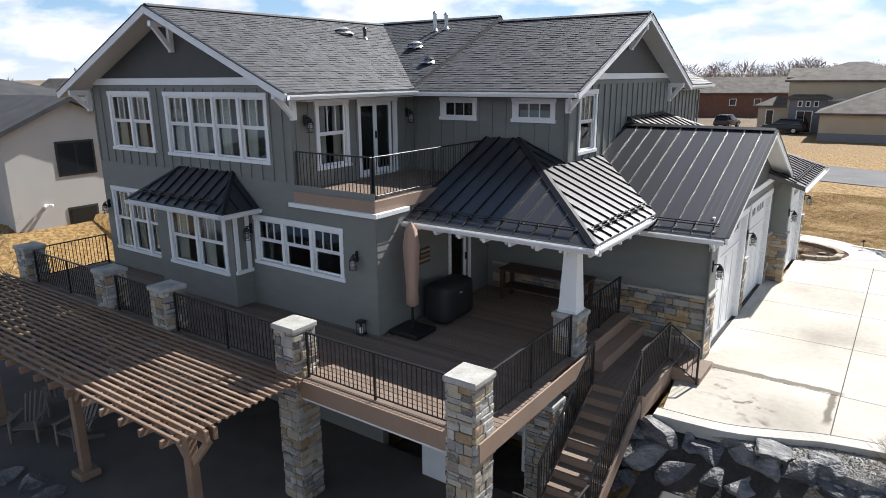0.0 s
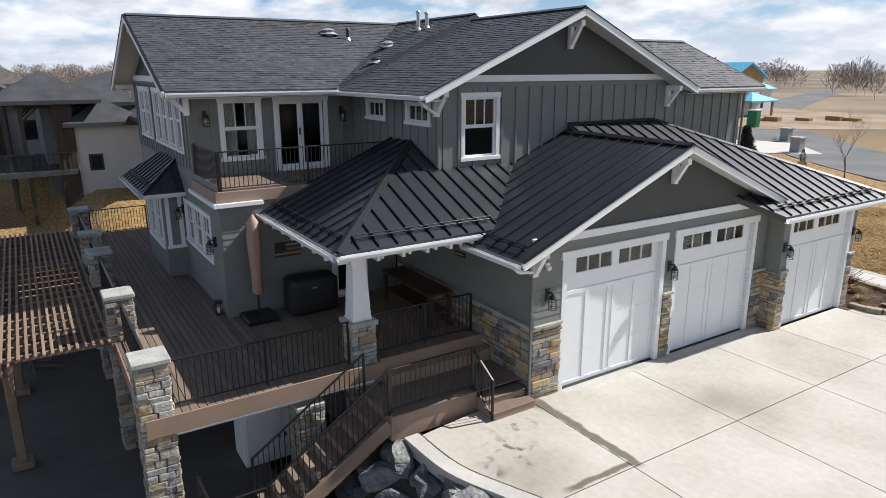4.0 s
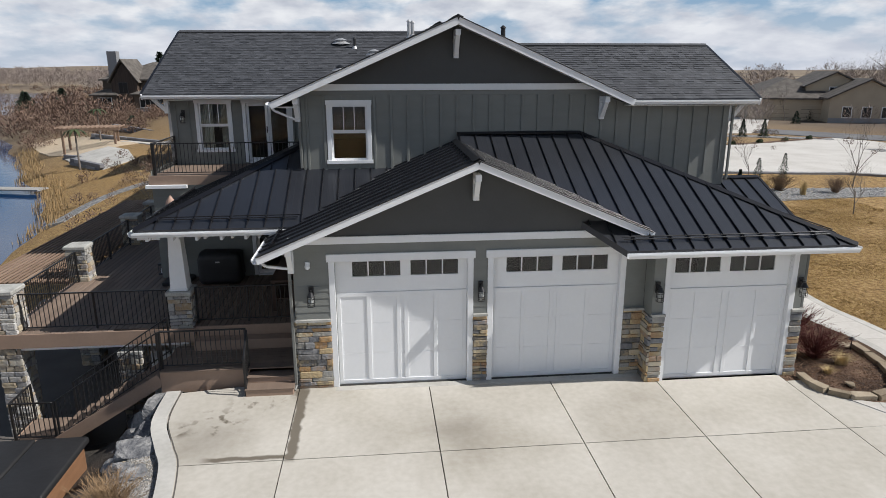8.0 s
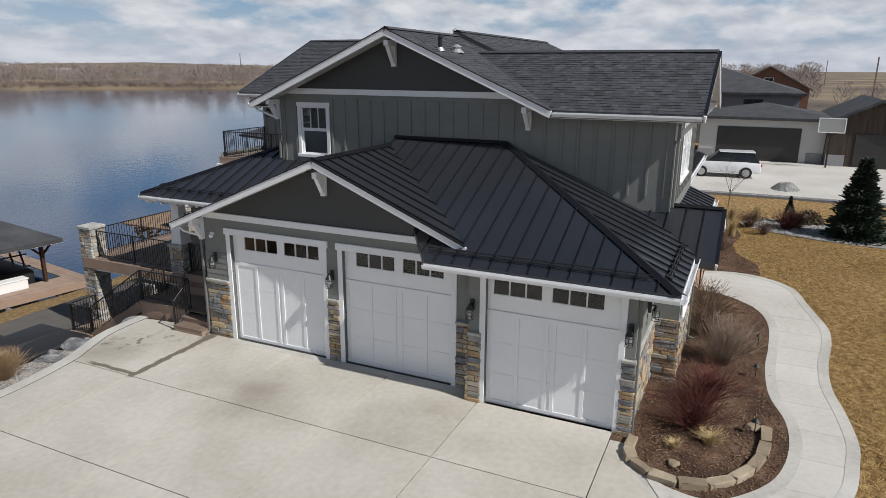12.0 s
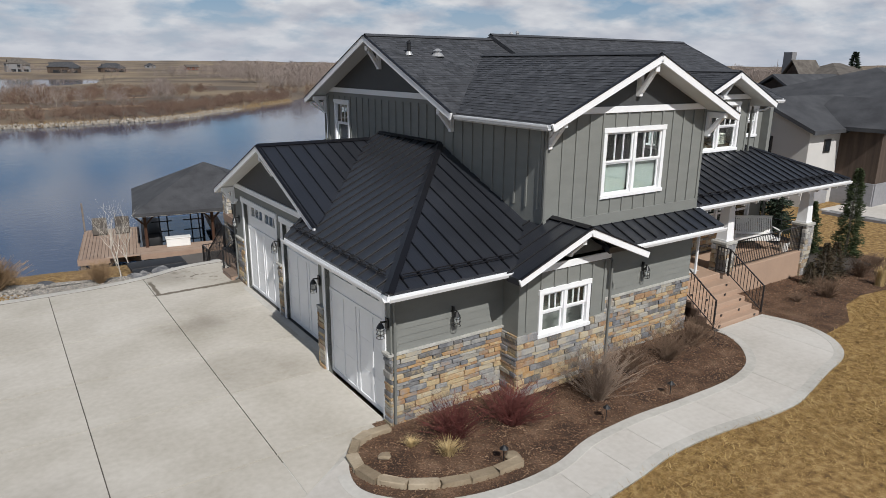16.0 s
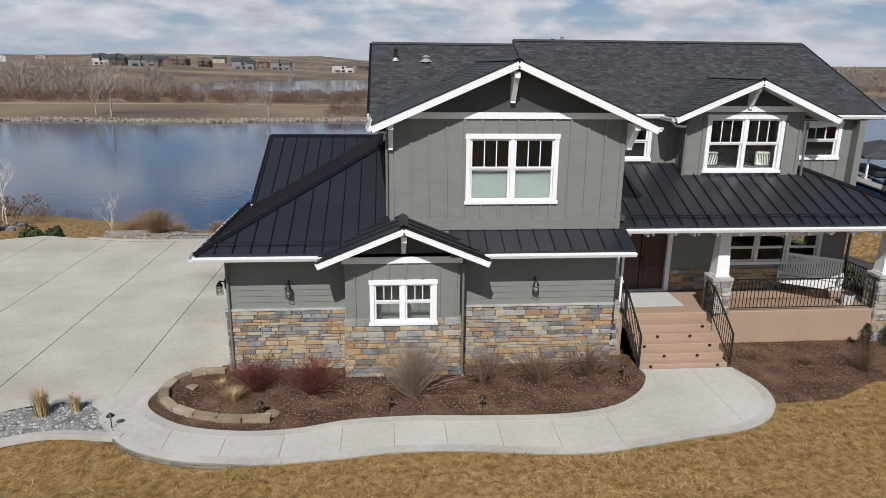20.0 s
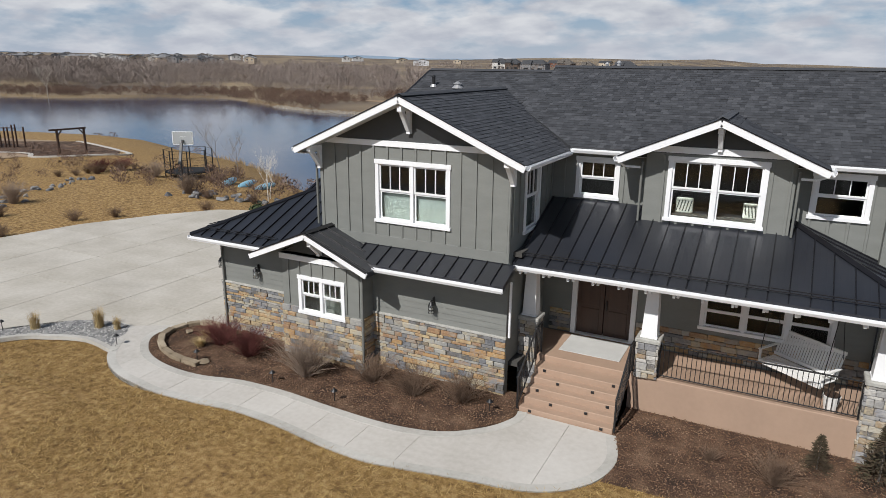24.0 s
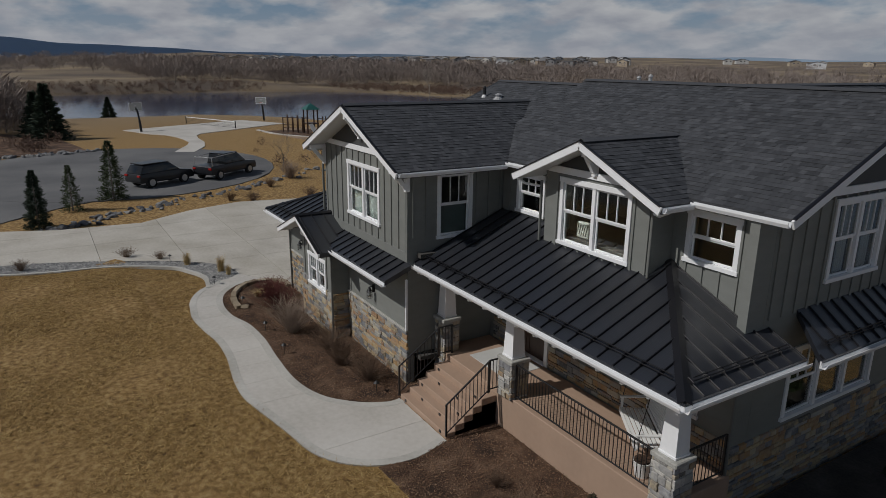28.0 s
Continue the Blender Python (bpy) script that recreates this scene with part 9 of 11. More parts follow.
def simple_house(x, y, turn, blocks, label, category="house", group="", z=None):
    """A house of blocks (cx, cy, w, d, h, rise, hip, wall, roof, windows, garage): windows are (side, along, up, w, h)."""
    zz = float(ground_z(x, y)) - 0.2 if z is None else z
    t = thing("house", (x, y, zz), label, category, group)
    M0 = Matrix.Translation((x, y, zz)) @ Matrix.Rotation(radians(turn), 4, "Z")
    for cx, cy, w, d, h, rise, hip, wm, rm, wins in blocks:
        M = M0 @ Matrix.Translation((cx, cy, 0))
        vs = [(-w / 2, -d / 2, -0.6), (w / 2, -d / 2, -0.6), (w / 2, d / 2, -0.6), (-w / 2, d / 2, -0.6), (-w / 2, -d / 2, h), (w / 2, -d / 2, h), (w / 2, d / 2, h), (-w / 2, d / 2, h)]
        fs = [(0, 1, 5, 4), (1, 2, 6, 5), (2, 3, 7, 6), (3, 0, 4, 7), (0, 3, 2, 1)]
        if hip:
            fs.append((4, 5, 6, 7))
        else:
            top = rise * (d / 2) / (d / 2 + 0.5)
            vs += [(-w / 2, 0, h + top), (w / 2, 0, h + top)]
            fs += [(4, 5, 9, 8), (6, 7, 8, 9), (5, 6, 9), (7, 4, 8)]
        if wm != "site_open":
            solid("wall", [M @ Vector(v) for v in vs], fs, wm, t)
        gable_roof("roof", w, d, h, rise, 0.5, rm, M, t, hip)
        for side, u, up, ww, wh, kind in wins:
            n = {"+x": (1, 0), "-x": (-1, 0), "+y": (0, 1), "-y": (0, -1)}[side]
            off = (w if n[0] else d) / 2
            R = Matrix.Rotation(math.atan2(n[1], n[0]) - math.pi / 2, 4, "Z")
            W = M @ R @ Matrix.Translation((u, off, up))

            def plate(nm, a, b, c, e, f0, f1, mat, par):
                ob = new(nm, box_mesh(nm, b - a, f1 - f0, e - c, mat, 0.01))
                ob.matrix_basis = W @ Matrix.Translation(((a + b) / 2, (f0 + f1) / 2, (c + e) / 2))
                return under(ob, par)

            if kind == "win":
                fr = plate("window", -ww / 2 - 0.08, ww / 2 + 0.08, -0.08, wh + 0.08, -0.03, 0.04, "frame_dark" if wm in ("stucco", "barn_wood", "stucco_grey") else "trim", t)
                k = max(1, round(ww / 0.9))
                for i in range(k):
                    plate("pane", -ww / 2 + ww * i / k + 0.03, -ww / 2 + ww * (i + 1) / k - 0.03, 0.02, wh - 0.02, 0.03, 0.06, "dark_pane", fr)
            elif kind in ("garage", "garage_dark"):
                gd = plate("garage_door", -ww / 2, ww / 2, 0, wh, -0.03, 0.05, "frame_dark" if kind == "garage_dark" else "stucco_warm", t)
                for i in range(1, 4):
                    plate("panel_line", -ww / 2, ww / 2, wh * i / 4 - 0.015, wh * i / 4 + 0.015, 0.05, 0.06, "frame_dark", gd)
            elif kind == "stone":
                plate("stone_base", -ww / 2, ww / 2, 0, wh, -0.03, 0.07, "stone_grey", t)
            elif kind == "wrap":
                plate("building_wrap", -ww / 2, ww / 2, 0, wh, -0.03, 0.06, "wrap", t)
            elif kind == "beam_post":
                plate("post", -0.15, 0.15, 0, wh, -0.35, -0.05, "osb", t)
            elif kind == "chimney":
                plate("chimney", -ww / 2, ww / 2, 0, wh, -1.6, -0.4, "stucco_grey", t)
            elif kind == "post":
                plate("post", -0.1, 0.1, 0, wh, ww, ww + 0.2, "frame_dark", t)
    return t


MAT["pale_metal"] = make_mat("pale galvanised roof sheet", two((0.55, 0.56, 0.57), 0.94), 0.45, metal=0.4, bump=0.05, stretch=(6, 0.3, 0.3))
MAT["frame_dark"] = make_mat("dark bronze frame", two((0.03, 0.028, 0.026), 0.9), 0.5, bump=0.0)
W_ = "win"
tan = lambda s, u, up=1.0, w=1.4, h=1.4: (s, u, up, w, h, W_)
# nearest neighbour
simple_house(-40.2, 15.94, 0, [
    (0, 0, 14, 6.12, 5.0, 1.62, False, "stucco", "roof_grey", [("+x", -0.1, 2.94, 1.7, 1.5, W_), ("+x", -0.1, 0.1, 1.3, 1.15, W_), ("+y", 5.05, 3.75, 0.55, 0.6, W_), ("+x", 0, 0, 6.1, 0.35, "stone"), ("+y", 5.6, 0, 2.6, 1.75, "stone")]),
    (-1.6, -4.8, 9, 3.6, 4.7, 1.3, True, "stucco", "roof_grey", [("+x", 0.8, 2.0, 0.6, 0.8, W_)]),
    (-8.5, -0.5, 17, 15, 5.7, 2.6, True, "stucco_grey", "roof_grey", [("+y", 0, 1.4, 2.4, 2.0, W_), ("+y", 5, 1.4, 1.6, 2.0, W_)]),
], "neighbouring pale stucco house with dark grey roofs", z=-0.8)
simple_house(-39.0, 19.4, 90, [(0, 0, 3.6, 5.0, 4.9, 1.5, False, "barn_wood", "roof_grey", [("+x", -0.2, 2.2, 1.1, 2.4, W_), ("+x", 0, 0, 5.0, 1.9, "stone"), ("-y", 0, 0, 3.6, 1.9, "stone")])], "weathered barn wood wing on a grey stone base", z=-0.6)
pc = thing("entry_canopy", (-45, 21, -0.4), "covered entry with pale columns on stone pedestals", "canopy")
gable_roof("roof", 8.0, 5.5, 4.9, 1.2, 0.4, "roof_grey", Matrix.Translation((-45.6, 20.4, 0)), pc, True)
cbox("beam", -49.4, -42.0, 22.5, 22.9, 4.3, 4.75, "capstone", pc)
for x in (-42.6, -44.2, -48.6):
    cbox("pedestal", x - 0.5, x + 0.5, 22.2, 23.2, -0.5, 1.25, "stone_grey", pc, 0.03)
    cbox("pedestal_cap", x - 0.6, x + 0.6, 22.1, 23.3, 1.25, 1.4, "capstone", pc, 0.02)
    cbox("column", x - 0.28, x + 0.28, 22.42, 22.98, 1.4, 4.3, "capstone", pc, 0.02)
fl = thing("flood_light", (-33.15, 14.33, 0.79), "white twin flood light on the stucco wall", "lamp")
cbox("box", -33.2, -33.1, 14.25, 14.41, 0.72, 0.86, "trim", fl, 0.02)
for k in (-1, 1):
    beam("head", (-33.08, 14.33 + 0.1 * k, 0.82), (-32.92, 14.33 + 0.2 * k, 0.76), 0.13, 0.13, "trim", fl, 0.03)
nb = thing("covered_deck", (-41, 7.5, -1.9), "dark timber covered deck of the neighbouring house", "deck")
gable_roof("roof", 8.4, 4.5, 5.2, 1.6, 0.5, "roof_grey", Matrix.Translation((-41.4, 8.2, 0)), nb, True)
for x in (-37.5, -41.4, -45.2):
    for y in (6.1, 6.9):
        beam("post", (x, y, -1.9), (x, y, 5.1), 0.2, 0.2, "frame_dark", nb)
    beam("beam", (x, 5.8, 5.0), (x, 9.6, 5.0), 0.2, 0.3, "frame_dark", nb)
    beam("brace", (x, 6.9, 4.0), (x, 7.9, 4.95), 0.12, 0.12, "frame_dark", nb)
beam("beam", (-45.6, 6.1, 4.95), (-37.0, 6.1, 4.95), 0.2, 0.35, "frame_dark", nb)
cbox("floor", -46, -37, 5.2, 9.3, 1.0, 1.3, "roof_grey", nb)
cbox("stone_pier", -38.2, -37.1, 8.45, 9.4, -1.9, 5.1, "barn_wood", nb, 0.03)
cbox("stone_pier", -41.8, -40.8, 8.2, 9.3, -1.9, 1.0, "barn_wood", nb, 0.03)
for k in range(30):
    x = -46 + 0.3 * k
    beam("baluster", (x, 5.25, 1.3), (x, 5.25, 2.25), 0.03, 0.03, "iron", nb)
for k in range(14):
    y = 5.3 + 0.29 * k
    beam("baluster", (-37.05, y, 1.3), (-37.05, y, 2.25), 0.03, 0.03, "iron", nb)
beam("rail", (-37.05, 5.2, 2.27), (-37.05, 9.2, 2.27), 0.07, 0.06, "iron", nb)
beam("rail", (-46, 5.25, 2.27), (-37, 5.25, 2.27), 0.07, 0.06, "iron", nb)
# next house along the shore, with its balcony
simple_house(-60, 1.5, 0, [
    (0, 2.6, 10, 3.6, 7.6, 1.5, False, "barn_wood", "roof_grey", [("+x", 0, 5.4, 1.2, 1.2, W_)]),
    (1.5, -0.9, 9, 5.6, 6.1, 0.9, True, "stucco", "roof_grey", [("+x", -1.4, 3.7, 1.7, 1.5, W_), ("+x", 0.9, 3.3, 1.1, 2.3, W_), ("+x", -1.4, 0.7, 1.7, 1.4, W_), ("+x", 1.2, 0.7, 1.2, 1.4, W_)]),
    (-1.0, 7.4, 8, 7.0, 6.3, 1.6, True, "stucco", "roof_grey", [("+x", -1.6, 3.7, 1.7, 1.4, W_), ("+x", 1.2, 3.7, 1.2, 1.4, W_)]),
], "pale stucco house with dark roofs and a balcony", z=-2.2)
bl = thing("balcony", (-53.6, 1.2, 0.9), "dark steel balcony on slim posts", "balcony")
cbox("floor", -54.8, -52.6, -1.4, 4.4, 0.95, 1.15, "frame_dark", bl)
for y in (-1.3, 1.5, 4.3):
    beam("post", (-52.7, y, -2.4), (-52.7, y, 3.6), 0.14, 0.14, "frame_dark", bl)
for k in range(20):
    beam("baluster", (-52.65, -1.3 + 0.295 * k, 1.15), (-52.65, -1.3 + 0.295 * k, 2.1), 0.03, 0.03, "iron", bl)
beam("rail", (-52.65, -1.4, 2.12), (-52.65, 4.4, 2.12), 0.06, 0.06, "iron", bl)
# barn-fronted garage beyond the neighbour's drive
simple_house(-55, 29.0, 0, [(0, 0, 9, 9.5, 3.9, 1.0, True, "stucco", "roof_grey", [("+x", 0.3, 0.0, 6.2, 3.1, "garage_dark"), ("+x", -4.0, 0, 1.4, 1.2, "stone"), ("+x", 4.2, 0, 1.2, 1.2, "stone")])], "pale stucco garage wing with a dark double door", z=-0.35)
simple_house(-55.2, 36.8, 0, [(0, 0, 10.8, 6.6, 3.6, 1.9, False, "barn_wood", "roof_grey", [("+x", -0.3, 0.0, 3.3, 2.9, "garage_dark"), ("+x", 2.55, 0, 1.3, 1.25, "stone"), ("+x", -2.75, 0, 1.0, 1.25, "stone")])], "weathered barn wood garage with a gabled front and dark door", z=-0.35)
simple_house(-72, 24, 0, [(0, 0, 18, 16, 5.5, 2.5, True, "stucco_grey", "roof_grey", [("+x", 0, 3.4, 2.0, 1.4, W_), ("+x", -4, 3.4, 1.6, 1.4, W_)])], "large grey house behind the garages", z=-0.4)
# houses along the shore to the west
simple_house(-121, -6, 0, [(0, 0, 12, 10, 6.2, 3.2, False, "stone_grey", "roof_brown", [tan("+x", -0.5, 4.2, 2.0, 1.8), tan("+x", 1.5, 1.0, 1.6, 1.6), ("+x", 0, 3.4, 5.0, 0.3, "stone")]), (-3, 10, 14, 11, 5.2, 3.4, True, "stucco_warm", "roof_brown", [tan("+x", 0, 1.0, 2.0, 1.6)])], "dark stone gabled lake house")
MAT["stucco_dark"] = make_mat("dark brown stucco", two((0.105, 0.08, 0.06), 0.93), 0.9, scale=0.7, fine=40, bump=0.3, bump_dist=0.004)
simple_house(-123, -24, -8, [
    (0, 0, 15, 13, 5.6, 3.0, True, "stucco_dark", "roof_brown", [("+x", 4.5, 6.0, 1.7, 4.4, "chimney"), ("+x", -3, 1, 2, 1.8, W_), ("+x", 3, 1, 2, 1.8, W_), ("+x", 3, 4.2, 1.6, 1.2, W_)]),
    (6.0, -2.0, 5.4, 4.6, 5.2, 3.9, False, "barn_wood", "roof_brown", [("+x", 0.2, 3.2, 1.5, 1.8, W_), ("+x", 0, 0.2, 2.6, 2.2, "garage_dark")]),
    (7.6, 4.2, 8, 6.5, 3.2, 1.6, True, "stucco_dark", "roof_brown", [("+x", 0, 0.9, 4.4, 1.7, W_), ("+x", 0, 0, 6.4, 0.8, "stone")]),
    (6.6, -5.6, 5, 4.2, 3.0, 1.2, True, "stucco_dark", "roof_brown", [("+x", 0, 0.8, 2.4, 1.6, W_)]),
], "dark brown gabled lake house with a tall chimney")
# street side
simple_house(-98, 85, -20, [(0, 0, 20, 13, 3.6, 3.0, True, "stucco_warm", "roof_brown", [("+x", -3.5, 0, 4.6, 2.5, "garage"), ("+x", 2.0, 0, 3.0, 2.5, "garage"), tan("-y", 3), tan("-y", -3)]), (9, 9, 10, 10, 3.8, 2.8, False, "stucco_warm", "roof_brown", [tan("+x", -2.6, 1.0, 1.2, 1.5), tan("+x", 0, 1.0, 1.2, 1.5), tan("+x", 2.6, 1.0, 1.2, 1.5), ("+x", 0, 0, 10, 0.9, "stone"), tan("-y", 0)]), (2, 6, 12, 8, 5.4, 2.2, False, "stucco_warm", "roof_brown", [tan("+x", 0, 4.2, 1.4, 1.0)])], "low tan house with brown hipped roofs and garage doors")
simple_house(-84, 112, -30, [(0, 0, 14, 11, 3.4, 2.6, True, "stucco_warm", "roof_brown", [tan("+x", 0), tan("-y", 0)])], "low tan house with a brown roof")
simple_house(-126, 67, 0, [
    (0, 2, 15, 20, 3.5, 4.4, True, "stucco_dark", "roof_brown", [tan("+x", 4.5, 0.9, 1.3, 1.6), tan("+x", 7.6, 0.9, 1.3, 1.6), ("+x", 6, 0, 8, 0.8, "stone")]),
    (4.6, -8.6, 9.0, 5.6, 5.4, 2.3, False, "stucco_warm", "roof_brown", [tan("+x", 0.2, 3.9, 2.1, 1.5), ("+x", 0, 0, 4.0, 2.6, "garage_dark")]),
    (6.6, -2.2, 4.6, 5.4, 3.6, 1.9, False, "stucco_dark", "roof_brown", [tan("+x", 0, 0.2, 1.5, 2.6), ("+x", 2.1, 0, 0.9, 1.4, "stone"), ("+x", -2.1, 0, 0.9, 1.4, "stone")]),
    (-6, -10, 10, 10, 4.4, 2.6, True, "stucco_dark", "roof_brown", []),
], "low dark brown house with a tan gabled garage wing")
simple_house(-140, 30, 0, [(0, 0, 16, 14, 4.6, 4.2, False, "brick_red", "roof_brown", [tan("+x", 0, 5.0, 1.4, 1.6)])], "dark brown gabled house far off")
# house under construction
site = simple_house(-68, 107, 0, [
    (0, -1.5, 10, 11, 6.3, 2.0, True, "osb", "blue_roof", [("+x", -4.3, 3.6, 1.7, 1.6, W_)]),
    (1.6, 3.0, 8.4, 8.0, 6.4, 2.2, False, "osb", "blue_roof", [("+x", 1.6, 3.6, 2.4, 1.5, W_), ("+x", -2.4, 2.3, 1.9, 2.6, "wrap"), ("+x", -1.0, 0.0, 6.0, 2.7, "wrap")]),
    (1.0, -9.0, 9, 8, 3.0, 1.6, True, "wrap", "blue_roof", [("+x", -1.0, 0, 4.8, 2.3, "garage")]),
    (0.5, -4.4, 10.2, 4.0, 2.9, 0.3, True, "wrap", "blue_roof", []),
    (0.8, 9.5, 7, 6, 4.2, 2.0, True, "wrap", "blue_roof", [("+x", 0, 0.9, 1.4, 1.2, W_)]),
    (6.4, 3.4, 4.4, 6.5, 2.5, 1.3, True, "site_open", "blue_roof", [("+x", -3.0, -0.6, 0.0, 3.1, "beam_post"), ("+x", 3.0, -0.6, 0.0, 3.1, "beam_post")]),
], "house being built with white wrap, golden sheathing and blue roof", z=-0.7)
dm = thing("dumpster", (-64.6, 83.0, -0.6), "red steel dumpster on the building site", "dumpster")
DX, DY = -64.6, 83.0
dz = float(ground_z(DX, DY))
solid("body", *boxes_mesh([(DX + a, DX + b, DY + c_, DY + d, dz + e, dz + f) for a, b, c_, d, e, f in ((-3, 3, -1.2, 1.2, 0, 0.15), (-3, 3, -1.2, -1.05, 0, 1.7), (-3, 3, 1.05, 1.2, 0, 1.7), (-3, -2.85, -1.2, 1.2, 0, 1.7), (2.85, 3, -1.2, 1.2, 0, 1.7))]), "dumpster", dm)
for k in range(6):
    cbox("rib", DX - 2.6 + k, DX - 2.45 + k, DY - 1.3, DY - 1.2, dz, dz + 1.7, "dumpster", dm)
pt = thing("portable_toilet", (-47.2, 89.5, -0.6), "green portable toilet with a pale roof", "toilet")
pz = float(ground_z(-47.2, 89.5))
cbox("cabin", -47.8, -46.6, 88.9, 90.1, pz, pz + 2.2, "toilet", pt, 0.05)
cbox("roof", -47.85, -46.55, 88.85, 90.15, pz + 2.2, pz + 2.4, "wrap", pt, 0.08)
cbox("door", -46.6, -46.56, 89.1, 89.9, pz + 0.1, pz + 2.0, "toilet", pt)
for k in range(7):
    x, y = -60 + 2.2 * k, 92 + 3.2 * k + 1.2 * (k % 3)
    z = float(ground_z(x, y))
    tagged(cbox("lumber_stack", x, x + 2.2, y, y + 1.1, z, z + 0.5 + 0.2 * (k % 2), "osb", None, 0.03), "stack of pale building lumber on the dirt", "lumber", "lumber stacks")
# beige house across the street and its neighbours
simple_house(1.5, 90.5, 3, [
    (0, 0, 21, 14, 3.3, 3.0, True, "stucco_warm", "roof_brown", [tan("-y", -3.6, 0.7, 1.2, 2.2), ("-y", 0, 0, 21.05, 1.15, "stone"), tan("-y", 3, 0.8, 1.2, 2.0), tan("-x", 0, 1, 1.4, 1.4)]),
    (-8, 12, 14, 12, 6.6, 2.2, True, "stucco_warm", "roof_brown", []),
    (-12.2, 13.4, 6, 7, 6.9, 1.2, False, "brick_red", "roof_brown", [tan("-y", 0.5, 5.5, 2.8, 0.8)]),
    (-12.6, 7.6, 4.2, 4, 4.5, 1.0, True, "stone_grey", "roof_brown", [tan("-y", 0.3, 0.2, 1.7, 2.6), tan("-y", -0.9, 3.4, 0.4, 0.6), tan("-y", 0, 3.4, 0.4, 0.6), tan("-y", 0.9, 3.4, 0.4, 0.6)]),
    (-9.4, 8.8, 3, 5, 4.3, 0.9, True, "stone_grey", "pale_metal", [tan("-y", 0, 0.2, 1.6, 2.4)]),
    (-16.4, 9.5, 4, 5, 3.4, 1.2, True, "stucco_warm", "roof_brown", [tan("-y", 0.6, 1.0, 0.8, 1.8)]),
], "beige stucco house with grey brown hipped roofs and stone entry")
simple_house(-25, 131, 24, [(0, 0, 26, 11, 4.3, 2.6, True, "brick_red", "roof_brown", [tan("-y", -7, 2.2, 1.0, 1.0), tan("-y", -3, 2.2, 1.0, 1.0), tan("-y", 0, 2.2, 1.0, 1.0), tan("-y", 4, 2.2, 1.0, 1.0)])], "long red brown house with small white windows")
simple_house(-70, 215, 10, [(0, 0, 16, 10, 5.5, 3.2, False, "stucco_grey", "roof_brown", [tan("-y", -4, 1.5), tan("-y", 3, 3.6)]), (9, -4, 6, 8, 5.0, 2.4, False, "stucco", "roof_brown", [tan("-y", 0, 3.4)])], "far grey gabled house")
# far lake houses and the subdivision
fr = random.Random(17)
FAR_HOMES = ((43.5, -731, 25, 6.0, "stucco", "roof_brown"), (3.2, -716, 20, 5.4, "barn_wood", "roof_grey"), (-26, -676, 18, 5.8, "stucco_grey", "roof_brown"), (-58, -632, 25, 4.2, "barn_wood", "roof_grey"), (-98, -649, 21, 3.4, "barn_wood", "roof_grey"),
             (263, -632, 16, 5.4, "stucco", "roof_grey"), (246, -626, 15, 5.4, "barn_wood", "roof_grey"), (214, -603, 27, 4.8, "stucco_grey", "roof_grey"), (203, -669, 17, 5.0, "barn_wood", "roof_brown"), (169, -633, 11, 4.6, "barn_wood", "roof_brown"), (136, -650, 21, 6.0, "stucco_grey", "roof_grey"), (108, -706, 21, 6.0, "stucco_grey", "roof_brown"))
for x, y, w, h, wm, rm in FAR_HOMES:
    simple_house(x, y, fr.uniform(-8, 8), [
        (0, 0, w, 11, h * 1.25, 4.2, True, wm, rm, [tan("+y", -w * 0.33, 0.6, 3.0, 1.8), tan("+y", 0, 0.4, 3.4, 2.2), tan("+y", w * 0.33, 0.6, 3.0, 1.8)] + ([tan("+y", -w * 0.28, 4.0, 3.0, 2.2), tan("+y", w * 0.02, 4.0, 3.4, 2.2)] if h > 5 else [])),
        (w * 0.24, 4.2, w * 0.36, 5, h * 1.3, 3.4, False, wm, rm, [tan("+y", 0, 0.5, w * 0.2, 2.0)]),
        (-w * 0.3, 3.6, w * 0.3, 5.5, h, 2.6, True, wm, rm, [tan("+y", 0, 0.5, w * 0.18, 1.8)]),
    ], "large house with dark windows across the far water", "house", "far lake houses")
for k in range(12):
    x, y = fr.uniform(-240, 330), fr.uniform(-900, -740)
    w, d, h = fr.uniform(10, 17), fr.uniform(8, 11), fr.choice((3.4, 5.6, 6.2))
    simple_house(x, y, fr.uniform(-14, 14), [(0, 0, w, d, h, fr.uniform(2.2, 3.4), fr.random() < 0.5, fr.choice(("stucco_warm", "stucco_grey", "brick_red", "barn_wood")), fr.choice(("roof_brown", "roof_grey")), [tan("+y", -2.5, 1.2, 1.6, 1.4), tan("+y", 2.5, 1.2, 2.2, 1.5)] + ([tan("+y", 0, 3.8, 1.8, 1.3)] if h > 5 else []))], "distant house with a pitched roof across the water", "house", "distant houses")


for k in range(125):
    a, q = radians(fr.uniform(-47, -9) if k < 110 else fr.uniform(-66, 2)), fr.uniform(720, 1250)
    x, y = q * math.cos(a), q * math.sin(a)
    w, d, h = fr.uniform(11, 18), fr.uniform(9, 12), fr.choice((5.4, 6.0, 6.6))
    wm = fr.choice(("stucco", "stucco_warm", "stucco_grey", "stucco", "wrap"))
    simple_house(x, y, math.degrees(a) + 180 + fr.uniform(-30, 30), [(0, 0, d, w, h, fr.uniform(2.0, 3.0), fr.random() < 0.25, wm, fr.choice(("roof_brown", "roof_grey", "stucco_grey")), [tan("+x", -3, 3.6, 1.6, 1.4), tan("+x", 2.5, 3.6, 2.2, 1.5)])], "distant suburban house with a pitched roof", "house", "suburb houses")


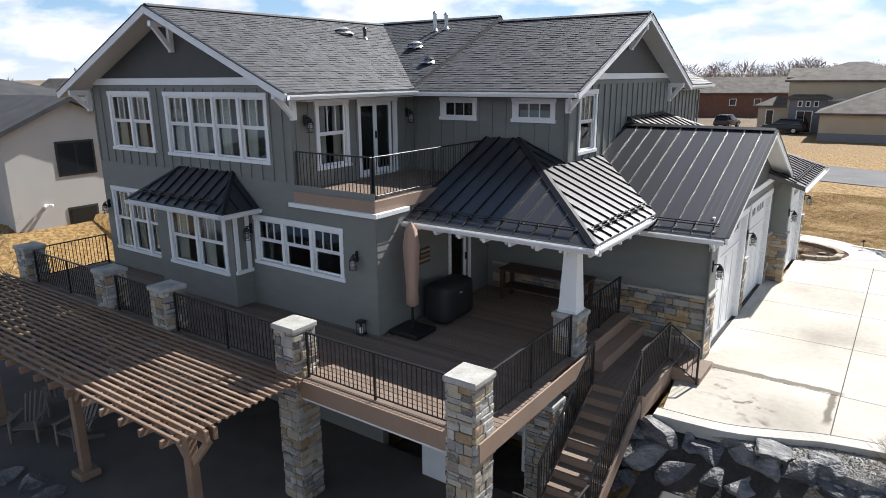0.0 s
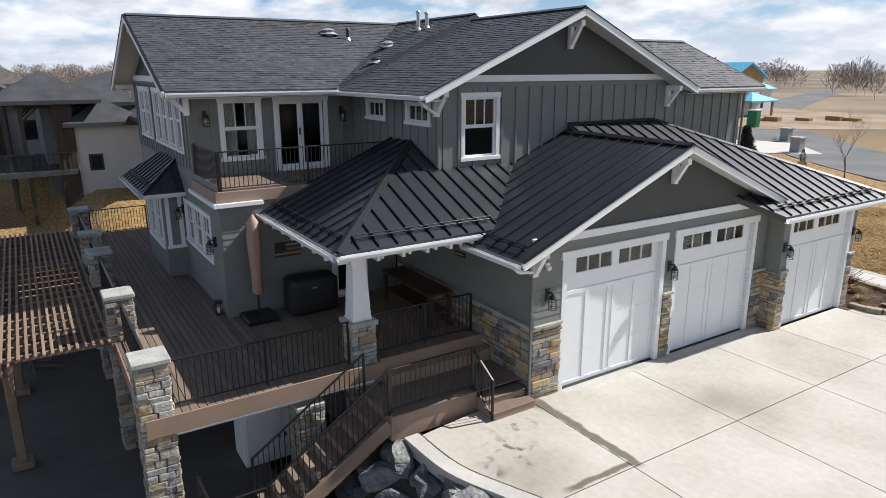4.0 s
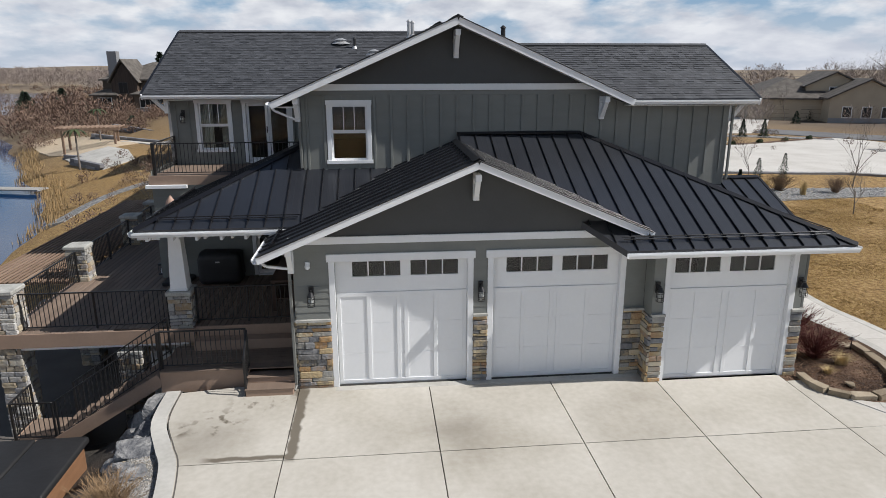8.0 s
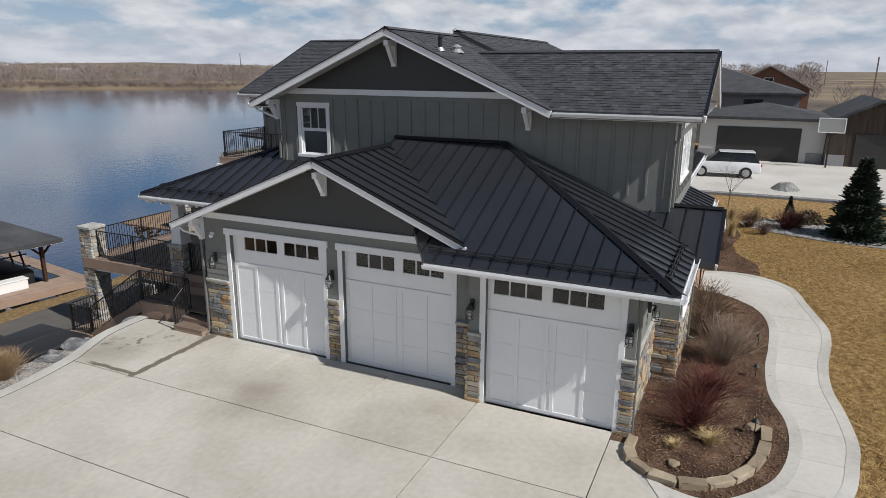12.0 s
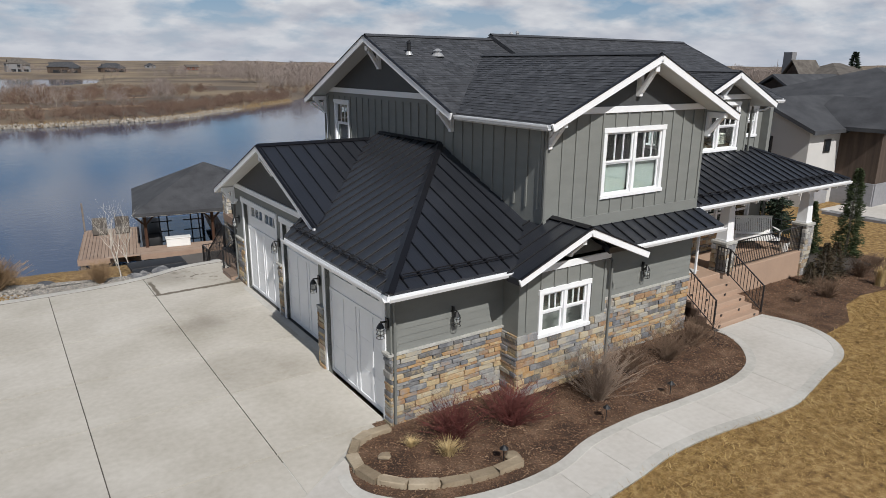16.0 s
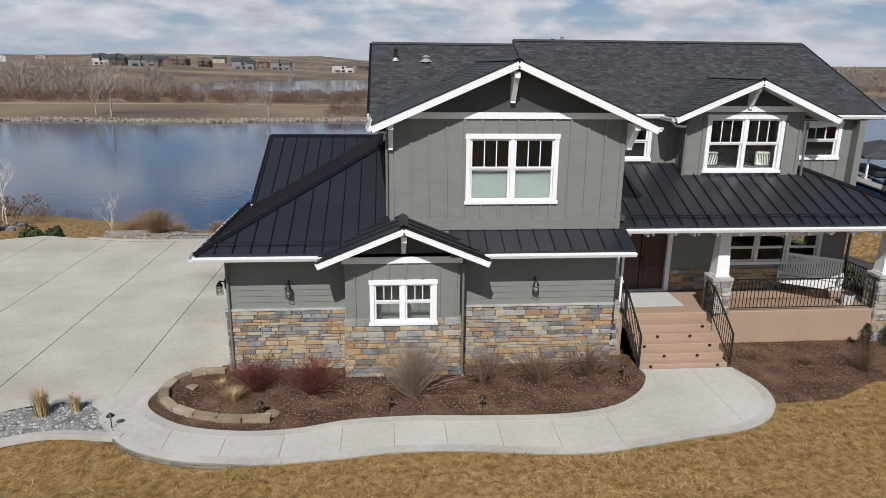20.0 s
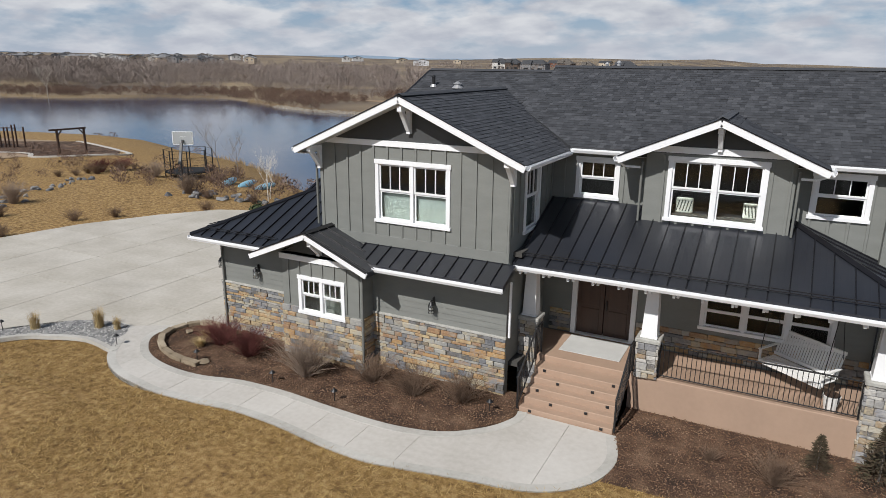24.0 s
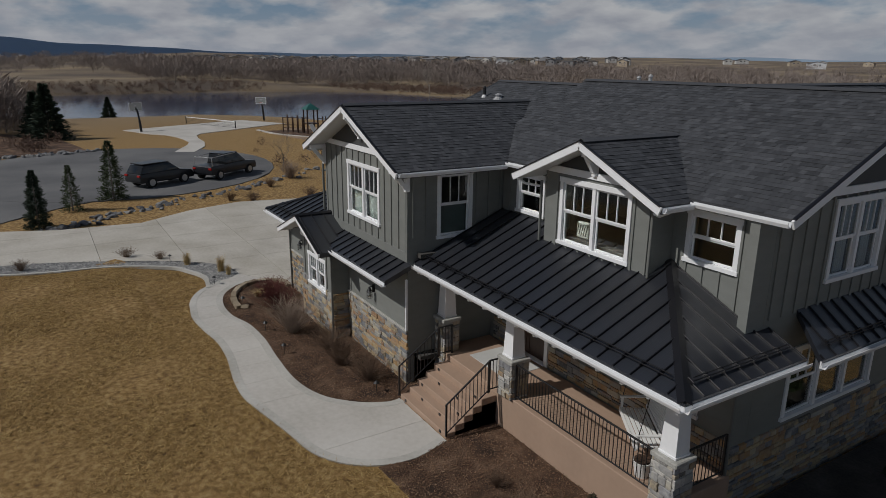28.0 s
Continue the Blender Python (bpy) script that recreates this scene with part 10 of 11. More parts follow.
# ---- vehicles ----
def vehicle(x, y, turn, kind, paint, label):
    """A parked car: moulded body, glazed cabin, wheels, lamps."""
    z = float(ground_z(x, y)) + 0.06
    t = thing("pickup_truck" if kind == "pickup" else "car", (x, y, z), label, "truck" if kind == "pickup" else "car", "parked vehicles")
    M = Matrix.Translation((x, y, z)) @ Matrix.Rotation(radians(turn), 4, "Z")
    L, W2 = (5.7, 0.98) if kind == "pickup" else (4.8, 0.95)
    h = L / 2
    if kind == "pickup":
        low = [(-h, 0.55), (-h, 1.12), (-0.35, 1.12), (0.0, 1.15), (1.5, 1.12), (h - 0.1, 1.0), (h, 0.6), (h - 0.15, 0.38), (-h + 0.1, 0.42)]
        top = [(-1.15, 1.1), (-1.0, 1.88), (0.55, 1.92), (1.5, 1.14)]
    else:
        low = [(-h, 0.5), (-h + 0.05, 1.05), (-1.4, 1.12), (1.0, 1.10), (h - 0.25, 0.95), (h, 0.6), (h - 0.1, 0.35), (-h + 0.1, 0.38)]
        top = [(-h + 0.12, 1.05), (-h + 0.45, 1.66), (0.25, 1.74), (1.15, 1.08)]

    def shell(nm, prof, w, mat, tuck):
        bm = bmesh.new()
        zmin, zmax = min(p[1] for p in prof), max(p[1] for p in prof)
        rows = []
        for s in (-1, 1):
            rows.append([bm.verts.new(M @ Vector((a, s * (w - tuck * (b - zmin) / (zmax - zmin)), b))) for a, b in prof])
        n = len(prof)
        for i in range(n):
            j = (i + 1) % n
            bm.faces.new((rows[0][i], rows[0][j], rows[1][j], rows[1][i]))
        bm.faces.new(rows[0])
        bm.faces.new(rows[1])
        bmesh.ops.recalc_face_normals(bm, faces=bm.faces)
        bmesh.ops.bevel(bm, geom=list(bm.edges), offset=0.06, segments=2, affect="EDGES", profile=0.6)
        return part(nm, bm, mat, t, smooth=True)

    shell("body", low, W2, paint, 0.06)
    shell("cabin", top, W2 - 0.06, "car_glass", 0.16)
    zt = max(p[1] for p in top)
    rx = [p[0] for p in top if p[1] > zt - 0.2]
    for nm, a, b, c, d, e, f in (("roof_panel", min(rx) - 0.02, max(rx) + 0.05, -W2 + 0.24, W2 - 0.24, zt - 0.03, zt + 0.03),):
        ob = new(nm, box_mesh(nm, b - a, d - c, f - e, paint, 0.03))
        ob.matrix_basis = M @ Matrix.Translation(((a + b) / 2, 0, (e + f) / 2))
        under(ob, t)
    for sx in (-h + 0.95, h - 1.0):
        for sy in (-1, 1):
            wl_ = new("wheel")
            wl_.matrix_basis = M @ Matrix.Translation((sx, sy * (W2 - 0.08), 0.38))
            under(wl_, t)
            bm = bmesh.new()
            bmesh.ops.create_cone(bm, cap_ends=True, segments=20, radius1=0.39, radius2=0.39, depth=0.26, matrix=M @ Matrix.Translation((sx, sy * (W2 - 0.1), 0.38)) @ Matrix.Rotation(math.pi / 2, 4, "X"))
            part("tyre", bm, "tyre", wl_)
            bm = bmesh.new()
            bmesh.ops.create_cone(bm, cap_ends=True, segments=10, radius1=0.25, radius2=0.25, depth=0.04, matrix=M @ Matrix.Translation((sx, sy * (W2 + 0.03), 0.38)) @ Matrix.Rotation(math.pi / 2, 4, "X"))
            part("rim", bm, "rim", wl_)
    for nm, a, b, mat in (("headlamp", h - 0.08, 0.72, "rim"), ("tail_lamp", -h + 0.03, 0.86, "lamp_red")):
        for sy in (-1, 1):
            ob = new(nm, box_mesh(nm, 0.14, 0.32, 0.16, mat, 0.03))
            ob.matrix_basis = M @ Matrix.Translation((a, sy * (W2 - 0.22), b + 0.06))
            under(ob, t)
    if kind == "pickup":
        for sy in (-1, 1):
            for p, q in (((-h + 0.2, sy * 0.85, 1.1), (-h + 0.2, sy * 0.85, 1.8)), ((-h + 0.2, sy * 0.85, 1.8), (0.2, sy * 0.85, 1.9))):
                beam("rack_bar", M @ Vector(p), M @ Vector(q), 0.05, 0.05, "vent", t)
        beam("rack_bar", M @ Vector((-h + 0.2, -0.85, 1.8)), M @ Vector((-h + 0.2, 0.85, 1.8)), 0.05, 0.05, "vent", t)
    return t


vehicle(26.4, 27.0, -62, "suv", "car_black", "black sport utility car parked at the turning circle")
vehicle(28.0, 21.7, -52, "pickup", "car_grey", "dark grey pickup truck with a ladder rack")
vehicle(-40.6, 26.6, -84, "suv", "car_white", "white sport utility car on the neighbour's drive")
vehicle(-112.5, 55.6, 70, "pickup", "car_white", "white pickup truck parked far off")
vehicle(-13.5, 92.5, 175, "suv", "car_black", "dark car parked at the beige house")
vehicle(-21.5, 99, 80, "suv", "car_grey", "dark car parked at the beige house")

# ---- lake dock with a roofed shelter ----
DOCK_Z = -4.0
DM = Matrix.Translation((-8.8, -9.8, 0)) @ Matrix.Rotation(radians(-9.4), 4, "Z")
D_ = lambda a, b, z: DM @ Vector((a, b, z))


def dock_planks(parent, a0, a1, b0, b1, z=DOCK_Z, along=True):
    """Boards with open joints over a rectangle of the dock's own plan."""
    if along:
        b = b0
        while b < b1 - 0.05:
            e = min(b + 0.19, b1)
            beam("deck_board", D_(a0, (b + e) / 2, z - 0.025), D_(a1, (b + e) / 2, z - 0.025), e - b - 0.008, 0.05, "deck_pale", parent, 0.004)
            b += 0.2
    else:
        a = a0
        while a < a1 - 0.05:
            e = min(a + 0.19, a1)
            beam("deck_board", D_((a + e) / 2, b0, z - 0.025), D_((a + e) / 2, b1, z - 0.025), e - a - 0.008, 0.05, "deck_pale", parent, 0.004)
            a += 0.2


MAT["deck_pale"] = make_mat("sun bleached dock board", [(0.24, 0.165, 0.12), (0.31, 0.225, 0.17), (0.37, 0.28, 0.215)], 0.8, scale=1.2, fine=22, bump=0.2, bump_dist=0.003, spread=0.3)
dk = thing("lake_dock", (-8.8, -9.8, -4.6), "pale brown lakeside dock round two boat slips", "dock")
dock_planks(dk, -5.0, 4.6, 3.5, 5.4)
dock_planks(dk, 4.6, 8.0, -2.6, 5.2, along=False)
dock_planks(dk, -5.9, -5.0, -4.6, 5.4, along=False)
dock_planks(dk, -1.0, -0.1, -4.6, 3.5, along=False)
for a0, a1, b in ((-5.9, 8.0, 5.42), (4.6, 8.0, -2.62)):
    beam("fascia", D_(a0, b, DOCK_Z - 0.17), D_(a1, b, DOCK_Z - 0.17), 0.05, 0.34, "fascia", dk)
beam("fascia", D_(8.02, -2.6, DOCK_Z - 0.17), D_(8.02, 5.4, DOCK_Z - 0.17), 0.05, 0.34, "fascia", dk)
for a, b in ((7.8, 5.2), (7.8, 1.3), (7.8, -2.4), (4.7, 5.2), (0.6, 5.2), (-4.0, 5.2), (4.7, -2.4)):
    beam("pile", D_(a, b, -6.4), D_(a, b, DOCK_Z - 0.06), 0.24, 0.24, "bark", dk)
for a, b in ((8.0, -2.4), (-5.9, 5.3)):
    beam("mooring_pole", D_(a, b, -6.4), D_(a, b, DOCK_Z + 2.0), 0.11, 0.11, "bark", dk)
for k in range(12):
    b = 5.55 + 0.26 * k
    beam("ramp_board", D_(4.6, b, DOCK_Z + 0.03 + 0.07 * k), D_(6.3, b, DOCK_Z + 0.03 + 0.07 * k), 0.25, 0.06, "deck_pale", dk, 0.004)
pv = thing("dock_pavilion", (-8.8, -9.8, -4.0), "open dock shelter with a dark hipped shingle roof", "pavilion")
gable_roof("roof", 9.0, 8.9, -1.58, 2.35, 0.3, "roof_grey", DM, pv, True)
for a in (-4.1, 0.1, 4.15):
    for b in (-3.9, 3.75):
        po = beam("post", D_(a, b, DOCK_Z - (0.0 if b > 0 else 1.5)), D_(a, b, -1.8), 0.17, 0.17, "door_wood", pv)
        for sgn in (-1, 1):
            beam("brace", D_(a + 0.05 * sgn, b, -2.5), D_(a + 0.62 * sgn, b, -1.9), 0.08, 0.1, "door_wood", pv)
for a0, b0, a1, b1 in ((-4.8, 4.72, 4.8, 4.72), (4.78, 4.72, 4.78, -4.72), (-4.78, 4.72, -4.78, -4.72)):
    beam("edge_board", D_(a0, b0, -1.72), D_(a1, b1, -1.72), 0.04, 0.2, "soffit", pv)
for b in (3.75, -3.9):
    beam("header", D_(-4.3, b, -1.92), D_(4.3, b, -1.92), 0.14, 0.24, "door_wood", pv)
for k, a in enumerate((1.0, 3.0, -3.9)):
    lf = thing("boat_lift", (*D_(a, 1.4, 0).xy, -4.6), "black tubular boat lift standing in the slip", "boat lift", "boat lifts")
    for side in (-0.5, 0.5):
        beam("upright", D_(a + side * 0.5, 2.3, -5.6), D_(a + side * 0.5, 0.9, -2.5), 0.08, 0.08, "iron", lf)
    for q in range(4):
        f = 0.25 + 0.2 * q
        beam("rung", D_(a - 0.55, 2.3 - 1.4 * f, -5.6 + 3.1 * f), D_(a + 0.75, 2.3 - 1.4 * f, -5.6 + 3.1 * f), 0.07, 0.07, "iron", lf)
for a0, a1, sd in ((-4.0, -1.9, 8), (3.2, 4.4, 9)):
    cv = thing("covered_boat", (*D_((a0 + a1) / 2, 0.2, 0).xy, -4.5), "small boat under a black fitted cover in its slip", "boat", "covered boats")
    ob = rounded_block("cover", a0, a1, -2.6, 2.9, -4.7, -3.35, "cover", None, 0.28, 0.04, sd)
    ob.matrix_basis = DM.copy()
    under(ob, cv)
for a in (2.3, -2.3):
    cl = thing("dock_box", (*D_(a, 3.9, 0).xy, DOCK_Z), "white storage box with a lid on the dock", "storage box", "dock boxes")
    beam("body", D_(a - 0.72, 3.95, DOCK_Z + 0.26), D_(a + 0.72, 3.95, DOCK_Z + 0.26), 0.6, 0.52, "white_wood", cl, 0.03)
    beam("lid", D_(a - 0.76, 3.95, DOCK_Z + 0.55), D_(a + 0.76, 3.95, DOCK_Z + 0.55), 0.66, 0.07, "white_wood", cl, 0.03)
wk = thing("covered_chairs", (*D_(6.2, -1.0, 0).xy, DOCK_Z), "pair of dark wicker chairs on the dock", "chair")
for a in (5.6, 7.0):
    ob = rounded_block("seat", a - 0.45, a + 0.45, -1.6, -0.7, DOCK_Z + 0.02, DOCK_Z + 0.5, "roof_brown", None, 0.1, 0.01, 3)
    ob.matrix_basis = DM.copy()
    under(ob, wk)
    ob = rounded_block("backrest", a - 0.45, a + 0.45, -1.75, -1.5, DOCK_Z + 0.4, DOCK_Z + 1.05, "roof_brown", None, 0.08, 0.01, 4)
    ob.matrix_basis = DM.copy()
    under(ob, wk)
for bx_, by_, tn in ((-64.2, -30.4, -17), (-158, -82.5, -40)):
    sh = thing("boat_shelter", (bx_, by_, -4.6), "open boat shelter on posts over the water", "shelter", "boat shelters")
    M = Matrix.Translation((bx_, by_, -1.45)) @ Matrix.Scale(1.19, 4) @ Matrix.Rotation(radians(tn + 90), 4, "Z")
    gable_roof("roof", 7.4, 5.4, -0.25, 1.2, 0.3, "roof_grey", M, sh, bx_ > -100)
    for a in (-3.4, 0, 3.4):
        for b in (-2.4, 2.4):
            beam("post", M @ Vector((a, b, -4.5)), M @ Vector((a, b, -0.3)), 0.18, 0.18, "trim", sh)
    for k in range(10):
        ob = new("deck_board", box_mesh("deck_board", 8.2, 0.24, 0.12, "grey_deck", 0.02))
        ob.matrix_basis = M @ Matrix.Translation((0, -2.2 - 0.25 * k, -2.4))
        under(ob, sh)
    ob = new("boat_hull", box_mesh("boat_hull", 6.5, 2.0, 0.6, "cover", 0.25))
    ob.matrix_basis = M @ Matrix.Translation((0, -0.6, -2.0))
    under(ob, sh)
    gw = beam("gangway", M @ Vector((3.9, -3.2, -2.4)), M @ Vector((14.0, -2.6, -2.3)), 1.5, 0.14, "grey_deck", sh)

# ---- playground and park ----
pg = thing("play_structure", (57, 3.2, -0.4), "dark timber play structure with climbing bars, slides and a teal roof", "playground")
gz = float(ground_z(57, 3.2))
TX, TY = 57.2, 3.4
for a, b in ((-0.7, -0.7), (0.7, -0.7), (0.7, 0.7), (-0.7, 0.7)):
    beam("post", (TX + a, TY + b, gz), (TX + a, TY + b, gz + 3.3), 0.15, 0.15, "door_wood", pg)
cbox("platform", TX - 0.8, TX + 0.8, TY - 0.8, TY + 0.8, gz + 1.3, gz + 1.45, "door_wood", pg)
solid("roof", [(TX - 1.0, TY - 1.0, gz + 3.2), (TX + 1.0, TY - 1.0, gz + 3.2), (TX + 1.0, TY + 1.0, gz + 3.2), (TX - 1.0, TY + 1.0, gz + 3.2), (TX - 0.35, TY - 0.35, gz + 3.75), (TX + 0.35, TY - 0.35, gz + 3.75), (TX + 0.35, TY + 0.35, gz + 3.75), (TX - 0.35, TY + 0.35, gz + 3.75), (TX, TY, gz + 4.0)],
      [(0, 1, 5, 4), (1, 2, 6, 5), (2, 3, 7, 6), (3, 0, 4, 7), (4, 5, 8), (5, 6, 8), (6, 7, 8), (7, 4, 8), (3, 2, 1, 0)], "teal", pg)
for k in range(6):
    beam("slide_panel", (TX - 0.7 - 0.42 * k, TY + 0.3, gz + 1.4 - 0.23 * k), (TX - 1.15 - 0.42 * k, TY + 0.35, gz + 1.16 - 0.23 * k), 0.6, 0.07, "vent", pg)
for sx, sy, x0, y0, n_ in ((0.52, 0.52, 57.9, 4.2, 5), (-0.72, -0.4, 56.4, 2.7, 6)):
    for k in range(n_):
        for j in (0, 1):
            x, y = x0 + sx * k + 0.9 * j * (1 if sx > 0 else -0.5), y0 + sy * k - 0.9 * j
            beam("rail_post", (x, y, gz), (x, y, gz + 2.1 + 0.25 * ((k + j) % 2)), 0.12, 0.12, "door_wood", pg)
        beam("climbing_bar", (x0 + sx * k, y0 + sy * k, gz + 2.0), (x, y, gz + 2.0), 0.05, 0.05, "iron", pg)
    for zz in (0.7, 1.1, 2.05):
        beam("side_rail", (x0, y0, gz + zz), (x0 + sx * (n_ - 1), y0 + sy * (n_ - 1), gz + zz), 0.06, 0.06, "door_wood", pg)
for k in range(5):
    x, y = 56.2 - 0.6 * k, 3.3 - 0.35 * k
    bm = bmesh.new()
    bmesh.ops.create_cone(bm, cap_ends=True, segments=12, radius1=0.34, radius2=0.3, depth=0.35, matrix=Matrix.Translation((x, y, gz + 0.17)))
    part("stepping_pod", bm, "osb", pg, "orange plastic stepping pod")
sg = thing("swing_frame", (44.8, -0.4, -0.6), "brown timber swing frame in the park", "swing")
gz = float(ground_z(44.8, -0.4))
for x, y in ((44.9, 1.0), (44.7, -1.7)):
    beam("post", (x, y, gz), (x, y, gz + 2.4), 0.17, 0.17, "door_wood", sg)
    beam("brace", (x, y, gz + 1.8), (x, y + (0.55 if y < 0 else -0.55), gz + 2.4), 0.1, 0.1, "door_wood", sg)
beam("cross_beam", (45.0, 1.7, gz + 2.42), (44.65, -1.9, gz + 2.42), 0.17, 0.17, "door_wood", sg)
drape("play_ground", [(63.0, 8.6), (57.1, 7.2), (48.1, 3.0), (44.4, 3.4), (41.6, -2.7), (44.2, -5.2), (53.7, -6.6), (62, 0)], 0.04, "mulch", "dark bark play surface", "mulch")
tr = thing("trampoline", (26.0, 2.0, -0.5), "round trampoline inside a black net on poles", "trampoline")
gz = float(ground_z(26.0, 2.0))
bm = bmesh.new()
bmesh.ops.create_cone(bm, cap_ends=True, segments=28, radius1=1.9, radius2=1.9, depth=0.08, matrix=Matrix.Translation((26.0, 2.0, gz + 0.55)))
part("mat", bm, "net", tr)
for k in range(8):
    a = math.pi * k / 4
    x, y = 26.0 + 1.9 * math.cos(a), 2.0 + 1.9 * math.sin(a)
    beam("pole", (x, y, gz), (x, y, gz + 2.4), 0.07, 0.07, "iron", tr)
    b = a + math.pi / 4
    x2, y2 = 26.0 + 1.9 * math.cos(b), 2.0 + 1.9 * math.sin(b)
    for zz in (0.6, 1.2, 1.8, 2.38):
        beam("net_edge", (x, y, gz + zz), (x2, y2, gz + zz), 0.025, 0.025, "net", tr)
for x, y, a in ((69.2, 22.7, 10), (81.0, 2.6, 150), (24.6, 4.2, -60)):
    hp = thing("basketball_hoop", (x, y, -0.7), "basketball hoop with a clear backboard on a leaning black post", "hoop", "hoops")
    gz = float(ground_z(x, y))
    c, s = math.cos(radians(a)), math.sin(radians(a))
    at = lambda u, v, h: (x + u * c - v * s, y + u * s + v * c, gz + h)
    beam("post", at(0, 0, 0), at(0.25, 0, 1.5), 0.26, 0.26, "iron", hp)
    beam("post", at(0.2, 0, 1.4), at(0.9, 0, 2.9), 0.2, 0.2, "iron", hp)
    beam("arm", at(0.5, 0, 2.2), at(1.3, 0, 3.1), 0.14, 0.14, "iron", hp)
    for v0, h0, v1, h1 in ((-0.8, 2.75, 0.8, 2.75), (-0.8, 3.75, 0.8, 3.75), (-0.8, 2.75, -0.8, 3.75), (0.8, 2.75, 0.8, 3.75), (-0.25, 2.95, 0.25, 2.95), (-0.25, 3.35, 0.25, 3.35)):
        beam("board_frame", at(1.35, v0, h0), at(1.35, v1, h1), 0.06, 0.06, "trim", hp)
    beam("backboard", at(1.33, -0.8, 3.25), at(1.33, 0.8, 3.25), 0.02, 1.0, "jar", hp)
    for k in range(8):
        a0, a1 = math.pi * k / 4, math.pi * (k + 1) / 4
        beam("rim", at(1.65 + 0.23 * math.cos(a0), 0.23 * math.sin(a0), 2.95), at(1.65 + 0.23 * math.cos(a1), 0.23 * math.sin(a1), 2.95), 0.03, 0.03, "dumpster", hp)
bb = thing("basketball_hoop", (-48.5, 33.6, -0.3), "basketball hoop on a black stand before the barn garage", "hoop", "hoops")
beam("post", (-48.4, 33.6, -0.3), (-48.4, 33.6, 3.0), 0.12, 0.12, "iron", bb)
cbox("base", -49.2, -48.2, 33.2, 34.0, -0.35, -0.1, "iron", bb, 0.05)
cbox("backboard", -48.0, -47.95, 32.7, 34.5, 2.7, 3.8, "jar", bb)
for a, b, c, d in ((32.7, 34.5, 2.7, 2.76), (32.7, 34.5, 3.74, 3.8), (32.7, 32.76, 2.7, 3.8), (34.44, 34.5, 2.7, 3.8)):
    cbox("board_frame", -47.95, -47.93, a, b, c, d, "trim", bb)
nt = thing("sports_net", (74, 12.7, -0.4), "low net with a white tape across the court", "net")
gz = float(ground_z(74, 12.7))
for x, y in ((68.3, 10.5), (79.5, 15)):
    beam("post", (x, y, gz), (x, y, gz + 1.1), 0.12, 0.12, "iron", nt)
beam("tape", (68.3, 10.5, gz + 1.0), (79.5, 15, gz + 1.0), 0.03, 0.09, "trim", nt)
for k in range(4):
    beam("net_cord", (68.3, 10.5, gz + 0.15 + 0.2 * k), (79.5, 15, gz + 0.15 + 0.2 * k), 0.02, 0.02, "net", nt)
for k in range(3):
    kx, ky = 18.6 + 1.3 * k, 1.1 + 0.6 * k
    gz = max(float(ground_z(kx, ky)), -4.5)
    ky_ = thing("kayak", (kx, ky, gz), "pale blue upturned plastic kayak on the shore", "kayak", "kayaks")
    bm = bmesh.new()
    bmesh.ops.create_uvsphere(bm, u_segments=16, v_segments=8, radius=1, matrix=Matrix.Translation((kx, ky, gz + 0.22)) @ Matrix.Rotation(1.75 + 0.15 * k, 4, "Z") @ Matrix.Diagonal((1.6, 0.4, 0.25, 1)))
    part("hull", bm, "boat_blue", ky_, smooth=True)
for x, y in ((-42.3, 45.2), (-33.8, 74.9), (-27.1, 65.5), (12.6, 39.5)):
    gz = float(ground_z(x, y))
    ml = thing("stone_gate_pier", (x, y, gz), "grey stone drive pier with a flat cap", "pier", "drive piers")
    cbox("shaft", x - 0.45, x + 0.45, y - 0.45, y + 0.45, gz - 0.1, gz + 1.3, "stone_grey", ml, 0.03)
    cbox("cap", x - 0.55, x + 0.55, y - 0.55, y + 0.55, gz + 1.3, gz + 1.42, "capstone", ml, 0.02)
for x, y, h in ((-385, -318, 19), (-841, -446, 19), (-230, 60, 12), (-300, 150, 12), (-120, 180, 11), (-400, 60, 13), (-300, -30, 12)):
    gz = float(ground_z(x, y))
    up_ = thing("utility_pole", (x, y, gz), "tall dark wooden utility pole", "pole", "utility poles")
    beam("pole", (x, y, gz), (x, y, gz + h), 0.35, 0.35, "bark", up_)
    beam("cross_arm", (x - 1.2, y, gz + h - 0.8), (x + 1.2, y, gz + h - 0.8), 0.15, 0.15, "bark", up_)
pile = tagged(solid("gravel_pile", *(lambda n: ([(-36.5 + 1.7 * math.cos(6.283 * k / n) * (1 + 0.1 * math.sin(5 * k)), 30.5 + 1.3 * math.sin(6.283 * k / n), -0.35) for k in range(n)] + [(-36.5 + 0.5 * math.cos(6.283 * k / n), 30.5 + 0.4 * math.sin(6.283 * k / n), 0.42) for k in range(n)], [[k, (k + 1) % n, n + (k + 1) % n, n + k] for k in range(n)] + [list(range(n, 2 * n))]))(22), "gravel"), "heap of dark grey gravel on the drive", "gravel")
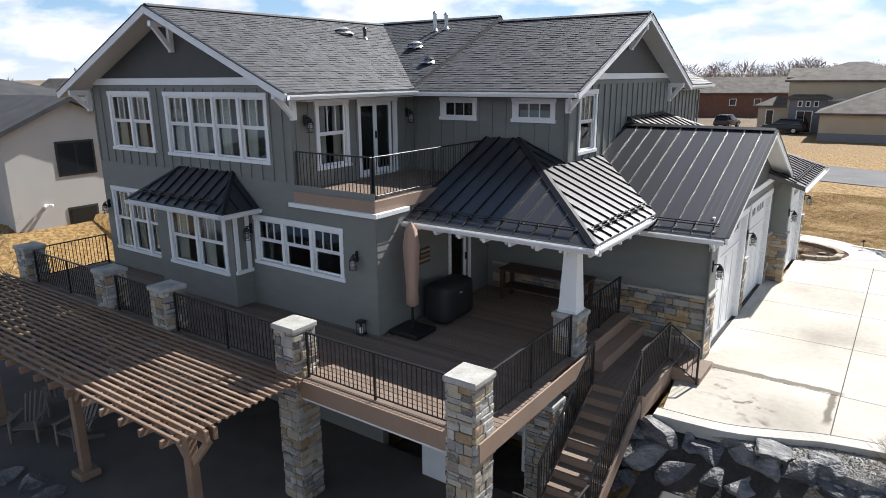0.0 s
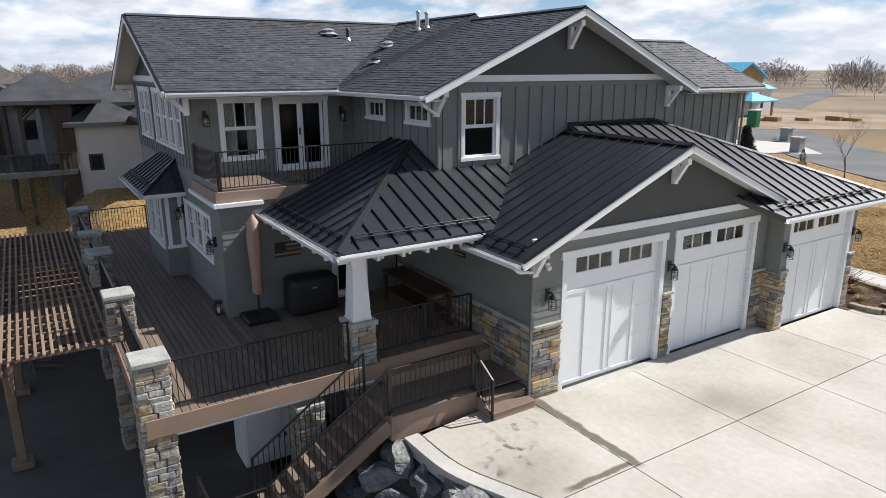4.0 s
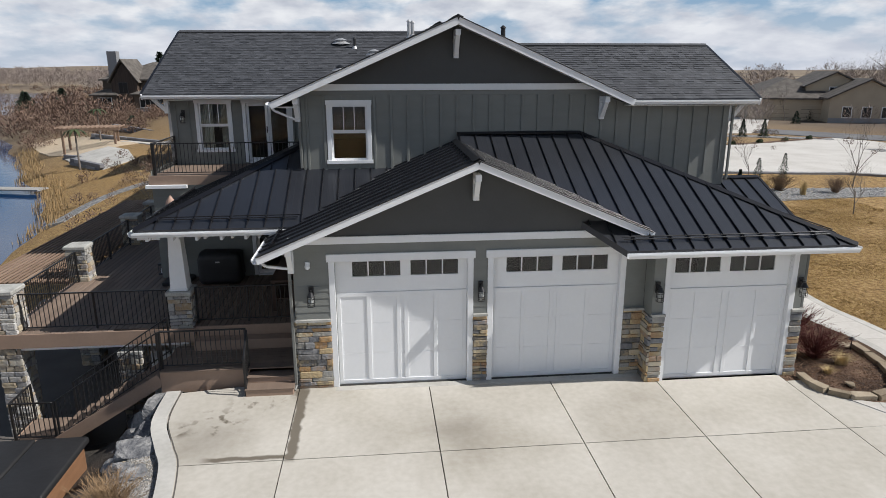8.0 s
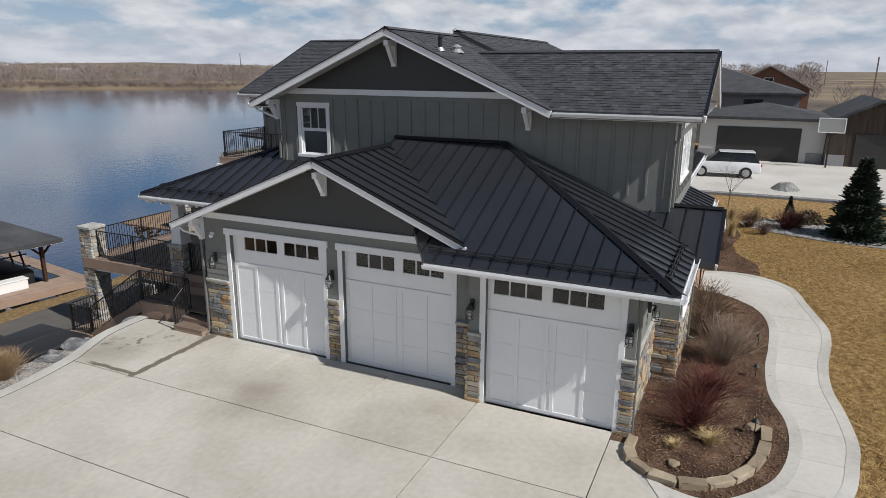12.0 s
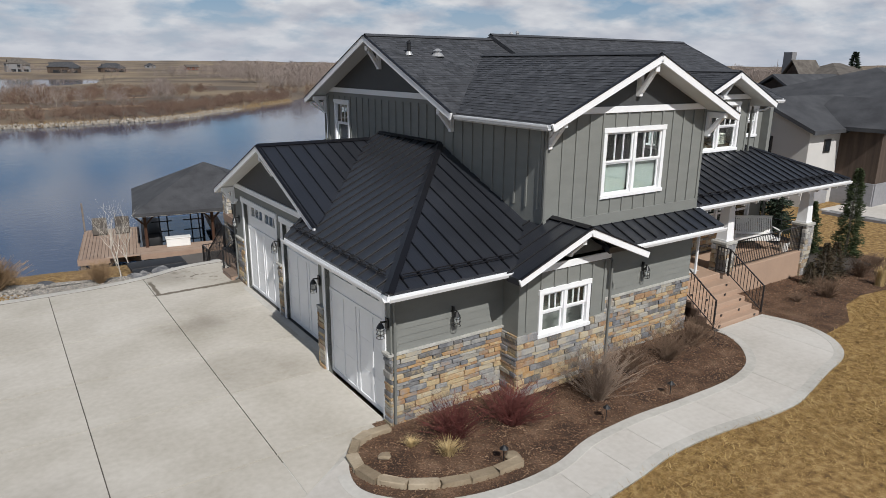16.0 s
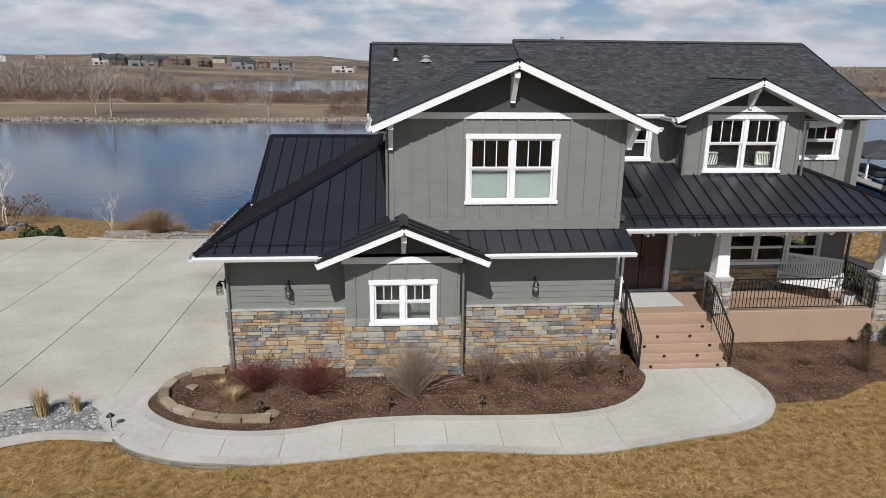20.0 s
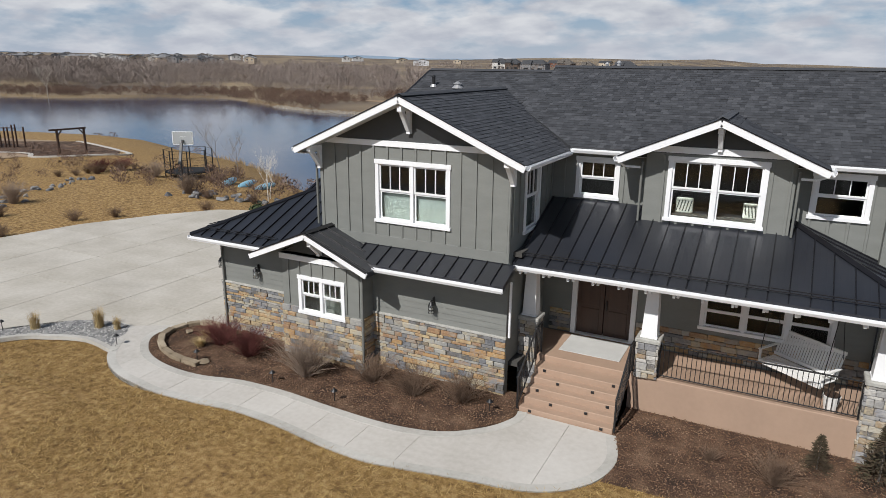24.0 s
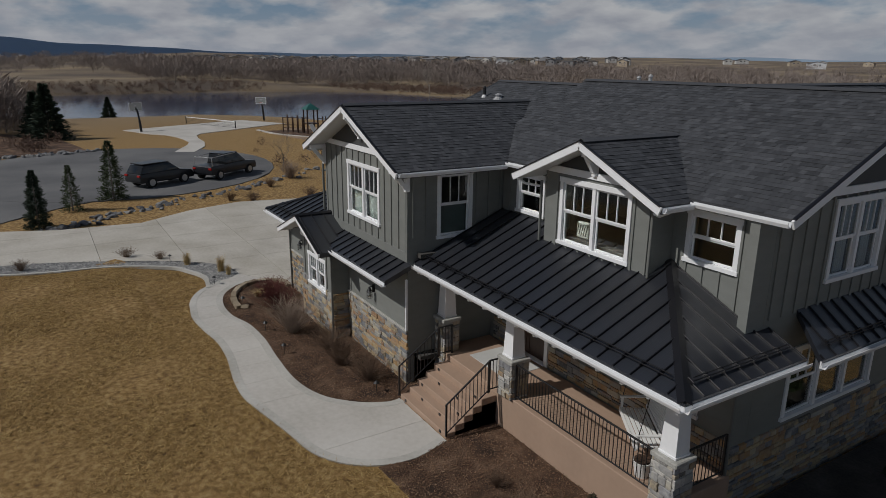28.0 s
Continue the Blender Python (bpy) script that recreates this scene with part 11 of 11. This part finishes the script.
for x, y in ((-62.3, -14.2), (-82, -19.5)):
    pm = thing("palm_tree", (x, y, -1.5), "small artificial looking palm on the beach", "tree", "palms")
    gz = float(ground_z(x, y))
    vs, fs = tubes([((x, y, gz), (x, y, gz + 3.9), 0.12, 0.08)], 8)
    solid("trunk", vs, fs, "bark", pm)
    for k in range(9):
        a = 2 * math.pi * k / 9
        vs = [Vector((x, y, gz + 3.9)) + Vector((math.cos(a) * r, math.sin(a) * r, 0.35 * math.sin(2.2 * r) - 0.25 * r * r)) + s * Vector((-math.sin(a), math.cos(a), 0)) * w for r, w in ((0, 0.05), (0.5, 0.16), (1.0, 0.14), (1.4, 0.02)) for s in (-1, 1)]
        solid("frond", vs, [(0, 1, 3, 2), (2, 3, 5, 4), (4, 5, 7, 6)], "leaf", pm)

# ---- terraces, patio and pergola of the neighbouring shore ----
drape("neighbour_patio", [(-33.0, 1.3), (-44.8, 1.9), (-44.2, 3.5), (-38.0, 4.4), (-29.4, 4.6), (-28.8, 2.6)], 0.04, "concrete_edge", "pale paved patio of the neighbouring garden", "patio")
drape("neighbour_patio", [(-60, -11.0), (-66, -16.5), (-72, -20.0), (-75.0, -16.0), (-69, -11.5), (-63, -8.8)], 0.05, "concrete_edge", "pale paved terrace beside the beach", "patio")
drape("gravel_path", band(smooth_loop([(-39.0, -6.6), (-43.5, -5.9), (-46.6, -4.2), (-48.3, 0.1), (-49.6, 4.2)]), 0.8), 0.03, "gravel", "curving grey gravel garden path", "path")
drape("garden_path", band([(-79, -15.5), (-73.5, -9.5), (-69.5, -5.0), (-60.0, 1.0)], 0.5), 0.03, "concrete", "narrow pale garden path", "path")
for (ax, ay), (bx_, by_), hh, lab in (((-96, -23), (-79, -9), 0.9, "long grey stone terrace wall"), ((-85.5, -22), (-73, -7.5), 0.8, "long grey stone terrace wall"), ((-72, -20), (-64.5, -8.5), 0.6, "low grey stone garden wall"), ((-66, -16.6), (-60, -11), 0.7, "low stone wall of the beach terrace")):
    z0 = min(float(ground_z(ax, ay)), float(ground_z(bx_, by_)))
    tw = thing("terrace_wall", (ax, ay, z0), lab, "wall", "terrace walls")
    L = math.hypot(bx_ - ax, by_ - ay)
    n_ = int(L / 1.1)
    for r_w in range(2):
        for k in range(n_):
            a, b = (k + 0.02 + 0.25 * r_w) / (n_ + 0.3), (k + 0.98 + 0.25 * r_w) / (n_ + 0.3)
            zz = z0 - 0.1 + (hh + 0.1) * (r_w + 0.5) / 2
            beam("block", (ax + (bx_ - ax) * a, ay + (by_ - ay) * a, zz), (ax + (bx_ - ax) * b, ay + (by_ - ay) * b, zz), 0.5, (hh + 0.1) / 2 * 0.98, "stone_grey", tw, 0.03)
bp_ = thing("beach_pergola", (-76.5, -18.6, -3.0), "tan timber pergola over the beach", "pergola")
for x, y in ((-75.5, -21.4), (-76.5, -15.6), (-78.2, -21.8), (-79.2, -16.2)):
    beam("post", (x, y, float(ground_z(x, y)) - 0.1), (x, y, -0.2), 0.24, 0.24, "cedar", bp_)
for dx in (0.0, -2.7):
    beam("beam", (-75.4 + dx, -22.1, -0.1), (-76.6 + dx, -14.9, -0.1), 0.18, 0.34, "cedar", bp_)
for k in range(15):
    u = k / 14
    beam("rafter", (-74.9 - 1.2 * u, -22.0 + 7.1 * u, 0.14), (-78.8 - 1.2 * u, -22.6 + 7.1 * u, 0.14), 0.09, 0.16, "cedar", bp_)
for x, y, h, rad, k in ((-141, -57, 4.6, 3.0, 91), (-140, -49, 4.0, 2.2, 92), (-134, -46, 3.6, 1.6, 93), (-136, -27, 10.5, 3.0, 90), (-29.9, 4.1, 2.6, 0.35, 94), (-28.6, 4.9, 1.6, 0.3, 95), (-96, -20, 1.3, 1.3, 96), (-112, -32, 2.2, 1.6, 97), (-36.5, 2.6, 3.0, 0.35, 98), (-38.0, 3.6, 3.4, 0.35, 99)):
    conifer(x, y, h, rad, "needle", k, "dark evergreen in the neighbouring garden", 1800, 0.8)
bare_tree(-33.0, 3.6, 3.6, 75, "birch", "leafless tree with pale branches", 5, 3, 0.22, 0.04, 0.3)
# white sheds far behind the lake
for x, y, w_, h_, tn in ((-402, -640, 34, 10, 20), (-421, -563, 44, 5, 20), (-470, -520, 30, 4, 10)):
    simple_house(x, y, tn, [(0, 0, w_, 16, h_, 1.6, False, "wrap", "pale_metal", [])], "large white metal shed far beyond the lake", "shed", "far sheds")
# near-black ground tone; west of the house it stands for shade
MAT["soil"] = make_mat("dark soil and painted shade", [(0.022, 0.019, 0.016), (0.05, 0.042, 0.034), (0.085, 0.072, 0.06)], 0.9, scale=1.2, fine=14, bump=0.8, bump_dist=0.04)
drape("bank_soil", [(-9.1, 8.4), (-3.0, 8.2), (0.6, 8.4), (3.6, 10.4), (1.0, 11.5), (-2.3, 12.2), (-4.2, 12.3), (-9.1, 12.4)], 0.02, "soil", "dark soil under the stairs and bank", "soil", 0.8)
drape("play_kerb", band(smooth_loop([(64.6, 8.4), (57.1, 7.4), (48.1, 2.7), (44.4, 3.6), (41.0, -2.7), (43.8, -5.4), (53.7, -6.9)]), 0.22), 0.08, "concrete", "pale kerb round the play area", "kerb")
for x, y, h, rad, k in ((-93, 78, 3.0, 1.2, 101), (-88, 84, 2.2, 0.9, 102), (-100, 72, 3.5, 1.5, 103), (-76, 90, 2.6, 1.1, 104), (-82, 78, 1.8, 0.8, 105)):
    conifer(x, y, h, rad, "needle", k, "small dark evergreen by the far drives", 900, 0.8)
# ---- distant woods, brush and reeds ----
def twigs(r, n, low, wide, ln, thin):
    """A cloud of thin twigs that fills the crown of a tree one unit high."""
    a, q = r.uniform(0, 6.283, n), r.uniform(0, 1, n) ** 0.5
    z = low + (1 - low) * r.beta(1.6, 1.5, n)
    rad = wide * np.sqrt(np.clip(1 - ((z - low) / (1 - low) * 2 - 0.9) ** 2 / 1.25, 0.02, 1)) * q
    p = np.stack([rad * np.cos(a), rad * np.sin(a), z], 1)
    d = np.stack([np.cos(a) * 0.6, np.sin(a) * 0.6, np.full(n, 0.9)], 1) + r.normal(0, 0.35, (n, 3))
    d /= np.linalg.norm(d, axis=1)[:, None]
    side = np.cross(d, r.normal(0, 1, (n, 3)))
    side /= np.linalg.norm(side, axis=1)[:, None]
    L, t = (ln * r.uniform(0.6, 1.4, n))[:, None], (thin * r.uniform(0.6, 1.4, n))[:, None]
    v = np.stack([p - d * L / 2, p + side * t, p + d * L / 2, p - side * t], 1).reshape(-1, 3)
    return v, np.arange(4 * n).reshape(n, 4)


def woods(n, xr, yr, hr, seed, label, dmin=5, mat="wood_far", dmax=1e9, kinds=4, depth=2, sprigs=230, low=0.16, wide=0.44, thin=0.010):
    r = np.random.RandomState(seed)
    kinds_ = []
    for k in range(kinds):
        vs, fs = tubes(tree_segs(seed * 10 + k, 0.85, depth, 0.5, 3, 0.3, 0.008, 0.5))
        v1, f1 = np.array([tuple(v) for v in vs]), np.array(fs)
        v2, f2 = twigs(r, sprigs, low, wide, 0.21, thin * 0.85)
        kinds_.append((np.concatenate([v1, v2]), np.concatenate([f1, f2 + len(v1)])))
    px, py = r.uniform(*xr, n * 3), r.uniform(*yr, n * 3)
    d = np.minimum(signed(px, py, SHORE), signed(px, py, POND))
    keep = (d > dmin) & (d < dmax)
    px, py = px[keep][:n], py[keep][:n]
    pz = ground_z(px, py)
    V, F, off = [], [], 0
    for x, y, z in zip(px, py, pz):
        v, f = kinds_[r.randint(kinds)]
        h, a = r.uniform(*hr), r.uniform(0, 6.28)
        w = h * r.uniform(0.8, 1.25)
        q = np.stack([x + w * (v[:, 0] * np.cos(a) - v[:, 1] * np.sin(a)), y + w * (v[:, 0] * np.sin(a) + v[:, 1] * np.cos(a)), z + h * v[:, 2]], 1)
        V.append(q)
        F.append(f + off)
        off += len(v)
    if V:
        me = bpy.data.meshes.new("woods")
        V, F = np.concatenate(V), np.concatenate(F)
        me.vertices.add(len(V))
        me.vertices.foreach_set("co", V.ravel())
        me.loops.add(F.size)
        me.polygons.add(len(F))
        me.loops.foreach_set("vertex_index", F.ravel())
        me.polygons.foreach_set("loop_start", np.arange(0, F.size, 4))
        me.update(calc_edges=True)
        me.materials.append(MAT[mat])
        tagged(new("woods", me), label, "trees", kind="stuff")


woods(560, (60, 420), (-360, -150), (4, 11), 31, "bare grey woodland across the pond", 20)
woods(850, (290, 480), (-240, -15), (6, 12), 32, "dense bare grey woodland across the pond", 22)
woods(420, (430, 640), (-60, 320), (6, 12), 57, "bare grey woodland beyond the meadow", 6)
woods(60, (-90, 110), (-200, -135), (2.5, 6.5), 33, "scattered bare trees on the spit", 5)
woods(520, (-460, -110), (-480, -190), (5, 12), 34, "bare trees along the far lake shore", 3)
woods(380, (-540, -330), (-280, 60), (5, 12), 35, "bare trees along the far lake shore", 5)
woods(260, (-330, 180), (190, 460), (6, 12), 36, "bare trees behind the street", 10)
woods(70, (-230, -128), (40, 230), (4, 8), 37, "bare trees behind the street", 10)
woods(260, (-160, 420), (-800, -440), (4, 8), 38, "bare trees on the far plain", 8, sprigs=90, thin=0.012)
woods(150, (-330, -95), (-300, -120), (4, 9), 39, "bare trees along the west shore", 2, dmax=26)
woods(45, (-128, -70), (52, 112), (2.0, 5.0), 52, "young bare trees between the far drives", 5, sprigs=120)
BR = dict(mat="brush_far", depth=1, low=0.0, wide=0.62, sprigs=120, thin=0.03)
woods(700, (-110, 8), (-190, -108), (0.9, 2.6), 41, "russet brush along the far shore", 2.0, dmax=15, **BR)
woods(700, (-110, 120), (-230, -130), (1.2, 3.4), 58, "grey brown thicket behind the far shore", 36, dmax=78, **BR)
woods(1500, (100, 310), (-240, -95), (0.9, 2.8), 59, "russet brush along the pond", 1.5, dmax=26, **BR)
woods(500, (262, 330), (-60, 110), (0.9, 2.4), 60, "russet brush along the pond", 1.0, dmax=16, **BR)
woods(900, (-400, -80), (-400, -120), (0.9, 2.4), 42, "russet brush along the far shore", 1.0, dmax=22, **BR)
woods(420, (-20, 140), (-430, -185), (0.9, 2.2), 43, "russet brush round the far pond", 1.0, dmax=30, **BR)
woods(360, (45, 260), (-50, 75), (0.6, 1.7), 44, "russet brush along the pond", 0.6, dmax=5, **BR)
woods(60, (-100, -86), (-34, -14), (0.8, 2.2), 45, "brown shrubs on the neighbouring shore", 2.0, dmax=30, **BR)
woods(150, (-150, -102), (-68, -24), (1.6, 4.4), 55, "dense brown shrubs before the lake house", 1.0, dmax=40, **BR)
woods(60, (-75, -30), (-12, 4), (0.5, 1.3), 56, "low brown shrubs in the neighbouring gardens", 3.0, dmax=30, **BR)
woods(70, (-90, -52), (36, 66), (0.4, 0.9), 46, "low shrubs along the neighbouring drive", 1.0, dmax=120, **BR)
woods(16, (-50, -34), (52, 80), (0.4, 0.8), 47, "low shrubs by the street", 1.0, dmax=120, **BR)
woods(60, (13, 29), (-5, 9), (0.5, 1.4), 49, "dry brush and grasses by the lake garden", 0.8, dmax=60, **BR)
woods(60, (-104, -97), (-28, -8), (1.2, 2.0), 50, "clipped brown hedge below the lake houses", 1.0, dmax=80, **BR)
woods(34, (30, 48), (-4, 16), (0.5, 1.2), 48, "low brown shrubs in the park", 1.0, dmax=60, **BR)
for x, y, h, k in ((75, 38, 7, 61), (80, 40, 8, 62), (71, 41, 6.5, 63), (78, 44, 7, 64)):
    bare_tree(x, y, h, k, "bark", "broad leafless tree by the water", 6, 3, 0.2, h * 0.016, 0.2)
for x, y, h, k in ((297, -22, 9, 65), (302, -49, 9, 66), (327, -77, 12, 74), (-92, 98, 11, 67), (-97, 104, 12, 68), (-103, 99, 10, 69), (2, 112, 13, 70), (10, 116, 12, 71), (-85, 92, 6, 72), (-90, 88, 5, 73)):
    bare_tree(x, y, h, k, "bark", "tall spreading leafless cottonwood", 6, 3, 0.24, h * 0.02, 0.15)
for x, y, h, rad, k in ((-108.5, 70.5, 6.6, 2.4, 83), (-111.5, 76.5, 6.2, 2.4, 84)):
    conifer(x, y, h, rad, "needle", k, "broad dark evergreen tree", 2200, 0.7)
for x, y, h, k in ((53.2, -109, 12.5, 76), (57, -110.5, 10, 77), (19.6, -109, 8.4, 78), (26, -183, 9.5, 79), (-10, -134, 5.5, 80), (-2.5, -183, 5.5, 81), (38, -186, 8, 82), (226, -113, 12, 83)):
    bare_tree(x, y, h, k, "pale_bark", "pale leafless cottonwood on the far bank", 6, 3, 0.22, h * 0.017, 0.25)
bare_tree(-26, -178, 8.0, 84, "bark", "dark leafless tree on the spit", 6, 3, 0.22, 0.16, 0.2)
for x, y, h, rad, k in ((-20.0, 26.45, 0.85, 0.36, 85), (-21.15, 26.35, 1.35, 0.55, 86), (-22.0, 26.3, 1.25, 0.55, 87)):
    conifer(x, y, h, rad, "juniper", k, "upright bronzed juniper in the mulch bed", 900, 0.8)
# the shade west of the house, painted as near-black ground
drape("side_soil", [(-21.15, 14.0), (-21.15, 23.6), (-21.3, 26.2), (-24.5, 26.6), (-26.5, 20.0), (-25.5, 14.0)], 0.03, "soil", "dark ground painted in for the shade beside the house", "soil", 0.8)
# low shrubs added to deepen the shade beside the house
for x, y, s_ in ((-22.6, 22.6, 0.9), (-23.2, 20.9, 1.1), (-22.4, 19.2, 0.9), (-23.6, 17.4, 1.1)):
    t = thing("evergreen_shrub", (x, y, float(ground_z(x, y))), "low dark evergreen shrub added to darken the side strip", "shrub", "evergreen shrubs")
    ob = new("foliage", MESH["green", rng.randrange(2)])
    ob.matrix_basis = Matrix.Translation((x, y, float(ground_z(x, y)))) @ Matrix.Diagonal((s_, s_, s_, 1))
    under(ob, t)
conifer(-26.6, 20.8, 2.8, 1.4, "needle", 88, "bushy dark pine beside the entry porch", 2400, 0.5)


def reeds():
    """Dry reeds in a ragged band along the waterline."""
    r = np.random.RandomState(51)
    seg = [(p, q) for p, q in zip(SHORE, SHORE[1:] + SHORE[:1])]
    ln = np.array([math.hypot(q[0] - p[0], q[1] - p[1]) for p, q in seg])
    ends = np.array([(*p, *q) for p, q in seg])
    n = 110000
    k = r.choice(len(seg), n, p=ln / ln.sum())
    t = r.uniform(0, 1, n)
    x = ends[k, 0] + (ends[k, 2] - ends[k, 0]) * t + r.uniform(-4, 4, n)
    y = ends[k, 1] + (ends[k, 3] - ends[k, 1]) * t + r.uniform(-4, 4, n)
    d = signed(x, y, SHORE) + 0.9 * bumps(x, y, 0.13)
    keep = (d > -0.3) & (d < 2.2) & (np.hypot(x, y - 10) > 40) & (np.sin(x * 0.07) + np.sin(y * 0.05 + 1) > -0.4) & (np.abs(x) < 340)
    x, y = x[keep], y[keep]
    n = len(x)
    z = np.maximum(ground_z(x, y), WATER_Z - 0.2)
    t = r.uniform(0, 3.14, n)
    h, w = r.uniform(0.3, 0.9, n), r.uniform(0.02, 0.05, n)
    v = np.empty((n, 3, 3))
    v[:, 0] = np.stack([x - w * np.cos(t), y - w * np.sin(t), z], 1)
    v[:, 1] = np.stack([x + w * np.cos(t), y + w * np.sin(t), z], 1)
    v[:, 2] = np.stack([x + r.uniform(-0.2, 0.2, n), y, z + h], 1)
    tagged(solid("reeds", v.reshape(-1, 3).tolist(), np.arange(n * 3).reshape(n, 3).tolist(), "reed"), "golden dry reeds along the waterline", "reeds", kind="stuff")


reeds()


def bank_stones():
    """Pale broken stone along the far waterline."""
    r = np.random.RandomState(91)
    pts = [p for p in SHORE if p[1] < -100 and -60 < p[0] < 125]
    seg = list(zip(pts, pts[1:]))
    ln = np.array([math.hypot(q[0] - p[0], q[1] - p[1]) for p, q in seg])
    n = 9000
    k = r.choice(len(seg), n, p=ln / ln.sum())
    e = np.array([(*p, *q) for p, q in seg])[k]
    t = r.uniform(0, 1, n)
    x, y = e[:, 0] + (e[:, 2] - e[:, 0]) * t + r.uniform(-2, 2, n), e[:, 1] + (e[:, 3] - e[:, 1]) * t + r.uniform(-2.5, 2.5, n)
    z = ground_z(x, y)
    keep = (z > WATER_Z - 0.25) & (z < WATER_Z + 0.5)
    x, y, z = x[keep], y[keep], z[keep]
    n = len(x)
    s = r.uniform(0.15, 0.42, (n, 1))
    o = np.array([(1, 0, 0), (0, 1, 0), (-1, 0, 0), (0, -1, 0), (0.1, 0.1, 0.9), (0, 0, -0.8)])
    v = np.stack([x, y, z + 0.05], 1)[:, None] + o[None] * s[:, None] * r.uniform(0.6, 1.3, (n, 6, 1))
    f = np.array([(0, 1, 4), (1, 2, 4), (2, 3, 4), (3, 0, 4), (1, 0, 5), (2, 1, 5), (3, 2, 5), (0, 3, 5)])
    F = (f[None] + 6 * np.arange(n)[:, None, None]).reshape(-1, 3)
    tagged(solid("bank_stones", v.reshape(-1, 3).tolist(), F.tolist(), "stone_bank"), "pale broken stones along the far waterline", "stones", kind="stuff")


MAT["stone_bank"] = make_mat("pale bank stone", [(0.16, 0.14, 0.115), (0.27, 0.24, 0.20), (0.40, 0.37, 0.32)], 0.9, scale=1, fine=8, bump=0.0, spread=0.8)
bank_stones()
drape("dirt_track", band(smooth_loop([(130, -146), (92.8, -139.9), (50.7, -140.7), (-1.2, -138.7), (-30, -146)]), 2.2), 0.05, "dirt", "pale dirt track along the far bank", "track", 6.0)
drape("dirt_track", band(smooth_loop([(60, -167), (16.4, -162.9), (-13, -169.5), (-40, -188)]), 1.2), 0.05, "dirt", "pale dirt track on the spit", "track", 6.0)
for k in range(46):
    u = k / 45
    x, y = 47.3 + 2.6 * u + fr.uniform(-0.7, 0.7), 39.5 - 9.6 * u + fr.uniform(-0.5, 0.5)
    boulder(x, y, float(ground_z(x, y)) + 0.1, fr.uniform(0.5, 0.95), "rough grey rock edging the planted bank", "bank edge rocks")
drape("planted_bank", [(48.3, 39.5), (50.4, 30.4), (55, 31), (66, 33), (75, 40), (60, 46)], 0.05, "mulch", "planted bank of dark bark beside the turning circle", "mulch")
woods(12, (67, 86), (36, 43), (5, 8), 63, "broad leafless trees on the planted bank", 1.0, sprigs=500, low=0.1, wide=0.5)
woods(30, (50.5, 64), (32, 42), (0.6, 1.5), 62, "low brown shrubs on the planted bank", 1.0, dmax=90, **BR)
# mountain line on the horizon, the haze of distance painted into its blue
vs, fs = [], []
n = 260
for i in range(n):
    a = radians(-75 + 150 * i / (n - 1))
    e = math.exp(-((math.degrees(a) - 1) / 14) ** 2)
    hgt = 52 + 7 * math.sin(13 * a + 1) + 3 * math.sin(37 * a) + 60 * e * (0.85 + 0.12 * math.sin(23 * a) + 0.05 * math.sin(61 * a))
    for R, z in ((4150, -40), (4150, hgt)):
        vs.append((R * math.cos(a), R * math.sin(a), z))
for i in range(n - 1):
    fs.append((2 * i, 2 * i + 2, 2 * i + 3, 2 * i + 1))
tagged(solid("backdrop", vs, fs, "mountain"), "haze-tinted blue mountains far beyond the lake", "mountains", kind="structure")
